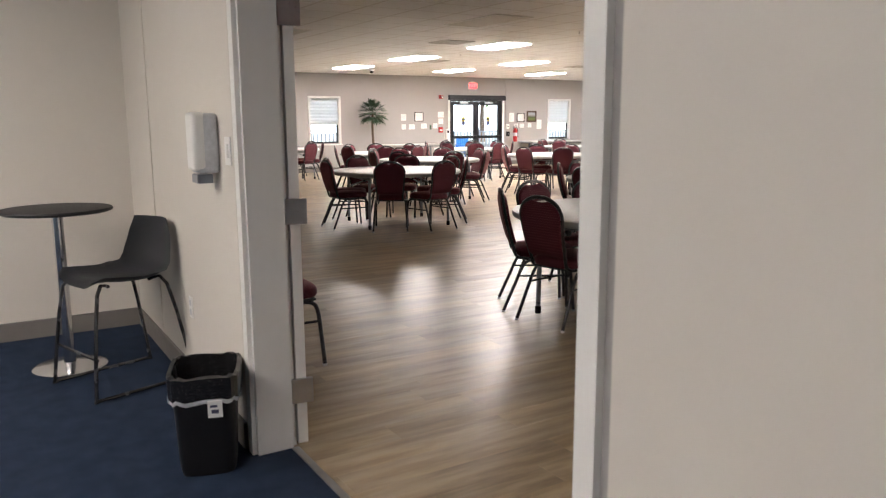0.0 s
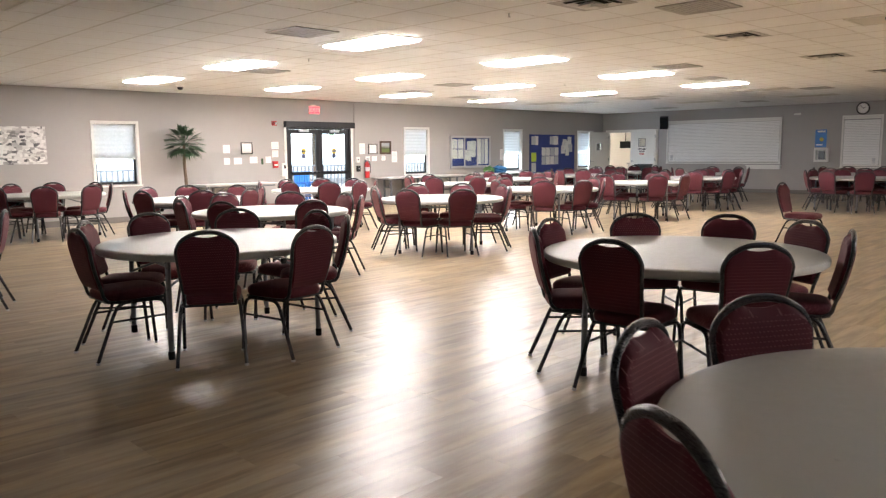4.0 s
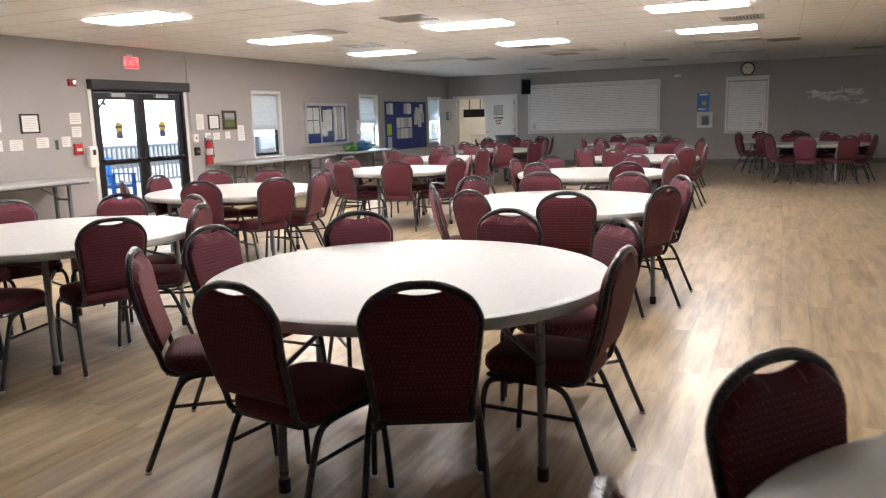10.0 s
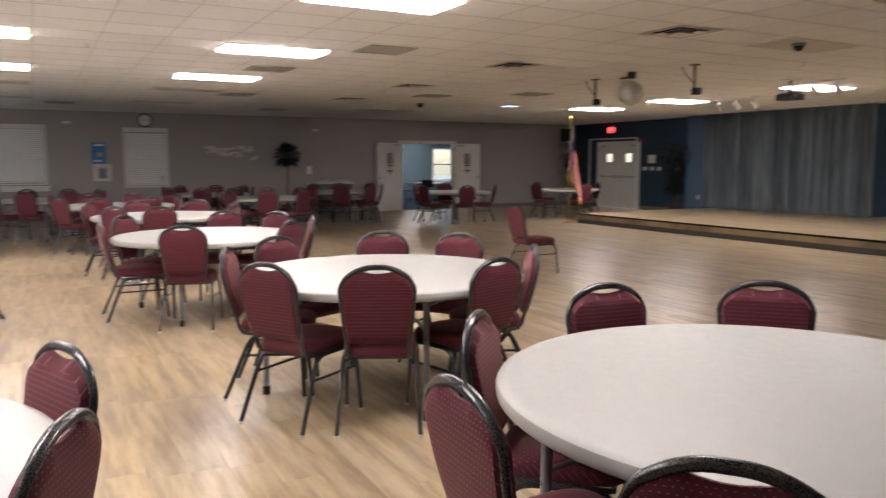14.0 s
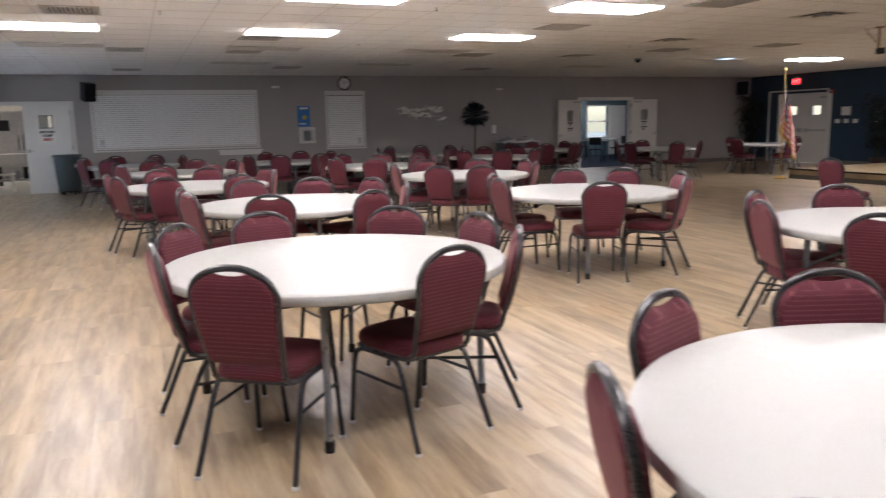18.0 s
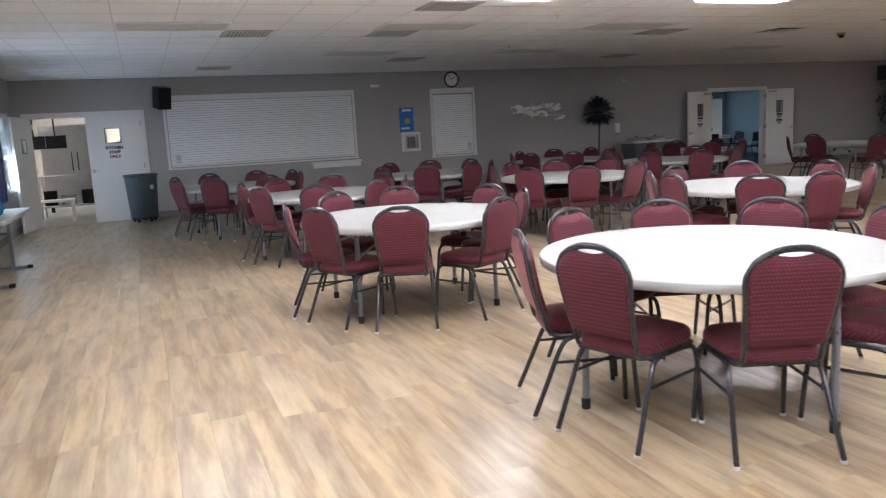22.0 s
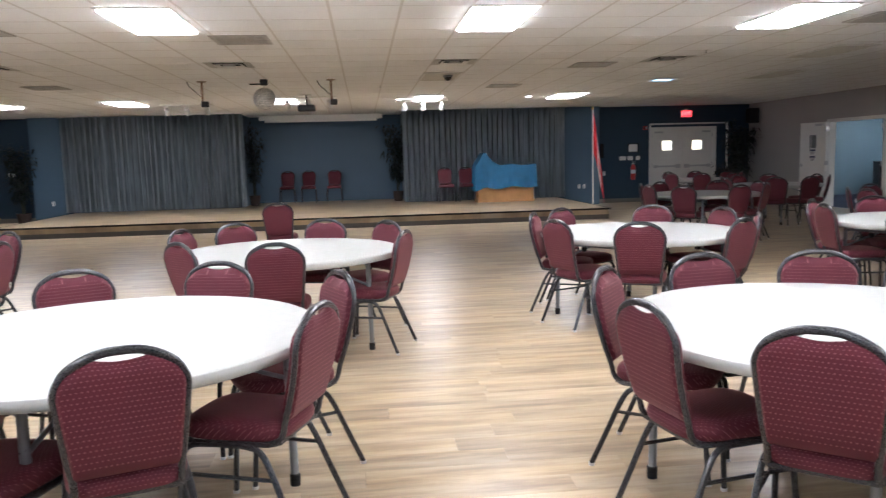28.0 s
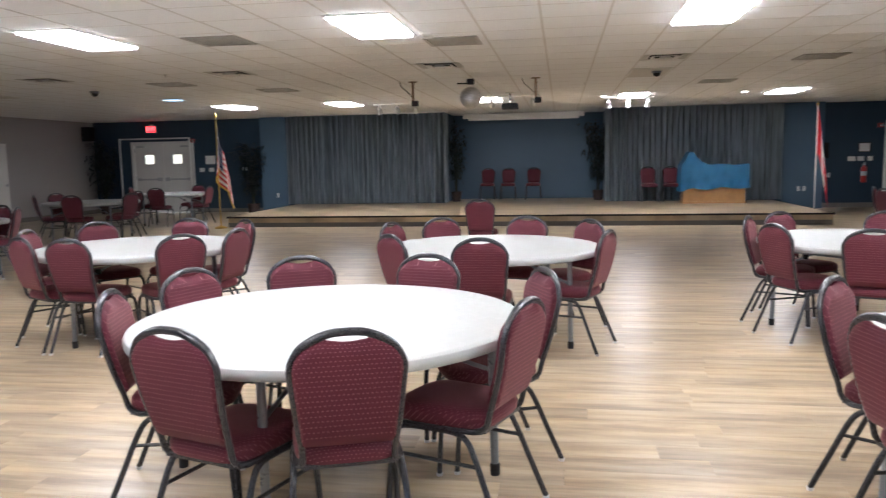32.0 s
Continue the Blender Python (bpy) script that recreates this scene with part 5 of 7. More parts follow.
def tree(x, y, h, seed, cat="tree"):
    r = random.Random(seed)
    t = thing("leafy_tree", "leafy green tree beyond the drive", cat, "trees outside", pose(x, y, -0.13))
    bm = tube(curve([(0, 0, 0), (r.uniform(-0.2, 0.2), 0.1, h * 0.3), (r.uniform(-0.3, 0.3), 0, h * 0.62)], 4), [0.22 - 0.017 * i for i in range(9)], 8)
    for k in range(6):
        a = r.uniform(0, math.tau)
        tube(curve([(0, 0, h * (0.3 + 0.05 * k)), (math.cos(a) * h * 0.12, math.sin(a) * h * 0.12, h * (0.45 + 0.05 * k)), (math.cos(a) * h * 0.24, math.sin(a) * h * 0.24, h * (0.55 + 0.06 * k))], 3), [0.09, 0.08, 0.07, 0.06, 0.05, 0.04, 0.03], 6, bm=bm)
    part("trunk", bm, BARK, t, smooth=True)
    me = leaf_cloud(2600, (h * 0.33, h * 0.33, h * 0.30), h * 0.055, seed)
    me.materials.append(LEAF_SUN)
    ob = new("crown", me)
    ob.parent = t
    ob.location = (0, 0, h * 0.66)


for i, (x, y, h) in enumerate(((1, 26, 8), (9.5, 29, 7), (24, 27, 7.5), (40, 32, 9), (-8, 27, 8), (15.5, 24, 8.5), (19.5, 26, 8), (30, 25, 8), (5, 24, 8))):
    tree(x, YN + y, h, 20 + i)
solid("backdrop", box(-90, YN + 62, -0.2, 130, YN + 63, 16.0), HAZE, "bright hazy distance beyond the trees", "backdrop", "structure")
solid("pavement", box(-30, YN + 5.3, -0.129, 60, YN + 13.5, -0.09), CONCRETE, "pale sunlit concrete paving", "paving", "structure")


# ---- things on the walls ----
def on(wall, along, z, out=0.0):
    """A pose on a wall: +x to a viewer's right, -y into the room."""
    if wall == "n":
        return pose(along, YN - out, z)
    if wall == "e":
        return pose(XE - out, along, z, 0, 0, -90)
    if wall == "s":
        return pose(along, YS + out, z, 0, 0, 180)
    return pose(XW + out, along, z, 0, 0, 90)


def exit_sign(m, label="lit red exit sign in white housing"):
    s = thing("exit_sign", label, "exit sign", "exit signs", m)
    part("housing", box(-0.16, -0.045, -0.10, 0.16, -0.004, 0.10, 0.008), WHITE, s, smooth=True)
    part("canopy", box(-0.06, -0.03, 0.10, 0.06, -0.001, 0.135, 0.004), WHITE, s)
    fc = part("face", box(-0.145, -0.050, -0.085, 0.145, -0.0452, 0.085), EXIT_FACE, s, "red translucent face")
    words("lettering", "EXIT", 0.15, EXIT_GLOW, fc, pose(0, -0.0512, 0, 90, 0, 0))


EXIT_FACE = emitter("exit_face_glow", (0.9, 0.02, 0.03), 0.9)
exit_sign(on("n", 12.34, 2.48))
exit_sign(on("s", 1.92, 2.50), "lit red exit sign above the side doors")
exit_sign(on("s", 23.45, 2.50), "lit red exit sign above the side doors")


def strobe(m):
    s = thing("fire_strobe", "red fire alarm strobe with clear lens", "fire alarm", "fire alarms", m)
    part("body", box(-0.065, -0.04, -0.055, 0.065, -0.001, 0.055, 0.006), RED, s)
    part("lens", box(0.0, -0.06, -0.035, 0.05, -0.04, 0.035, 0.006), CHROME, s, "clear strobe lens")
    part("speaker_slots", boxes(*[(-0.055, -0.042, -0.03 + 0.015 * k, -0.01, -0.0402, -0.023 + 0.015 * k) for k in range(5)]), BLACK, s)


strobe(on("n", 11.17, 2.13))
strobe(on("s", 3.14, 2.12))
strobe(on("s", 22.15, 2.14))


def notice(m, w, h, label="white paper notice taped to the wall", mat=None, lines=5, group="wall notices", seed=1):
    n = thing("paper_notice", label, "notice", group, m)
    part("sheet", box(-w / 2, -0.0025, -h / 2, w / 2, -0.0005, h / 2), mat or PAPER, n)
    r = random.Random(seed)
    if lines:
        st = h * 0.8 / lines
        part("print", boxes(*[(-w * 0.40, -0.0037, h * 0.36 - st * k - st * 0.35, -w * 0.40 + w * 0.8 * r.uniform(0.6, 1), -0.0027, h * 0.36 - st * k) for k in range(lines)]), PAPER_GREY, n)
    return n


def framed(m, w, h, frame_mat, mat, label, fw=0.02, name="picture_frame", mount=None):
    f = thing(name, label, "picture", "", m)
    part("frame", boxes((-w / 2, -0.022, -h / 2, -w / 2 + fw, -0.001, h / 2), (w / 2 - fw, -0.022, -h / 2, w / 2, -0.001, h / 2), (-w / 2 + fw, -0.022, -h / 2, w / 2 - fw, -0.001, -h / 2 + fw), (-w / 2 + fw, -0.022, h / 2 - fw, w / 2 - fw, -0.001, h / 2)), frame_mat, f)
    part("sheet", box(-w / 2 + fw, -0.012, -h / 2 + fw, w / 2 - fw, -0.002, h / 2 - fw), mat, f)
    if mount:
        part("print", mount, PAPER_GREY, f)
    return f


def landscape_mat():
    m, nt, p = mat_new("small_landscape_print", (0.1, 0.12, 0.06), 0.5)
    tc = nt.nodes.new("ShaderNodeTexCoord")
    sep = nt.nodes.new("ShaderNodeSeparateXYZ")
    nt.links.new(tc.outputs["Generated"], sep.inputs[0])
    nz = noise_at(nt, coords(nt), 14, 4)
    h = math_of(nt, "ADD", sep.outputs[2], math_of(nt, "MULTIPLY", math_of(nt, "SUBTRACT", nz, 0.5), 0.25))
    nt.links.new(ramp(nt, h, [(0.3, (0.10, 0.13, 0.03)), (0.45, (0.05, 0.07, 0.03)), (0.55, (0.18, 0.17, 0.15)), (0.75, (0.30, 0.32, 0.34))]), p.inputs["Base Color"])
    return m


def abstract_mat():
    """Grey and white block painting, dense dark marks towards the lower middle."""
    m, nt, p = mat_new("abstract_canvas", (0.5, 0.5, 0.5), 0.7)
    v = coords(nt, (5.2, 1.0, 9.0))
    b = nt.nodes.new("ShaderNodeTexVoronoi")
    b.distance = "CHEBYCHEV"
    b.inputs["Scale"].default_value = 2.4
    nt.links.new(v, b.inputs["Vector"])
    sep = nt.nodes.new("ShaderNodeSeparateColor")
    nt.links.new(b.outputs["Color"], sep.inputs[0])
    big = noise_at(nt, coords(nt), 2.2, 2)
    f = math_of(nt, "ADD", math_of(nt, "MULTIPLY", sep.outputs[0], 0.75), math_of(nt, "MULTIPLY", big, 0.45))
    col = ramp(nt, f, [(0.12, (0.03, 0.03, 0.035)), (0.30, (0.13, 0.13, 0.135)), (0.42, (0.40, 0.39, 0.38)), (0.60, (0.60, 0.59, 0.57)), (0.85, (0.74, 0.73, 0.71))])
    nt.links.new(col, p.inputs["Base Color"])
    bump_to(nt, p, noise_at(nt, coords(nt), 60, 4), 0.5, 0.004)
    return m


pt = thing("wall_painting", "wide unframed grey and white abstract canvas", "painting", "", on("n", 5.27, 1.61))
part("canvas", box(-0.74, -0.035, -0.36, 0.74, -0.002, 0.36, 0.004), abstract_mat(), pt)
part("stretcher", boxes((-0.71, -0.0015, -0.33, 0.71, -0.0005, 0.33)), WOOD, pt)
framed(on("n", 10.40, 1.535), 0.30, 0.27, BLACK, PAPER, "black framed certificate on the wall", mount=boxes(*[(-0.09, -0.0135, 0.07 - 0.035 * k, 0.09, -0.0122, 0.078 - 0.035 * k) for k in range(5)]))
framed(on("n", 14.24, 1.50), 0.30, 0.27, BLACK, PAPER, "black framed certificate beside the exit", mount=boxes(*[(-0.09, -0.0135, 0.07 - 0.035 * k, 0.09, -0.0122, 0.078 - 0.035 * k) for k in range(5)]))
framed(on("n", 14.69, 1.535), 0.40, 0.36, DARK_WOOD, landscape_mat(), "small brown framed landscape picture", 0.05)
for i, (x, z, w, h) in enumerate(((9.88, 1.52, 0.17, 0.19), (9.88, 1.24, 0.14, 0.15), (10.16, 1.24, 0.20, 0.15), (10.58, 1.26, 0.20, 0.15), (10.98, 1.26, 0.15, 0.15), (11.18, 1.60, 0.20, 0.17), (11.18, 1.40, 0.17, 0.16), (13.88, 1.51, 0.19, 0.28), (14.06, 1.24, 0.15, 0.13), (14.30, 1.24, 0.18, 0.13), (14.62, 1.25, 0.14, 0.13), (15.02, 1.28, 0.20, 0.30), (19.62, 1.30, 0.22, 0.34))):
    notice(on("n", x, z), w, h, seed=i, lines=4 if h < 0.2 else 7)
notice(on("n", 10.81, 1.22), 0.06, 0.14, "small green notice on the wall", LEAF, 0)
pl = thing("fire_pull_station", "red fire alarm pull station", "fire alarm", "fire alarms", on("n", 11.16, 1.14))
part("body", box(-0.07, -0.045, -0.085, 0.07, -0.001, 0.085, 0.006), RED, pl)
part("lever", box(-0.045, -0.055, -0.03, 0.045, -0.045, 0.01, 0.003), WHITE, pl)
cb = thing("hand_dispenser", "white hand sanitizer dispenser beside the exit", "dispenser", "dispensers", on("n", 11.38, 1.02))
part("body", box(-0.075, -0.10, -0.17, 0.075, -0.002, 0.15, 0.02, 3), WHITE, cb, smooth=True)
part("window", box(-0.03, -0.103, 0.02, 0.03, -0.1005, 0.10), BLACK, cb)
for x, z, mt, lb in ((13.70, 1.22, WHITE, "white keypad box beside the exit"), (13.72, 0.98, BLACK, "black control box beside the exit")):
    k = thing("control_box", lb, "box", "", on("n", x, z))
    part("body", box(-0.055, -0.05, -0.075, 0.055, -0.001, 0.075, 0.006), mt, k)
    part("button", box(-0.02, -0.056, -0.02, 0.02, -0.0502, 0.02, 0.003), GREY_METAL, k)
cd = thing("conduit", "thin grey conduit running up the wall", "conduit", "", on("n", 13.62, 0))
part("pipe", tube([(0, -0.014, 1.30), (0, -0.014, H - 0.005)], 0.011, 8), WALL, cd, smooth=True)
for z in (1.6, 2.3):
    part("clip", box(-0.022, -0.028, z, 0.022, -0.001, z + 0.02), WALL, cd)


def extinguisher(m):
    e = thing("fire_extinguisher", "red fire extinguisher on a wall hook", "fire extinguisher", "fire extinguishers", m)
    part("cylinder", lathe([(0, -0.25), (0.062, -0.25), (0.068, -0.24), (0.068, 0.10), (0.06, 0.14), (0.035, 0.17), (0.02, 0.18), (0.02, 0.20), (0, 0.20)], 20, centre=(0, -0.085)), RED, e, smooth=True)
    part("label", lathe([(0.0688, -0.07), (0.0688, 0.04)], 20, centre=(0, -0.085)), PAPER_GREY, e, "white instruction label")
    part("valve", boxes((-0.02, -0.115, 0.20, 0.02, -0.06, 0.23), (-0.012, -0.18, 0.225, 0.012, -0.06, 0.24), (-0.012, -0.17, 0.26, 0.012, -0.06, 0.272)), STEEL, e)
    part("hose", tube(curve([(0.02, -0.09, 0.215), (0.08, -0.10, 0.16), (0.085, -0.11, -0.02), (0.08, -0.12, -0.12)], 4), 0.010, 7), BLACK, e, smooth=True)
    part("hook", box(-0.02, -0.02, 0.10, 0.02, -0.001, 0.24), GREY_METAL, e)


extinguisher(on("n", 13.97, 0.98))
extinguisher(on("s", 3.52, 0.90))


def board_sheets(parent, x0, x1, z0, z1, y, n, seed, w=(0.20, 0.23), h=(0.26, 0.30), jitter=3.0):
    r = random.Random(seed)
    for k in range(n):
        cx, cz = r.uniform(x0 + 0.12, x1 - 0.12), r.uniform(z0 + 0.16, z1 - 0.16)
        sw, sh = r.uniform(*w) / 2, r.uniform(*h) / 2
        a = radians(r.uniform(-jitter, jitter))
        M = Matrix.Translation((cx, y - 0.0012 * k, cz)) @ Matrix.Rotation(a, 4, "Y")
        bm = bmesh.new()
        bm_box(bm, -sw, -0.001, -sh, sw, 0, sh, M)
        sheet = part("sheet", bm, r.choice((PAPER, PAPER, PAPER, PAPER_GREY)), parent)
        b2 = bmesh.new()
        for q in range(r.choice((0, 4, 6, 8))):
            bm_box(b2, -sw * 0.8, -0.0016, sh * 0.75 - q * sh * 0.19 - sh * 0.07, sw * r.uniform(0.3, 0.8), -0.0011, sh * 0.75 - q * sh * 0.19, M)
        if len(b2.verts):
            part("print", b2, PAPER_GREY, sheet)


def glazed_board():
    b = thing("bulletin_case", "silver framed glazed bulletin case with blue back and notices", "bulletin board", "", on("n", 18.10, 1.395))
    hw, hh = 0.895, 0.485
    part("back", box(-hw + 0.01, -0.018, -hh + 0.01, hw - 0.01, -0.002, hh - 0.01), BLUE_BOARD, b, "blue fabric back")
    part("frame", boxes((-hw, -0.06, -hh, -hw + 0.045, -0.001, hh), (hw - 0.045, -0.06, -hh, hw, -0.001, hh), (-hw + 0.045, -0.06, -hh, hw - 0.045, -0.001, -hh + 0.045), (-hw + 0.045, -0.06, hh - 0.045, hw - 0.045, -0.001, hh)), ALUMINIUM, b)
    for k in range(3):
        x0 = -hw + 0.045 + k * (2 * hw - 0.09) / 3
        x1 = x0 + (2 * hw - 0.09) / 3
        d = part("door", boxes((x0, -0.058, -hh + 0.045, x0 + 0.02, -0.040, hh - 0.045), (x1 - 0.02, -0.058, -hh + 0.045, x1, -0.040, hh - 0.045), (x0 + 0.02, -0.058, -hh + 0.045, x1 - 0.02, -0.040, -hh + 0.065), (x0 + 0.02, -0.058, hh - 0.065, x1 - 0.02, -0.040, hh - 0.045)), ALUMINIUM, b)
        part("pane", box(x0 + 0.02, -0.051, -hh + 0.065, x1 - 0.02, -0.047, hh - 0.065), GLASS, d).visible_shadow = False
    for i in range(2):
        for j in range(2):
            part("sheet", box(-0.80 + i * 0.26, -0.022, -0.20 + j * 0.30, -0.57 + i * 0.26, -0.0185, 0.08 + j * 0.30), PAPER, b)
    board_sheets(b, -0.26, 0.28, -0.36, 0.44, -0.020, 5, 4)
    for i in range(3):
        part("sheet", box(0.34 + i * 0.16, -0.022, -0.38, 0.475 + i * 0.16, -0.0185, 0.40), PAPER if i != 1 else PAPER_GREY, b)


glazed_board()
bb = thing("bulletin_board", "large blue bulletin board covered in pinned papers", "bulletin board", "", on("n", 22.265, 1.295))
part("back", box(-1.24, -0.02, -0.63, 1.24, -0.001, 0.63), BLUE_BOARD, bb)
part("frame", boxes((-1.265, -0.028, -0.655, -1.24, -0.001, 0.655), (1.24, -0.028, -0.655, 1.265, -0.001, 0.655), (-1.24, -0.028, -0.655, 1.24, -0.001, -0.63), (-1.24, -0.028, 0.63, 1.24, -0.001, 0.655)), BLUE_BOARD, bb)
board_sheets(bb, -1.2, -0.6, 0.28, 0.62, -0.021, 3, 1)
board_sheets(bb, -0.5, 0.35, 0.30, 0.62, -0.021, 4, 2)
board_sheets(bb, 0.4, 1.15, -0.1, 0.62, -0.021, 9, 3)
for i in range(4):
    for j in range(2):
        part("sheet", box(-0.62 + i * 0.24, -0.024, -0.36 + j * 0.30, -0.40 + i * 0.24, -0.0205, -0.08 + j * 0.30), PAPER if (i + j) % 3 else PAPER_GREY, bb)
part("flyer", box(-1.18, -0.024, -0.25, -0.92, -0.0205, 0.05), plain("lime_paper", (0.45, 0.58, 0.05), 0.7), bb, "lime green flyer")
part("sheet", box(-1.17, -0.024, -0.60, -0.93, -0.0205, -0.29), PAPER_GREY, bb)


# ---- folding tables along the north wall ----
def fold_table(x, y, L=1.83, W=0.74, rz=0.0):
    t = thing("folding_table", "long white plastic folding table by the wall", "table", "folding tables", pose(x, y, 0, 0, 0, rz))
    part("tabletop", box(-L / 2, -W / 2, 0.695, L / 2, W / 2, 0.74, 0.012, 3), LAMINATE, t, smooth=True)
    for s in (-1, 1):
        lx = s * (L / 2 - 0.28)
        leg = part("leg", boxes((lx - 0.02, -0.16, 0.03, lx + 0.02, -0.12, 0.69), (lx - 0.02, 0.12, 0.03, lx + 0.02, 0.16, 0.69), (lx - 0.018, -0.12, 0.44, lx + 0.018, 0.12, 0.47)), GREY_METAL, t)
        part("foot", box(lx - 0.025, -W / 2 + 0.03, 0.004, lx + 0.025, W / 2 - 0.03, 0.04, 0.008), GREY_METAL, leg)
        for e in (-1, 1):
            part("foot_cap", box(lx - 0.03, e * (W / 2 - 0.05) - 0.03, 0.0, lx + 0.03, e * (W / 2 - 0.05) + 0.03, 0.045, 0.008), BLACK, leg)
        part("brace", tube([(lx, 0, 0.45), (s * 0.22, 0, 0.685)], 0.010, 7), GREY_METAL, t)
    part("rail", boxes((-L / 2 + 0.08, -W / 2 + 0.05, 0.665, L / 2 - 0.08, -W / 2 + 0.08, 0.695), (-L / 2 + 0.08, W / 2 - 0.08, 0.665, L / 2 - 0.08, W / 2 - 0.05, 0.695)), GREY_METAL, t)


for x, L in ((9.85, 1.83), (16.32, 1.86), (14.75, 1.22), (19.1, 2.0)):
    fold_table(x, 23.62, L)


def bag(x, y, z, sx, sy, sz, mat, label, seed, rz=0):
    b = thing("cloth_bag", label, "bag", "", pose(x, y, z, 0, 0, rz))
    bm = bmesh.new()
    bmesh.ops.create_icosphere(bm, subdivisions=4, radius=1.0)
    r = random.Random(seed)
    ph = [r.uniform(0, 6) for _ in range(6)]
    for v in bm.verts:
        p = v.co.copy()
        w = 1 + 0.10 * math.sin(5 * p.x + ph[0]) * math.sin(4 * p.y + ph[1]) + 0.07 * math.sin(9 * p.z + 5 * p.x + ph[2]) + 0.05 * math.sin(13 * p.y + 7 * p.z + ph[3])
        v.co = Vector((p.x * sx * w, p.y * sy * w, max(p.z * sz * w + sz * 0.8, 0)))
    part("body", bm, mat, b, smooth=True)
    part("strap", tube(curve([(-sx * 0.4, 0, sz * 1.6), (-sx * 0.25, -sy * 0.3, sz * 2.0), (sx * 0.2, -sy * 0.2, sz * 1.95), (sx * 0.4, 0, sz * 1.6)], 5), 0.012, 6), mat, b, smooth=True)


bag(18.55, 23.64, 0.74, 0.19, 0.17, 0.11, GREEN_BAG, "crumpled bright green cloth bag on the table", 3, 15)
bag(18.93, 23.56, 0.74, 0.26, 0.19, 0.12, BLUE_BAG, "crumpled blue cloth bag on the table", 8, -10)


# ---- plants ----
def blade_leaf(bm, base, direction, length, width, droop, fold=0.2, n=6):
    d = Vector(direction).normalized()
    side = d.cross(Vector((0, 0, 1)))
    side = side.normalized() if side.length > 1e-3 else Vector((1, 0, 0))
    p = Vector(base)
    prev = None
    for k in range(n + 1):
        t = k / n
        q = p + d * length * t + Vector((0, 0, -droop * t * t * length))
        w = width * math.sin(math.pi * min(0.12 + 0.88 * t, 1.0)) ** 0.7 * 0.5 + 0.0005
        up = side.cross(d).normalized() * (fold * w)
        cur = [bm.verts.new(q - side * w + up), bm.verts.new(q), bm.verts.new(q + side * w + up)]
        if prev:
            for a in range(2):
                bm.faces.new((prev[a], prev[a + 1], cur[a + 1], cur[a]))
        prev = cur


def fan_palm(m, height, crown, label, leafm, seed, stem=0.035, fronds=38):
    t = thing("potted_palm", label, "plant", "potted palms", m)
    r = random.Random(seed)
    part("pot", lathe([(0, 0), (0.13, 0), (0.17, 0.26), (0.18, 0.28), (0.165, 0.28), (0.155, 0.24), (0, 0.24)], 24), TERRACOTTA, t, smooth=True)
    part("trunk", tube(curve([(0, 0, 0.22), (0.02, 0.01, height * 0.4), (-0.01, 0, height * 0.75), (0, 0, height)], 5), [stem * (1.15 - 0.02 * k) for k in range(16)], 9), BARK, t, smooth=True)
    bm = bmesh.new()
    for k in range(fronds):
        a = k * 2.399963 + r.uniform(-0.2, 0.2)
        el = radians(-40 + 120 * (k / fronds) + r.uniform(-8, 8))
        d = Vector((math.cos(a) * math.cos(el), math.sin(a) * math.cos(el), math.sin(el)))
        L = crown * r.uniform(0.42, 0.55)
        tip = Vector((0, 0, height + 0.02)) + d * L
        side = d.cross(Vector((0, 0, 1)))
        side = side.normalized() if side.length > 1e-3 else Vector((1, 0, 0))
        tube([(0, 0, height), tuple(tip)], 0.004, 5, bm=bm)
        for j in range(11):
            b = radians(-75 + 15 * j)
            dd = (d * math.cos(b) + side * math.sin(b)).normalized()
            blade_leaf(bm, tip, dd, crown * r.uniform(0.42, 0.58), 0.036, 0.18, n=4)
    part("fronds", bm, leafm, t, "fan shaped fronds", True)


fan_palm(pose(8.62, 23.55, 0), 1.62, 0.48, "tall artificial fan palm with slim trunk", LEAF, 5)
fan_palm(pose(24.95, 11.55, 0), 1.62, 0.44, "dark blue-green artificial palm with thin trunk", LEAF_BLUE, 9, 0.022, 64)


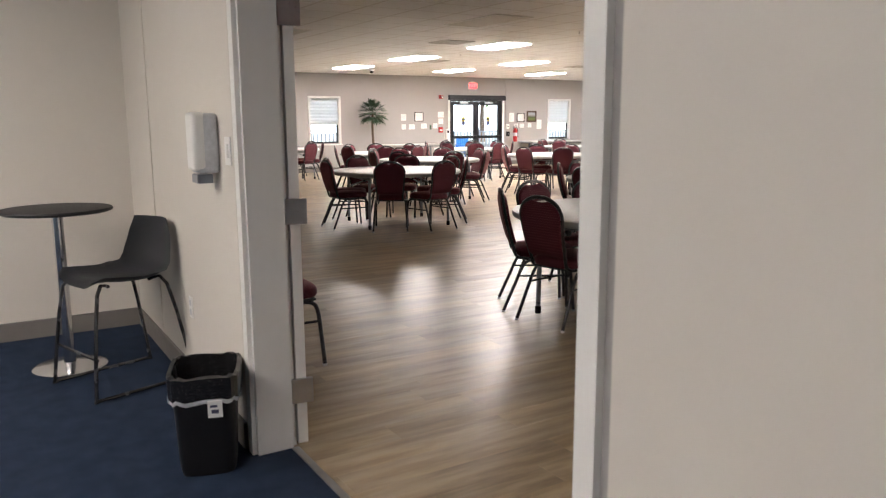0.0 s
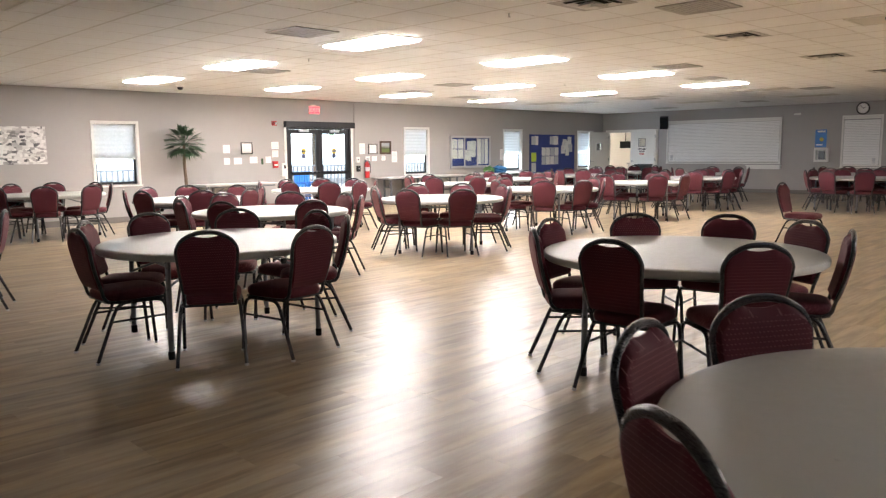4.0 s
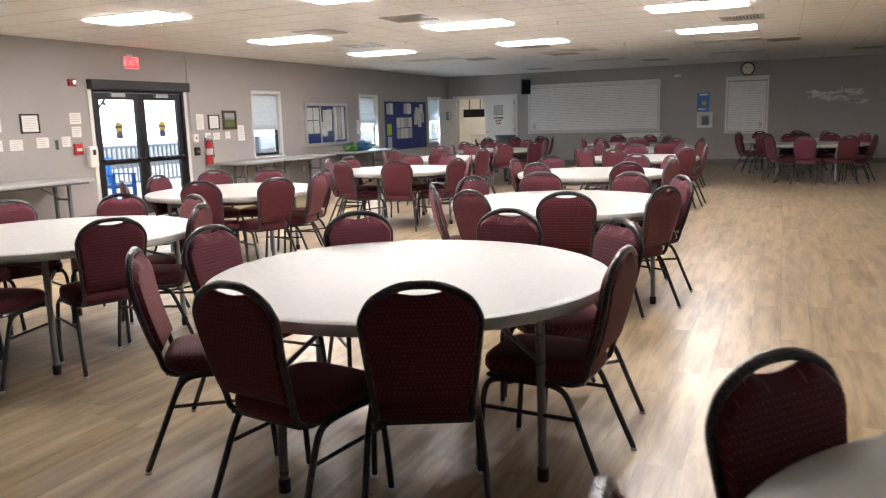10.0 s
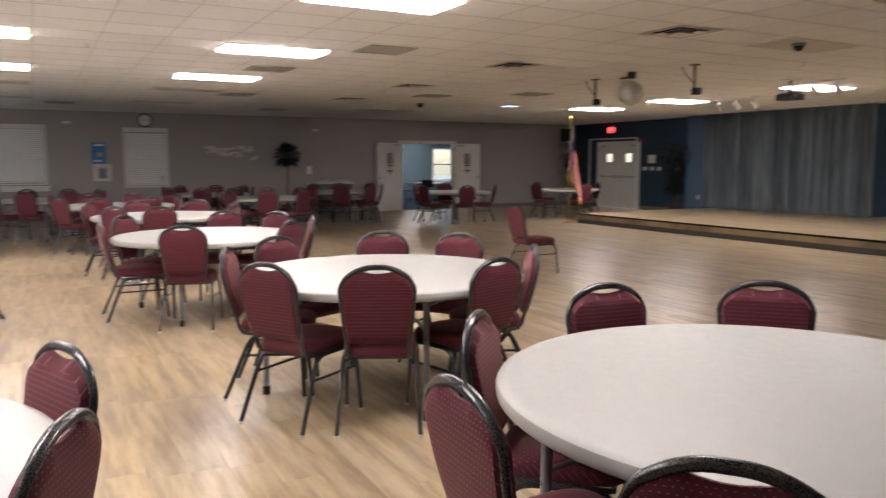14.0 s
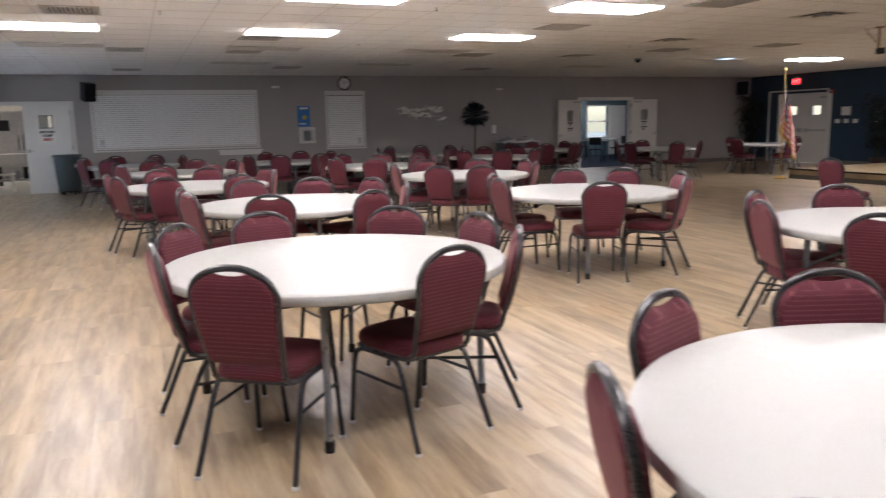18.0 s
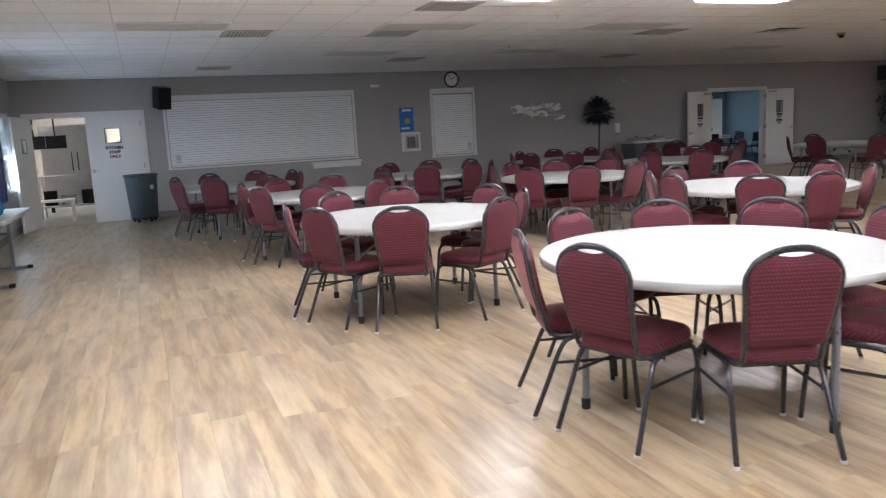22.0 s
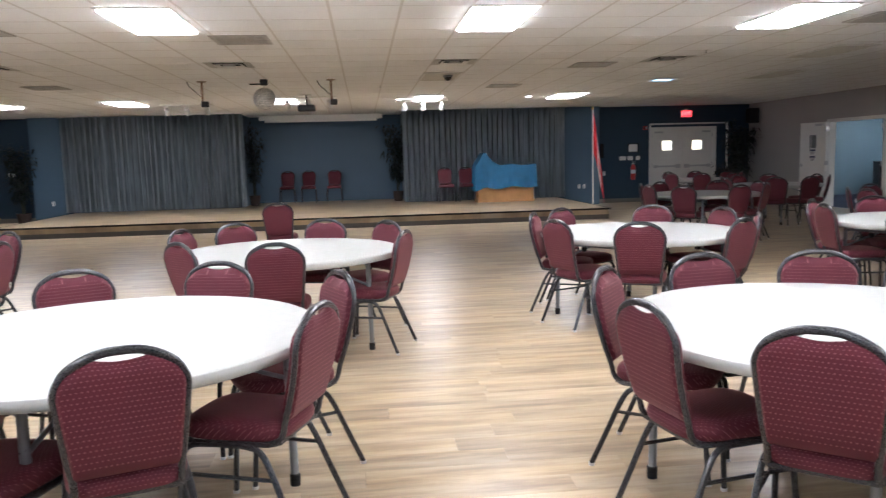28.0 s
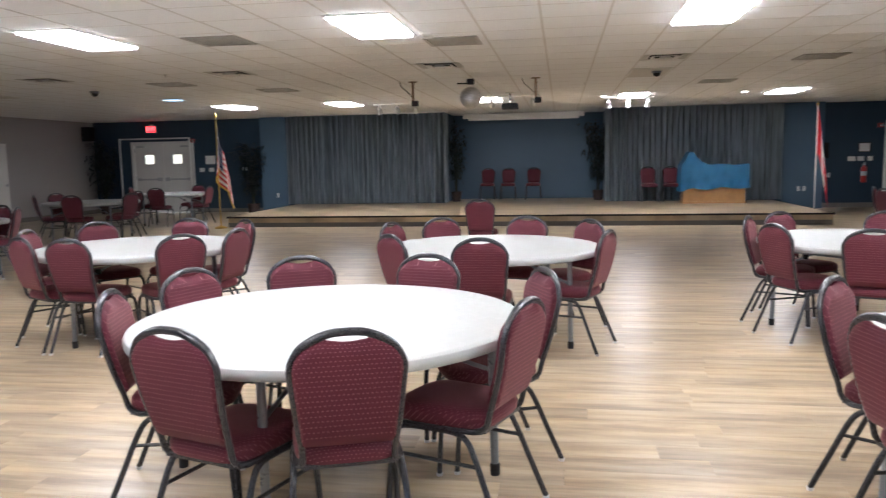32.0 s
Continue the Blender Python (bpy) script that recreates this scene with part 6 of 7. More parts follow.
def leafy_plant(x, y, base, h, spread, label, leafm, seed, stems=9, pot=0.16, leaves=420, size=0.11, flowers=0, name="leafy_plant"):
    t = thing(name, label, "plant", "", pose(x, y, base))
    r = random.Random(seed)
    part("pot", lathe([(0, 0), (pot * 0.78, 0), (pot, 0.26), (pot * 1.06, 0.28), (pot * 0.96, 0.28), (pot * 0.9, 0.23), (0, 0.23)], 20), TERRACOTTA, t, smooth=True)
    bm, bl = bmesh.new(), bmesh.new()
    for k in range(stems):
        a = k * 2.4 + r.uniform(-0.4, 0.4)
        rr = spread * r.uniform(0.25, 1.0)
        hh = h * r.uniform(0.72, 1.0)
        path = curve([(0.03 * math.cos(a), 0.03 * math.sin(a), 0.22), (rr * 0.25 * math.cos(a), rr * 0.25 * math.sin(a), hh * 0.5), (rr * math.cos(a), rr * math.sin(a), hh)], 5)
        tube(path, [0.012 - 0.0008 * i for i in range(len(path))], 5, bm=bm)
        for q in range(leaves // stems):
            i = r.randint(4, len(path) - 1)
            p = path[i] + Vector((r.gauss(0, 0.09), r.gauss(0, 0.09), r.gauss(0, 0.07)))
            blade_leaf(bl, p, (r.gauss(0, 1), r.gauss(0, 1), r.gauss(0.0, 0.5)), size * r.uniform(0.7, 1.25), size * 0.28, 0.5, n=3)
    part("stems", bm, STEM, t, smooth=True)
    part("foliage", bl, leafm, t, smooth=True)
    for k in range(flowers):
        a = r.uniform(0, math.tau)
        fm = bmesh.new()
        c = Vector((spread * 0.7 * math.cos(a), spread * 0.7 * math.sin(a), h * r.uniform(0.5, 0.62)))
        for q in range(7):
            b = q * math.tau / 7
            blade_leaf(fm, c, (math.cos(b), math.sin(b), 0.5), 0.085, 0.045, 0.3, n=3)
        part("flower", fm, RED, t, "red flower")
    return t


leafy_plant(0.66, 1.95, 0, 2.25, 0.52, "tall dark green leafy plant with a red flower in the corner", LEAF_DARK, 31, 14, 0.18, 1100, 0.17, 2)
leafy_plant(1.05, 2.3, 0, 1.15, 0.34, "low dark green bushy plant in the corner", LEAF_DARK, 32, 11, 0.16, 620, 0.16)
leafy_plant(24.78, 1.68, 0, 2.2, 0.42, "tall dark green leafy plant in the corner", LEAF_DARK, 33, 12, 0.18, 900, 0.16)
leafy_plant(20.1, 1.75, 0, 2.1, 0.42, "tall dark leafy plant beside the stage wall", LEAF_DARK, 34, 10, 0.18, 560, 0.16)
leafy_plant(10.28, 0.85, ST, 2.2, 0.36, "tall dark bamboo-like plant in a pot beside the curtain", LEAF_DARK, 35, 10, 0.15, 850, 0.15)
leafy_plant(14.28, 0.95, ST, 2.2, 0.30, "tall dark bamboo-like plant in a pot beside the curtain", LEAF_DARK, 36, 9, 0.15, 640, 0.14)


# ---- east wall ----
def shutter(y0, y1, z0, z1, label, sign_y, seed):
    w, h = y1 - y0, z1 - z0
    s = thing("serving_shutter", label, "shutter", "serving hatches", on("e", (y0 + y1) / 2, z0))
    part("frame", boxes((-w / 2 - 0.05, -0.03, -0.02, -w / 2, -0.001, h + 0.05), (w / 2, -0.03, -0.02, w / 2 + 0.05, -0.001, h + 0.05), (-w / 2, -0.03, h, w / 2, -0.001, h + 0.05)), WHITE, s)
    part("head_box", box(-w / 2 + 0.01, -0.028, h - 0.06, w / 2 - 0.01, -0.004, h - 0.003, 0.004), WHITE, s)
    part("bottom_rail", box(-w / 2 + 0.01, -0.026, 0.0, w / 2 - 0.01, -0.006, 0.04, 0.004), WHITE, s)
    n = int((h - 0.11) / 0.048)
    tilt = random.Random(seed)
    sh = bmesh.new()
    bm_box(sh, -w / 2 + 0.015, -0.0005, -0.0215, w / 2 - 0.015, 0.0015, 0.0215)
    me = mesh_of("slat", sh, SLAT)
    for k in range(n):
        ob = new("slat", me)
        ob.parent = s
        ob.matrix_basis = pose(0, -0.018, 0.068 + 0.048 * k, -13 + tilt.uniform(-1.5, 1.5), 0, 0)
    part("backing", box(-w / 2, -0.003, 0, w / 2, -0.001, h), SLAT_BACK, s)
    part("sill", box(-w / 2 - 0.06, -0.06, -0.05, w / 2 + 0.06, -0.001, -0.02, 0.004), WHITE, s)
    sg = part("sign", box(sign_y - 0.07, -0.036, 0.06, sign_y + 0.07, -0.032, 0.26), PAPER, s, "small printed sign")
    part("print", boxes((sign_y - 0.045, -0.0374, 0.13, sign_y + 0.045, -0.0362, 0.24), (sign_y - 0.05, -0.0374, 0.08, sign_y + 0.05, -0.0362, 0.11)), PAPER_GREY, sg)


SLAT_BACK = plain("shutter_backing_grey", (0.36, 0.36, 0.355), 0.6, var=0.05)
SLAT = plain("white_slat", (0.84, 0.84, 0.83), 0.4, var=0.03, scale=3)
shutter(17.52, 21.33, 0.97, 2.33, "wide white slatted serving shutter, closed", -1.75, 1)
shutter(14.68, 15.67, 0.87, 2.30, "narrow white slatted serving shutter, closed", 0.36, 2)
lp = thing("serving_ledge", "short white ledge under the serving shutter", "ledge", "", on("e", 17.97, 0.86))
part("board", box(-0.55, -0.14, 0.0, 0.55, -0.001, 0.03, 0.004), WHITE, lp)
part("apron", box(-0.52, -0.12, -0.10, 0.52, -0.002, 0.0, 0.003), WHITE, lp)
ck = thing("wall_clock", "round white wall clock with black rim", "clock", "", on("e", 15.18, 2.54))
part("rim", tube([(0.165 * math.cos(k * math.tau / 40), -0.025, 0.165 * math.sin(k * math.tau / 40)) for k in range(40)], 0.017, 8, True), BLACK, ck, smooth=True)
dial = tube([(0, -0.001, 0), (0, -0.02, 0)], 0.16, 40)
fc = part("dial", dial, PAPER, ck)
part("hour_marks", boxes(*[(0.13 * math.sin(k * math.tau / 12) - 0.006, -0.0225, 0.13 * math.cos(k * math.tau / 12) - 0.012, 0.13 * math.sin(k * math.tau / 12) + 0.006, -0.0205, 0.13 * math.cos(k * math.tau / 12) + 0.012) for k in range(12)]), INK, fc)
part("hour_hand", boxes((-0.005, -0.0245, -0.01, 0.005, -0.023, 0.085)), INK, fc).rotation_euler = (0, radians(62), 0)
part("minute_hand", boxes((-0.0035, -0.0265, -0.015, 0.0035, -0.025, 0.125)), INK, fc).rotation_euler = (0, radians(-40), 0)
ps = thing("wall_poster", "blue printed poster with a yellow emblem", "poster", "", on("e", 16.30, 1.695))
part("sheet", box(-0.165, -0.004, -0.265, 0.165, -0.001, 0.265), POSTER_BLUE, ps)
part("emblem", tube([(0.02, -0.0045, -0.03), (0.02, -0.0065, -0.03)], 0.06, 20), YELLOW, ps)
part("heading", boxes((-0.10, -0.0052, 0.18, 0.12, -0.0042, 0.23), (-0.13, -0.0052, -0.21, 0.06, -0.0042, -0.17)), PAPER, ps)
fx = thing("defibrillator_cabinet", "white wall cabinet with a square window", "cabinet", "", on("e", 16.24, 1.205))
part("body", boxes((-0.20, -0.13, -0.21, -0.15, -0.001, 0.21), (0.15, -0.13, -0.21, 0.20, -0.001, 0.21), (-0.15, -0.13, -0.21, 0.15, -0.001, -0.15), (-0.15, -0.13, 0.15, 0.15, -0.001, 0.21), (-0.15, -0.02, -0.15, 0.15, -0.001, 0.15)), WHITE, fx)
part("unit", box(-0.08, -0.10, -0.14, 0.09, -0.03, 0.11, 0.012), GREY_METAL, fx, "grey boxed unit inside")
part("pane", box(-0.15, -0.122, -0.15, 0.15, -0.118, 0.15), GLASS, fx).visible_shadow = False
fs = thing("fish_sculpture", "wall sculpture of a school of silver metal fish", "wall sculpture", "", on("e", 12.95, 1.74))
part("rods", boxes((-0.55, -0.012, 0.10, 0.5, -0.004, 0.108), (-0.45, -0.012, -0.10, 0.55, -0.004, -0.092), (-0.2, -0.012, -0.2, -0.192, -0.004, 0.2), (0.22, -0.012, -0.2, 0.228, -0.004, 0.2)), SILVER, fs)
rf = random.Random(6)
for k in range(17):
    fx_, fz = -0.62 + 1.24 * ((k * 0.618) % 1.0), rf.uniform(-0.21, 0.21)
    L, a, dep = rf.uniform(0.24, 0.34), radians(rf.uniform(-22, 28)), -0.045 - 0.010 * (k % 4)
    bm = bmesh.new()
    out = [(-0.5, 0.02), (-0.30, 0.0), (0.0, 0.16), (0.25, 0.14), (0.5, 0.0), (0.25, -0.12), (0.0, -0.14), (-0.30, -0.02), (-0.52, -0.16), (-0.46, 0.0), (-0.52, 0.17)]
    vs = []
    for yy in (0, -0.006):
        vs.append([bm.verts.new((fx_ + L * (px * math.cos(a) - pz * math.sin(a)), dep + yy, fz + L * (px * math.sin(a) + pz * math.cos(a)))) for px, pz in out[1:8]])
    bm.faces.new(vs[0])
    bm.faces.new(vs[1][::-1])
    for i in range(7):
        bm.faces.new((vs[0][i], vs[0][(i + 1) % 7], vs[1][(i + 1) % 7], vs[1][i]))
    tl = [bm.verts.new((fx_ + L * (px * math.cos(a) - pz * math.sin(a)), dep - 0.003, fz + L * (px * math.sin(a) + pz * math.cos(a)))) for px, pz in ((-0.28, 0.0), (-0.52, 0.17), (-0.44, 0.0), (-0.52, -0.16))]
    bm.faces.new(tl)
    part("fish", bm, SILVER, fs)
sd = thing("hand_dispenser", "white hand sanitizer dispenser on the wall", "dispenser", "dispensers", on("e", 10.80, 1.24))
part("body", box(-0.06, -0.10, -0.12, 0.06, -0.002, 0.12, 0.02, 3), WHITE, sd, smooth=True)
part("nozzle", box(-0.03, -0.09, -0.15, 0.03, -0.04, -0.12, 0.006), GREY_METAL, sd)


def speaker(m, label="black loudspeaker on a wall bracket"):
    s = thing("wall_speaker", label, "loudspeaker", "loudspeakers", m)
    part("cabinet", box(-0.135, -0.32, -0.21, 0.135, -0.06, 0.21, 0.02, 3), BLACK, s, smooth=True)
    part("grille", box(-0.12, -0.328, -0.195, 0.12, -0.3205, 0.195, 0.003), RUBBER_DARK, s)
    part("bracket", tube([(0, 0.085, 0), (0, -0.03, 0), (0, -0.07, 0)], 0.022, 10), BLACK_METAL, s)


speaker(on("e", 21.45, 2.37) @ pose(0, -0.09, 0, 12, 0, 24))
speaker(on("e", 1.75, 2.38))
speaker(on("w", 1.75, 2.38))
for wl, a, z in (("e", 17.0, 2.45), ("e", 10.6, 2.38)):
    em = thing("emergency_light", "small white emergency light unit high on the wall", "emergency light", "emergency lights", on(wl, a, z))
    part("body", box(-0.09, -0.05, -0.03, 0.09, -0.001, 0.03, 0.008), WHITE, em)
    for s in (-1, 1):
        part("lamp_head", lathe([(0, -0.03), (0.03, -0.03), (0.035, 0.0), (0.02, 0.02), (0, 0.02)], 12, centre=(s * 0.06, -0.075)), WHITE, em)


def trash_can(x, y):
    b = thing("trash_can", "large grey-green plastic trash can on a dolly", "trash can", "", pose(x, y, 0))
    part("body", lathe([(0, 0.09), (0.235, 0.09), (0.245, 0.11), (0.295, 0.86), (0.315, 0.87), (0.32, 0.90), (0.30, 0.905), (0.285, 0.86), (0.23, 0.12), (0, 0.12)], 36), BIN_GREEN, b, smooth=True)
    for s in (-1, 1):
        part("handle", tube(curve([(s * 0.30, -0.08, 0.83), (s * 0.36, -0.05, 0.82), (s * 0.36, 0.05, 0.82), (s * 0.30, 0.08, 0.83)], 4), 0.014, 7), BIN_GREEN, b, smooth=True)
    dl = part("dolly", lathe([(0, 0.06), (0.24, 0.06), (0.25, 0.09), (0.0, 0.09)], 28), BLACK, b)
    for k in range(5):
        a = k * math.tau / 5
        part("caster", tube([(0.19 * math.cos(a) - 0.012, 0.19 * math.sin(a), 0.03), (0.19 * math.cos(a) + 0.012, 0.19 * math.sin(a), 0.03)], 0.03, 12), RUBBER_DARK, dl)
    part("mark", box(-0.05, -0.292, 0.62, 0.03, -0.284, 0.70), PAPER_GREY, b, "worn white marking").rotation_euler = (0, 0, radians(-50))


trash_can(24.73, 21.92)
ct = thing("buffet_cart", "stainless steel buffet cart with covered top", "cart", "", pose(24.75, 10.35, 0, 0, 0, -90))
part("body", box(-0.52, -0.28, 0.14, 0.52, 0.28, 0.86, 0.01), CART_GREY, ct, "dull grey metal cabinet")
for s in (-1, 1):
    dd = part("door", box(s * 0.26 - 0.25, -0.292, 0.18, s * 0.26 + 0.25, -0.281, 0.82, 0.004), CART_GREY, ct)
    part("handle", tube([(s * 0.05, -0.29, 0.55), (s * 0.05, -0.32, 0.56), (s * 0.05, -0.32, 0.68), (s * 0.05, -0.29, 0.69)], 0.007, 6), STEEL, dd)
part("worktop", box(-0.60, -0.34, 0.86, 0.60, 0.34, 0.90, 0.006), STEEL, ct)
for k in range(2):
    lid = part("lid", lathe([(0.25, 0.90), (0.25, 0.92), (0.22, 0.97), (0.12, 0.995), (0, 1.0)], 24, centre=(-0.28 + 0.56 * k, 0)), STEEL, ct, "domed steel lid", True)
    part("knob", lathe([(0, 1.0), (0.02, 1.0), (0.025, 1.03), (0, 1.035)], 10, centre=(-0.28 + 0.56 * k, 0)), BLACK, lid)
for sx in (-1, 1):
    for sy in (-1, 1):
        part("caster", tube([(sx * 0.45 - 0.02, sy * 0.24, 0.07), (sx * 0.45 + 0.02, sy * 0.24, 0.07)], 0.07, 14), BLACK, ct)


def outlet(m, label="white wall outlet plate"):
    o = thing("wall_outlet", label, "outlet", "outlets", m)
    part("plate", box(-0.037, -0.008, -0.06, 0.037, -0.001, 0.06, 0.002), WHITE, o)
    part("sockets", boxes((-0.016, -0.0095, 0.01, 0.016, -0.0082, 0.042), (-0.016, -0.0095, -0.042, 0.016, -0.0082, -0.01)), PAPER_GREY, o)


for y in (16.6, 13.0, 9.6):
    outlet(on("e", y, 0.45))
for x in (17.1, 8.1):
    outlet(on("n", x, 0.42))


# ---- south walls ----
def door_rail(x0, x1, label="thin white rail frame round the exit doors"):
    r = thing("door_rail", label, "rail", "door rails", pose(0, YS + 0.06, 0))
    part("top_bar", box(x0, -0.02, 2.20, x1, 0.02, 2.24, 0.004), WHITE, r)
    for x in (x0 + 0.02, x1 - 0.02):
        part("upright", box(x - 0.02, -0.02, 0.0, x + 0.02, 0.02, 2.20, 0.004), WHITE, r)
        part("bracket", box(x - 0.015, -0.059, 2.10, x + 0.015, -0.02, 2.13), WHITE, r)


door_rail(0.68, 3.03)
door_rail(22.22, 24.5)
framed(on("s", 3.50, 1.56), 0.30, 0.25, BLACK, PAPER, "framed white notice on the navy wall")
framed(on("s", 21.62, 1.56), 0.30, 0.25, WHITE, PAPER, "framed white notice on the navy wall")
for x, z, n in ((3.35, 1.27, 1), (3.58, 1.27, 2), (3.80, 1.27, 3), (21.3, 1.27, 2), (21.6, 1.27, 2), (21.9, 1.27, 2)):
    sp = thing("light_switch", "white multi-gang light switch plate", "switch", "light switches", on("s", x, z))
    w = 0.05 + 0.035 * n
    part("plate", box(-w / 2 - 0.02, -0.007, -0.058, w / 2 + 0.02, -0.001, 0.058, 0.002), WHITE, sp)
    for k in range(n):
        xx = (k - (n - 1) / 2) * 0.042
        part("toggle", box(xx - 0.006, -0.016, -0.012, xx + 0.006, -0.0072, 0.012, 0.002), WHITE, sp)
tvb = thing("electrical_cabinet", "dark grey wall panel box on the navy wall", "cabinet", "", on("s", 4.55, 1.50))
part("body", box(-0.17, -0.06, -0.20, 0.17, -0.001, 0.20, 0.006), RUBBER_DARK, tvb)
part("door", box(-0.155, -0.066, -0.185, 0.155, -0.0605, 0.185, 0.003), BLACK, tvb)
outlet(on("s", 4.35, 0.85))
for x in (5.05, 5.19):
    outlet(pose(x, YST + 0.001, 0.52, 0, 0, 180))
outlet(pose(19.42, YST + 0.001, 0.5, 0, 0, 180))
spd = thing("thermostat", "white thermostat box on the navy wall", "thermostat", "", on("s", 20.55, 1.28))
part("body", box(-0.075, -0.03, -0.05, 0.075, -0.001, 0.05, 0.006), WHITE, spd)
part("display", box(-0.045, -0.0315, -0.012, 0.03, -0.0302, 0.03), PAPER_GREY, spd)


# ---- flags ----
def stripes_mat():
    """Red and white stripes with a blue corner, by the cloth's own length and width."""
    m, nt, p = mat_new("striped_flag_cloth", (0.5, 0.05, 0.05), 0.75)
    uv = nt.nodes.new("ShaderNodeUVMap")
    sep = nt.nodes.new("ShaderNodeSeparateXYZ")
    nt.links.new(uv.outputs[0], sep.inputs[0])
    st = math_of(nt, "LESS_THAN", math_of(nt, "MODULO", math_of(nt, "MULTIPLY", sep.outputs[1], 6.5), 1.0), 0.5)
    col = mixc(nt, st, (0.80, 0.77, 0.72), (0.58, 0.045, 0.05))
    blue = math_of(nt, "MULTIPLY", math_of(nt, "LESS_THAN", sep.outputs[0], 0.45), math_of(nt, "GREATER_THAN", sep.outputs[1], 0.42))
    star = nt.nodes.new("ShaderNodeTexVoronoi")
    star.inputs["Scale"].default_value = 16
    star.inputs["Randomness"].default_value = 0.1
    nt.links.new(uv.outputs[0], star.inputs["Vector"])
    dots = math_of(nt, "LESS_THAN", star.outputs["Distance"], 0.3)
    corner = mixc(nt, dots, (0.015, 0.03, 0.14), (0.7, 0.68, 0.64))
    nt.links.new(mixc(nt, blue, col, corner), p.inputs["Base Color"])
    return m


def leaf_flag_mat():
    """Red, white, red bands with a red patch in the middle."""
    m, nt, p = mat_new("banded_flag_cloth", (0.5, 0.05, 0.05), 0.75)
    uv = nt.nodes.new("ShaderNodeUVMap")
    sep = nt.nodes.new("ShaderNodeSeparateXYZ")
    nt.links.new(uv.outputs[0], sep.inputs[0])
    mid = math_of(nt, "MULTIPLY", math_of(nt, "GREATER_THAN", sep.outputs[0], 0.25), math_of(nt, "LESS_THAN", sep.outputs[0], 0.66))
    du = math_of(nt, "ABSOLUTE", math_of(nt, "SUBTRACT", sep.outputs[0], 0.5))
    dv = math_of(nt, "ABSOLUTE", math_of(nt, "SUBTRACT", sep.outputs[1], 0.5))
    patch = math_of(nt, "LESS_THAN", math_of(nt, "ADD", math_of(nt, "MULTIPLY", du, 2.2), dv), 0.28)
    base = mixc(nt, mid, (0.60, 0.02, 0.035), (0.74, 0.72, 0.69))
    nt.links.new(mixc(nt, patch, base, (0.60, 0.02, 0.035)), p.inputs["Base Color"])
    return m


def flag(x, y, base, top, drop, mat, label, pole_mat, seed, rz, finial=True, fringe=True, wide=0.13, lobe=0.0):
    f = thing("flag_on_pole", label, "flag", "flags", pose(x, y, base, 0, 0, rz))
    h = top - base
    part("pole", tube([(0, 0, 0.03), (0, 0, h)], 0.0135, 10), pole_mat, f, smooth=True)
    part("base", lathe([(0, 0), (0.14, 0), (0.145, 0.015), (0.10, 0.035), (0.03, 0.06), (0, 0.06)], 24), GOLD, f, smooth=True)
    if finial:
        part("finial", lathe([(0, h), (0.02, h), (0.02, h + 0.02), (0.03, h + 0.04), (0.012, h + 0.08), (0.0, h + 0.13)], 12), GOLD, f, smooth=True)
    # cloth hanging in folds from the pole: u runs over the fly, v up the hoist
    bm = bmesh.new()
    uvl = bm.loops.layers.uv.new("UVMap")
    nu, nv = 36, 22
    r = random.Random(seed)
    ph = r.uniform(0, 6)
    grid, uvs = [], {}
    ztop = h - 0.06

    def hang(u, v):
        return ztop - 1.02 * (1 - v) * (1 - 0.35 * u) - (drop - 0.66) * u ** 0.85 - 0.02 * math.sin(u * 9 + ph)

    def spread(u, o):
        o = min(max(o, 0), 1)
        return 0.015 + wide * (u ** 0.5 * (0.45 + 0.55 * o) - lobe * math.sin(math.pi * min(u / 0.5, 1.0)) * o)

    for j in range(nv + 1):
        v = j / nv
        row = []
        for i in range(nu + 1):
            u = i / nu
            # the fly edge sags: points far along the fly hang lower
            z = hang(u, v)
            open_ = (ztop - z) / drop
            xx = spread(u, open_)
            yy = 0.055 * math.sin(u * 6 * math.pi + v * 1.2 + ph) * (0.3 + 0.9 * open_)
            vert = bm.verts.new((xx, yy, z))
            uvs[vert] = (u, v)
            row.append(vert)
        grid.append(row)
    for a, b in zip(grid, grid[1:]):
        for i in range(nu):
            fc_ = bm.faces.new((a[i], a[i + 1], b[i + 1], b[i]))
            for lp_ in fc_.loops:
                lp_[uvl].uv = uvs[lp_.vert]
    part("cloth", bm, mat, f, smooth=True)
    if fringe:
        pts = []
        for i in range(0, nu + 1, 2):
            u = i / nu
            z = hang(u, 0.0) - 0.015
            o_ = (ztop - z) / drop
            pts.append((spread(u, o_), 0.055 * math.sin(u * 6 * math.pi + ph) * (0.3 + 0.9 * o_), z))
        part("fringe", tube(pts, 0.022, 6), GOLD_CLOTH, f, "gold fringe", True)


GOLD_CLOTH = plain("gold_fringe_thread", (0.50, 0.33, 0.05), 0.7, var=0.2, scale=40)
flag(18.92, 6.42, 0.0, 2.46, 1.96, stripes_mat(), "striped red and white flag with gold fringe on a pole", GOLD, 3, 205, wide=0.29, lobe=0.9)
flag(5.58, 4.1, 0.0, 2.5, 2.24, leaf_flag_mat(), "red and white flag hanging on a white pole", WHITE, 5, 163, True, False, 0.26)


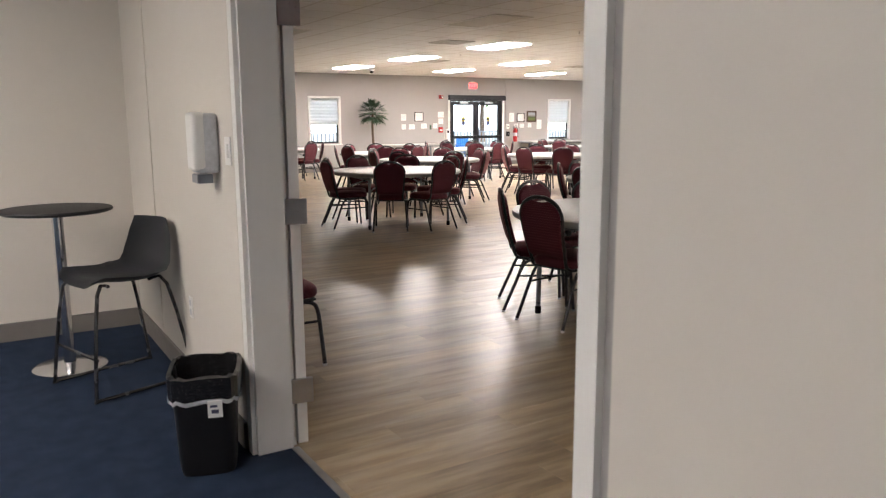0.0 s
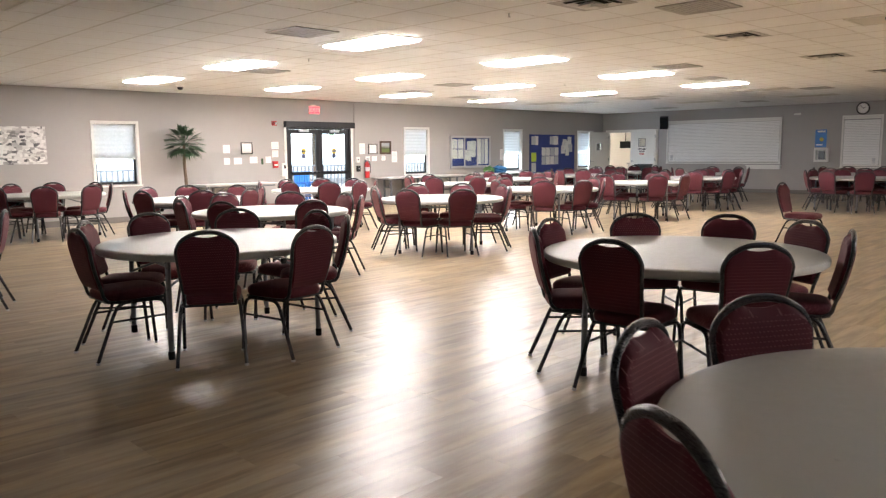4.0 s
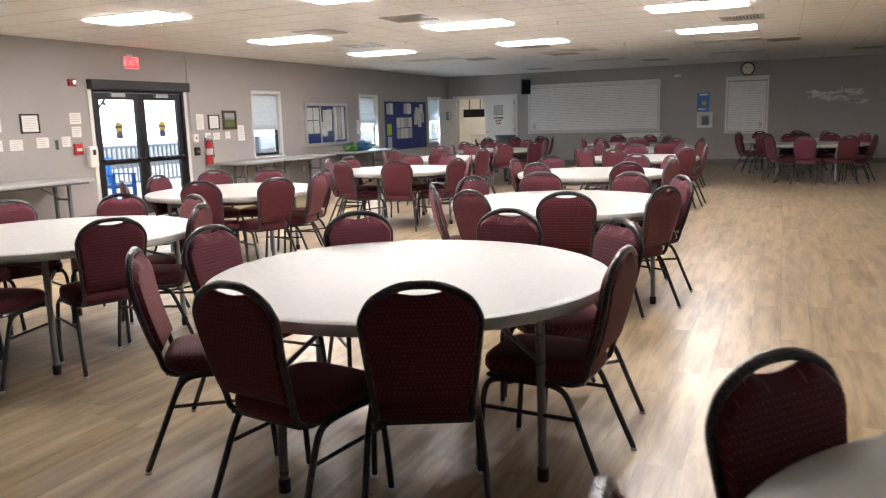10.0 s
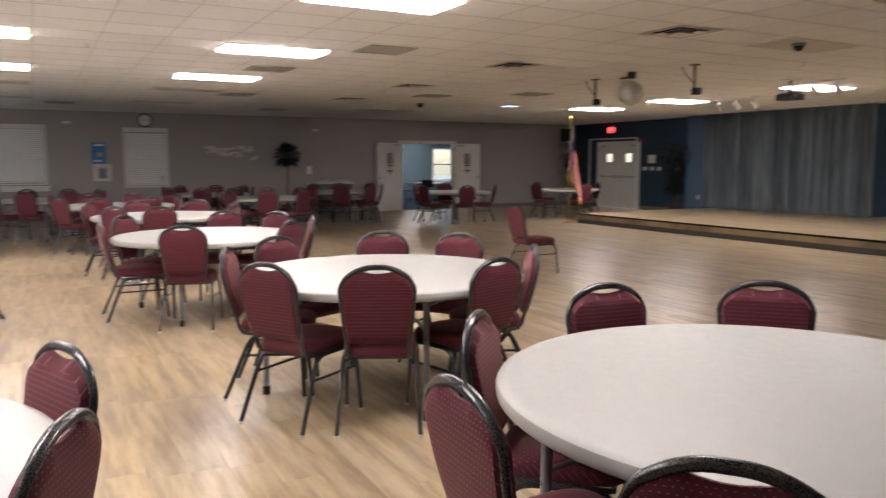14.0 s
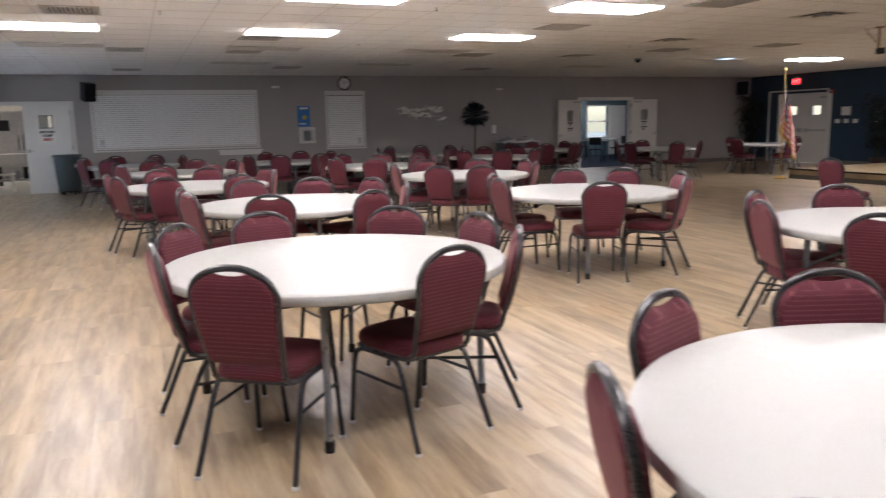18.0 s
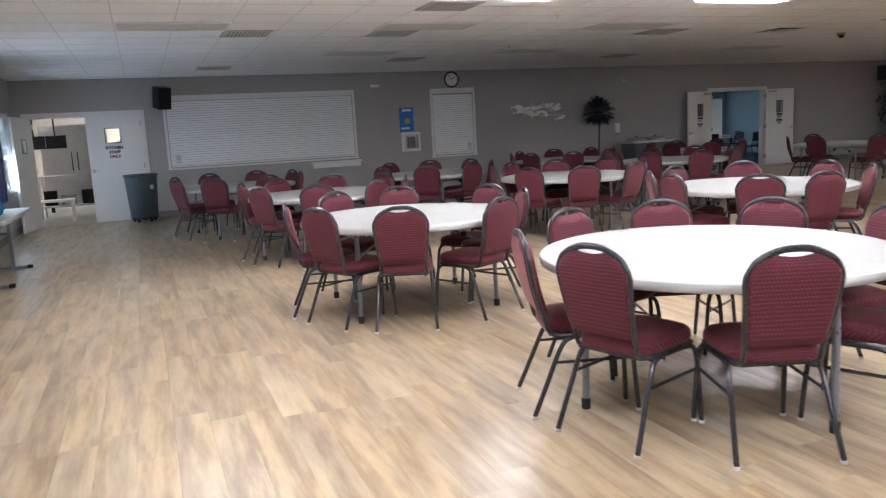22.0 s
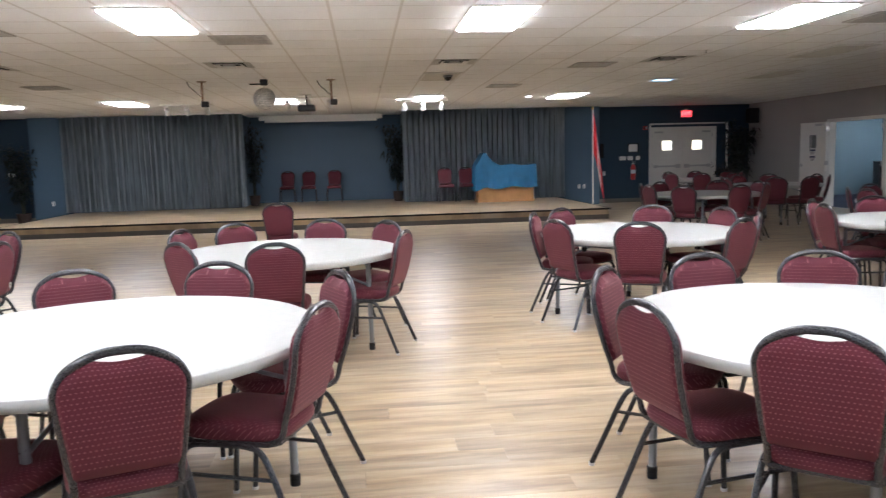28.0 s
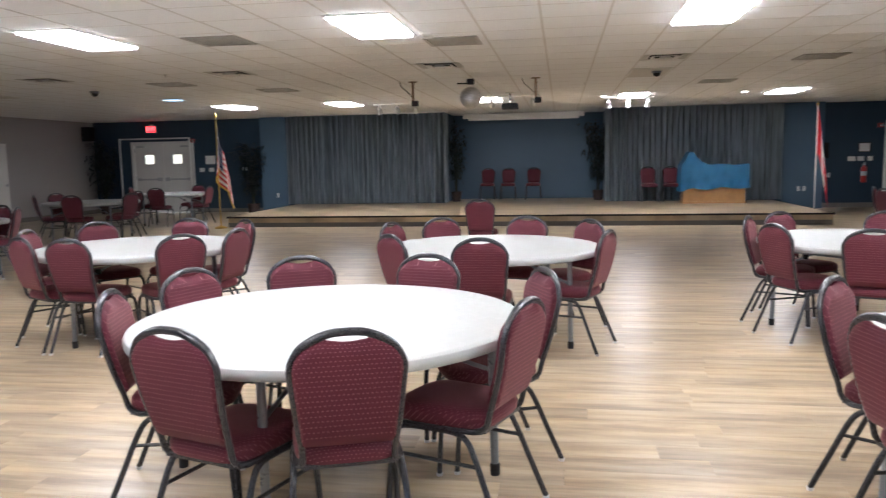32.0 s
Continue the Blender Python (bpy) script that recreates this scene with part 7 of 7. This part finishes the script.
# ---- on the stage ----
og = thing("covered_organ", "oak organ console under a blue dust sheet", "organ", "", pose(7.55, 2.62, ST))
part("base", box(-0.74, -0.30, 0.0, 0.74, 0.28, 0.42, 0.012), WOOD, og, "golden oak base")
part("plinth", box(-0.76, -0.31, 0.0, 0.76, 0.30, 0.05, 0.006), WOOD, og)
bm = bmesh.new()
nx, ny = 72, 40
rows_ = []
hx, hy = 0.80, 0.36
for j in range(ny + 1):
    row = []
    for i in range(nx + 1):
        u, v = -1 + 2 * i / nx, -1 + 2 * j / ny
        au, av = abs(u), abs(v)
        edge = max((au - 0.80) / 0.20, (av - 0.62) / 0.38, 0)
        x = hx * min(au / 0.80, 1) * (1 if u > 0 else -1) + 0.02 * edge * (1 if u > 0 else -1)
        y = hy * min(av / 0.62, 1) * (1 if v > 0 else -1) + 0.03 * edge * (1 if v > 0 else -1)
        peak = 0.26 * math.exp(-((x - 0.58) / 0.14) ** 2) + 0.10 * math.exp(-((x - 0.40) / 0.2) ** 2)
        z = 0.96 + peak - 0.02 * math.sin(x * 9)
        if edge > 0:
            z -= edge * (0.62 + 0.045 * math.sin(x * 2.0 - 0.9) + peak * 0.9)
            fold = 0.024 * math.sin(x * 6 + z * 17) + 0.018 * math.sin(x * 13 - z * 9) + 0.010 * math.sin(x * 31 + z * 5)
            if av > au:
                y += fold * edge
            else:
                x += 0.02 * math.sin(y * 23) * edge
        row.append(bm.verts.new((x, y, z)))
    rows_.append(row)
for a, b in zip(rows_, rows_[1:]):
    for i in range(nx):
        bm.faces.new((a[i], a[i + 1], b[i + 1], b[i]))
part("dust_sheet", bm, SHEET_BLUE, og, "draped bright blue dust sheet", True)
sc = thing("projector_screen", "rolled white projector screen housing under the ceiling", "projector screen", "", pose(12.37, 0.85, 2.60))
part("housing", box(-1.70, -0.06, -0.02, 1.70, 0.06, 0.11, 0.012), WHITE, sc)
part("screen_edge", box(-1.55, -0.01, -0.08, 1.55, 0.01, -0.02, 0.003), PAPER, sc)
for s in (-1, 1):
    part("bracket", box(s * 1.5 - 0.03, -0.03, 0.11, s * 1.5 + 0.03, 0.03, H - 2.60), WHITE, sc)


# ---- hanging from the ceiling ----
def facets():
    m, nt, p = mat_new("mirror_facets", (0.8, 0.8, 0.8), 0.32, 1.0)
    g = nt.nodes.new("ShaderNodeNewGeometry")
    nt.links.new(ramp(nt, g.outputs["Random Per Island"], [(0, (0.66, 0.66, 0.67)), (1, (0.92, 0.92, 0.92))]), p.inputs["Base Color"])
    return m


db = thing("mirror_ball", "mirrored ball hanging from a motor on the ceiling", "mirror ball", "", pose(12.75, 10.15, H))
bm = bmesh.new()
R_ = 0.175
for j in range(1, 19):
    th0, th1 = math.pi * (j + 0.06) / 20, math.pi * (j + 0.94) / 20
    n = max(6, int(40 * math.sin(math.pi * (j + 0.5) / 20)))
    for i in range(n):
        a0, a1 = math.tau * (i + 0.05) / n, math.tau * (i + 0.95) / n
        bm.faces.new([bm.verts.new((R_ * math.sin(t_) * math.cos(a_), R_ * math.sin(t_) * math.sin(a_), -0.30 + R_ * math.cos(t_))) for t_, a_ in ((th0, a0), (th1, a0), (th1, a1), (th0, a1))])
me = bpy.data.meshes.new("mirror_tiles")
bm.to_mesh(me)
bm.free()
me.materials.append(facets())
tl_ = new("mirror_tiles", me)
tl_.parent = db
part("core", lathe([(0, -0.471)] + [((R_ - 0.004) * math.sin(math.pi * k / 16), -0.30 - (R_ - 0.004) * math.cos(math.pi * k / 16)) for k in range(1, 16)] + [(0, -0.129)], 32), GREY_METAL, db, smooth=True)
part("motor", lathe([(0, -0.09), (0.05, -0.09), (0.06, -0.08), (0.06, -0.001), (0, -0.001)], 16), BLACK, db)
part("rod", tube([(0, 0, -0.128), (0, 0, -0.09)], 0.006, 6), STEEL, db)
part("bracket", boxes((0.05, -0.02, -0.08, 0.22, 0.02, -0.06)), BLACK_METAL, db)
pj = thing("projector", "dark projector on a short ceiling pole", "projector", "", pose(12.3, 7.3, H))
part("pole", tube([(0, 0, -0.001), (0, 0, -0.22)], 0.02, 10), BLACK_METAL, pj)
part("yoke", boxes((-0.13, -0.10, -0.222, 0.13, 0.10, -0.205), (-0.14, -0.02, -0.25, -0.12, 0.02, -0.205), (0.12, -0.02, -0.25, 0.14, 0.02, -0.205)), BLACK_METAL, pj)
part("body", box(-0.165, -0.14, -0.325, 0.165, 0.14, -0.223, 0.02, 3), FRAME, pj, "dark grey projector housing", True)
part("lens", tube([(0.08, -0.149, -0.275), (0.08, -0.19, -0.275)], 0.035, 16), BLACK, pj)
part("plate", box(-0.1, -0.1, -0.02, 0.1, 0.1, -0.001), WHITE, pj)
for x, y in ((13.73, 10.0), (11.71, 10.0)):
    d = thing("ceiling_drop", "short pipe drop with a small black fitting", "pipe drop", "pipe drops", pose(x, y, H))
    part("plate", lathe([(0, -0.012), (0.07, -0.012), (0.075, -0.001), (0, -0.001)], 16), PIPE, d)
    part("pipe", tube([(0, 0, -0.01), (0, 0, -0.33)], 0.018, 8), PIPE, d, "bronze painted pipe")
    part("cable", tube(curve([(0.02, 0, -0.24), (0.10, 0.01, -0.16), (0.19, 0, -0.08), (0.22, 0, -0.003)], 4), 0.006, 6), BLACK, d, "black cable looped to the ceiling", True)
    part("fitting", box(-0.09, -0.04, -0.40, 0.02, 0.04, -0.31, 0.014), BLACK, d)


def track_lights(x, y, n=3):
    t = thing("track_light", "ceiling track with white spotlights aimed at the stage", "track light", "track lights", pose(x, y, H))
    part("track", box(-0.55, -0.018, -0.03, 0.55, 0.018, -0.001), WHITE, t)
    for k in range(n):
        xx = -0.42 + 0.42 * k
        hd = part("spot_head", tube([(xx, 0.04, -0.10), (xx, -0.02, -0.15), (xx, -0.085, -0.205)], [0.042, 0.05, 0.058], 14), WHITE, t, "white round-backed head", True)
        part("stem", tube([(xx, 0, -0.03), (xx, 0, -0.13)], 0.012, 8), WHITE, hd)
        part("lamp", tube([(xx, -0.083, -0.2035), (xx, -0.087, -0.2075)], 0.045, 14), LAMP_OFF, hd)


for x, y in ((15.0, 5.35), (12.3, 6.75), (9.86, 5.35)):
    track_lights(x, y)
for x, y in ((15.47, 5.2), (10.4, 5.6), (7.53, 5.7), (18.35, 5.55)):
    d = thing("downlight", "small lit round recessed ceiling light", "ceiling light", "downlights", pose(x, y, H))
    part("trim_ring", lathe([(0.075, -0.001), (0.10, -0.001), (0.10, -0.010), (0.075, -0.006)], 24), WHITE, d)
    part("lamp", lathe([(0, -0.003), (0.075, -0.003), (0.0745, -0.001), (0, -0.001)], 20), SPOT_ON, d)
for x, y in ((19.3, 10.25), (9.87, 10.4), (7.95, 22.2)):
    d = thing("dome_camera", "black dome security camera on the ceiling", "security camera", "security cameras", pose(x, y, H))
    part("collar", lathe([(0, -0.001), (0.075, -0.001), (0.075, -0.03), (0.06, -0.035), (0, -0.035)], 20), WHITE if x < 9 else GREY_METAL, d)
    part("dome", lathe([(0.058, -0.035), (0.05, -0.065), (0.03, -0.085), (0, -0.092)], 20), BLACK, d, smooth=True)


def diffuser(x, y, slot=False):
    d = thing("ceiling_vent", "square grey ceiling air vent with louvres", "air vent", "ceiling vents", pose(x, y, H))
    hw = 0.29
    part("frame", boxes((-hw, -hw, -0.012, -hw + 0.04, hw, -0.0005), (hw - 0.04, -hw, -0.012, hw, hw, -0.0005), (-hw + 0.04, -hw, -0.012, hw - 0.04, -hw + 0.04, -0.0005), (-hw + 0.04, hw - 0.04, -0.012, hw - 0.04, hw, -0.0005)), VENT, d)
    # black plate in place of the shaded duct behind the louvres
    part("backing", box(-hw + 0.04, -hw + 0.04, -0.002, hw - 0.04, hw - 0.04, -0.0005), RUBBER_DARK, d)
    for k in range(11):
        yy = -hw + 0.06 + k * 0.046
        part("slat", boxes((-hw + 0.042, yy - 0.016, -0.008, hw - 0.042, yy + 0.016, -0.004)), VENT, d)


def cone_diffuser(x, y):
    """A supply diffuser of nested square cones."""
    d = thing("cone_diffuser", "square white ceiling diffuser of nested cones", "air vent", "ceiling diffusers", pose(x, y, H))
    for k, (r0, r1) in enumerate(((0.29, 0.21), (0.185, 0.125), (0.10, 0.05))):
        bm = bmesh.new()
        z0, z1 = -0.006 - 0.014 * k, -0.001
        lo = [bm.verts.new((sx * r0, sy * r0, z0)) for sx, sy in ((-1, -1), (1, -1), (1, 1), (-1, 1))]
        hi = [bm.verts.new((sx * r1, sy * r1, z1)) for sx, sy in ((-1, -1), (1, -1), (1, 1), (-1, 1))]
        top = [bm.verts.new((sx * r0, sy * r0, z0 + 0.003)) for sx, sy in ((-1, -1), (1, -1), (1, 1), (-1, 1))]
        for i in range(4):
            j = (i + 1) % 4
            bm.faces.new((lo[i], lo[j], hi[j], hi[i]))
            bm.faces.new((lo[j], lo[i], top[i], top[j]))
            bm.faces.new((top[j], top[i], hi[i], hi[j]))
        part("cone", bm, WHITE if k else VENT, d)
    part("centre_plate", box(-0.06, -0.06, -0.05, 0.06, 0.06, -0.046), WHITE, d)
    # flat black plate gives the shade inside the duct opening
    part("dark_neck_plate", box(-0.2, -0.2, -0.0016, 0.2, 0.2, -0.0006), RUBBER_DARK, d)


VENT = plain("vent_grey", (0.42, 0.40, 0.37), 0.30, var=0.08, scale=6)
for x in (6.97, 9.97, 12.94, 15.97, 18.90):
    cone_diffuser(x, 12.06)
for x, y in ((14.83, 14.84), (12.46, 14.16), (19.06, 20.5), (19.07, 18.6), (19.03, 14.3), (12.04, 18.76), (7.88, 11.5), (22.6, 17.2), (22.6, 12.6), (16.3, 9.4), (8.6, 8.4), (5.97, 15.17), (12.60, 20.5), (14.72, 21.0), (7.81, 18.9), (16.95, 18.64), (23.6, 20.5), (17.5, 10.9)):
    diffuser(x, y)
for x, y in ((10.6, 21.6), (16.9, 12.2), (7.4, 17.1), (14.6, 20.1), (17.5, 17.0), (10.9, 8.9), (6.8, 12.9), (20.6, 16.1), (13.6, 17.2)):
    s = thing("sprinkler", "small white ceiling sprinkler head", "sprinkler", "sprinklers", pose(x, y, H))
    part("escutcheon", lathe([(0, -0.004), (0.035, -0.004), (0.04, -0.001), (0, -0.001)], 14), WHITE, s)
    part("head", lathe([(0, -0.04), (0.02, -0.04), (0.006, -0.03), (0.008, -0.004), (0, -0.004)], 10), STEEL, s)

# ---- outside furniture ----
PATIO_BLUE = plain("blue_patio_plastic", (0.03, 0.16, 0.48), 0.45, var=0.1, scale=6)
for x, y, rz in ((11.75, YN + 1.9, 160), (13.15, YN + 1.5, 185), (12.4, YN + 3.2, 200)):
    c = thing("patio_chair", "blue plastic patio chair on the deck", "chair", "patio chairs", pose(x, y, -0.02, 0, 0, rz))
    part("seat", box(-0.27, -0.25, 0.38, 0.27, 0.27, 0.42, 0.012), PATIO_BLUE, c)
    part("backrest", boxes(*[(-0.26 + 0.088 * k, -0.29, 0.44, -0.19 + 0.088 * k, -0.265, 0.90) for k in range(6)], (-0.27, -0.295, 0.86, 0.27, -0.26, 0.92)), PATIO_BLUE, c)
    for s in (-1, 1):
        part("armrest", box(s * 0.27 - 0.035, -0.27, 0.60, s * 0.27 + 0.035, 0.27, 0.63, 0.008), PATIO_BLUE, c)
        part("leg", box(s * 0.26 - 0.025, 0.2, 0.0, s * 0.26 + 0.025, 0.26, 0.60), PATIO_BLUE, c)
        part("back_leg", box(s * 0.26 - 0.025, -0.29, 0.0, s * 0.26 + 0.025, -0.23, 0.60), PATIO_BLUE, c)

# ---- floor planks, last ----
PL, PW = 1.22, 0.178


def planks():
    pl = random.Random(3)
    base_bm = bmesh.new()
    bm_box(base_bm, 0.0004, 0.0004, -0.004, PL - 0.0004, PW - 0.0004, 0.0)
    shared = mesh_of("plank", base_bm, PLANK)
    floor = bpy.data.objects["floor"]
    count = 0
    verts, faces = [], []
    rows_ = int((YN + 0.4) / PW) + 1
    for j in range(rows_):
        y0 = -0.4 + j * PW
        x = XW - pl.uniform(0, PL)
        while x < XE:
            x0, x1, ya, yb = max(x, XW), min(x + PL, XE), y0, min(y0 + PW, YN)
            whole = x0 == x and x1 == x + PL and yb == y0 + PW
            near = 6.6 < x0 < 12.5 and 20.3 < ya < 22.9
            if x1 - x0 > 0.01 and yb - ya > 0.01:
                if whole and near and count < 300:
                    ob = new("plank", shared)
                    ob.location = (x, y0, 0)
                    ob.rotation_euler = (pl.uniform(-0.0011, 0.0011), 0, 0)
                    ob.parent = floor
                    count += 1
                else:
                    b = len(verts)
                    g = 0.0004
                    tip = pl.uniform(-0.0001, 0.0001)
                    for z in (-0.004, 0.0):
                        verts.extend(((x0 + g, ya + g, z - tip), (x1 - g, ya + g, z - tip), (x1 - g, yb - g, z + tip), (x0 + g, yb - g, z + tip)))
                    faces.extend(((b + 4, b + 5, b + 6, b + 7), (b, b + 1, b + 5, b + 4), (b + 1, b + 2, b + 6, b + 5), (b + 2, b + 3, b + 7, b + 6), (b + 3, b, b + 4, b + 7)))
            x += PL
    me = bpy.data.meshes.new("plank_field")
    me.from_pydata(verts, [], faces)
    me.materials.append(PLANK_JOINED)
    ob = new("plank_field", me)
    ob.parent = floor
    tagged(ob, "pale oak vinyl floor planks", "", "", "stuff")


planks()
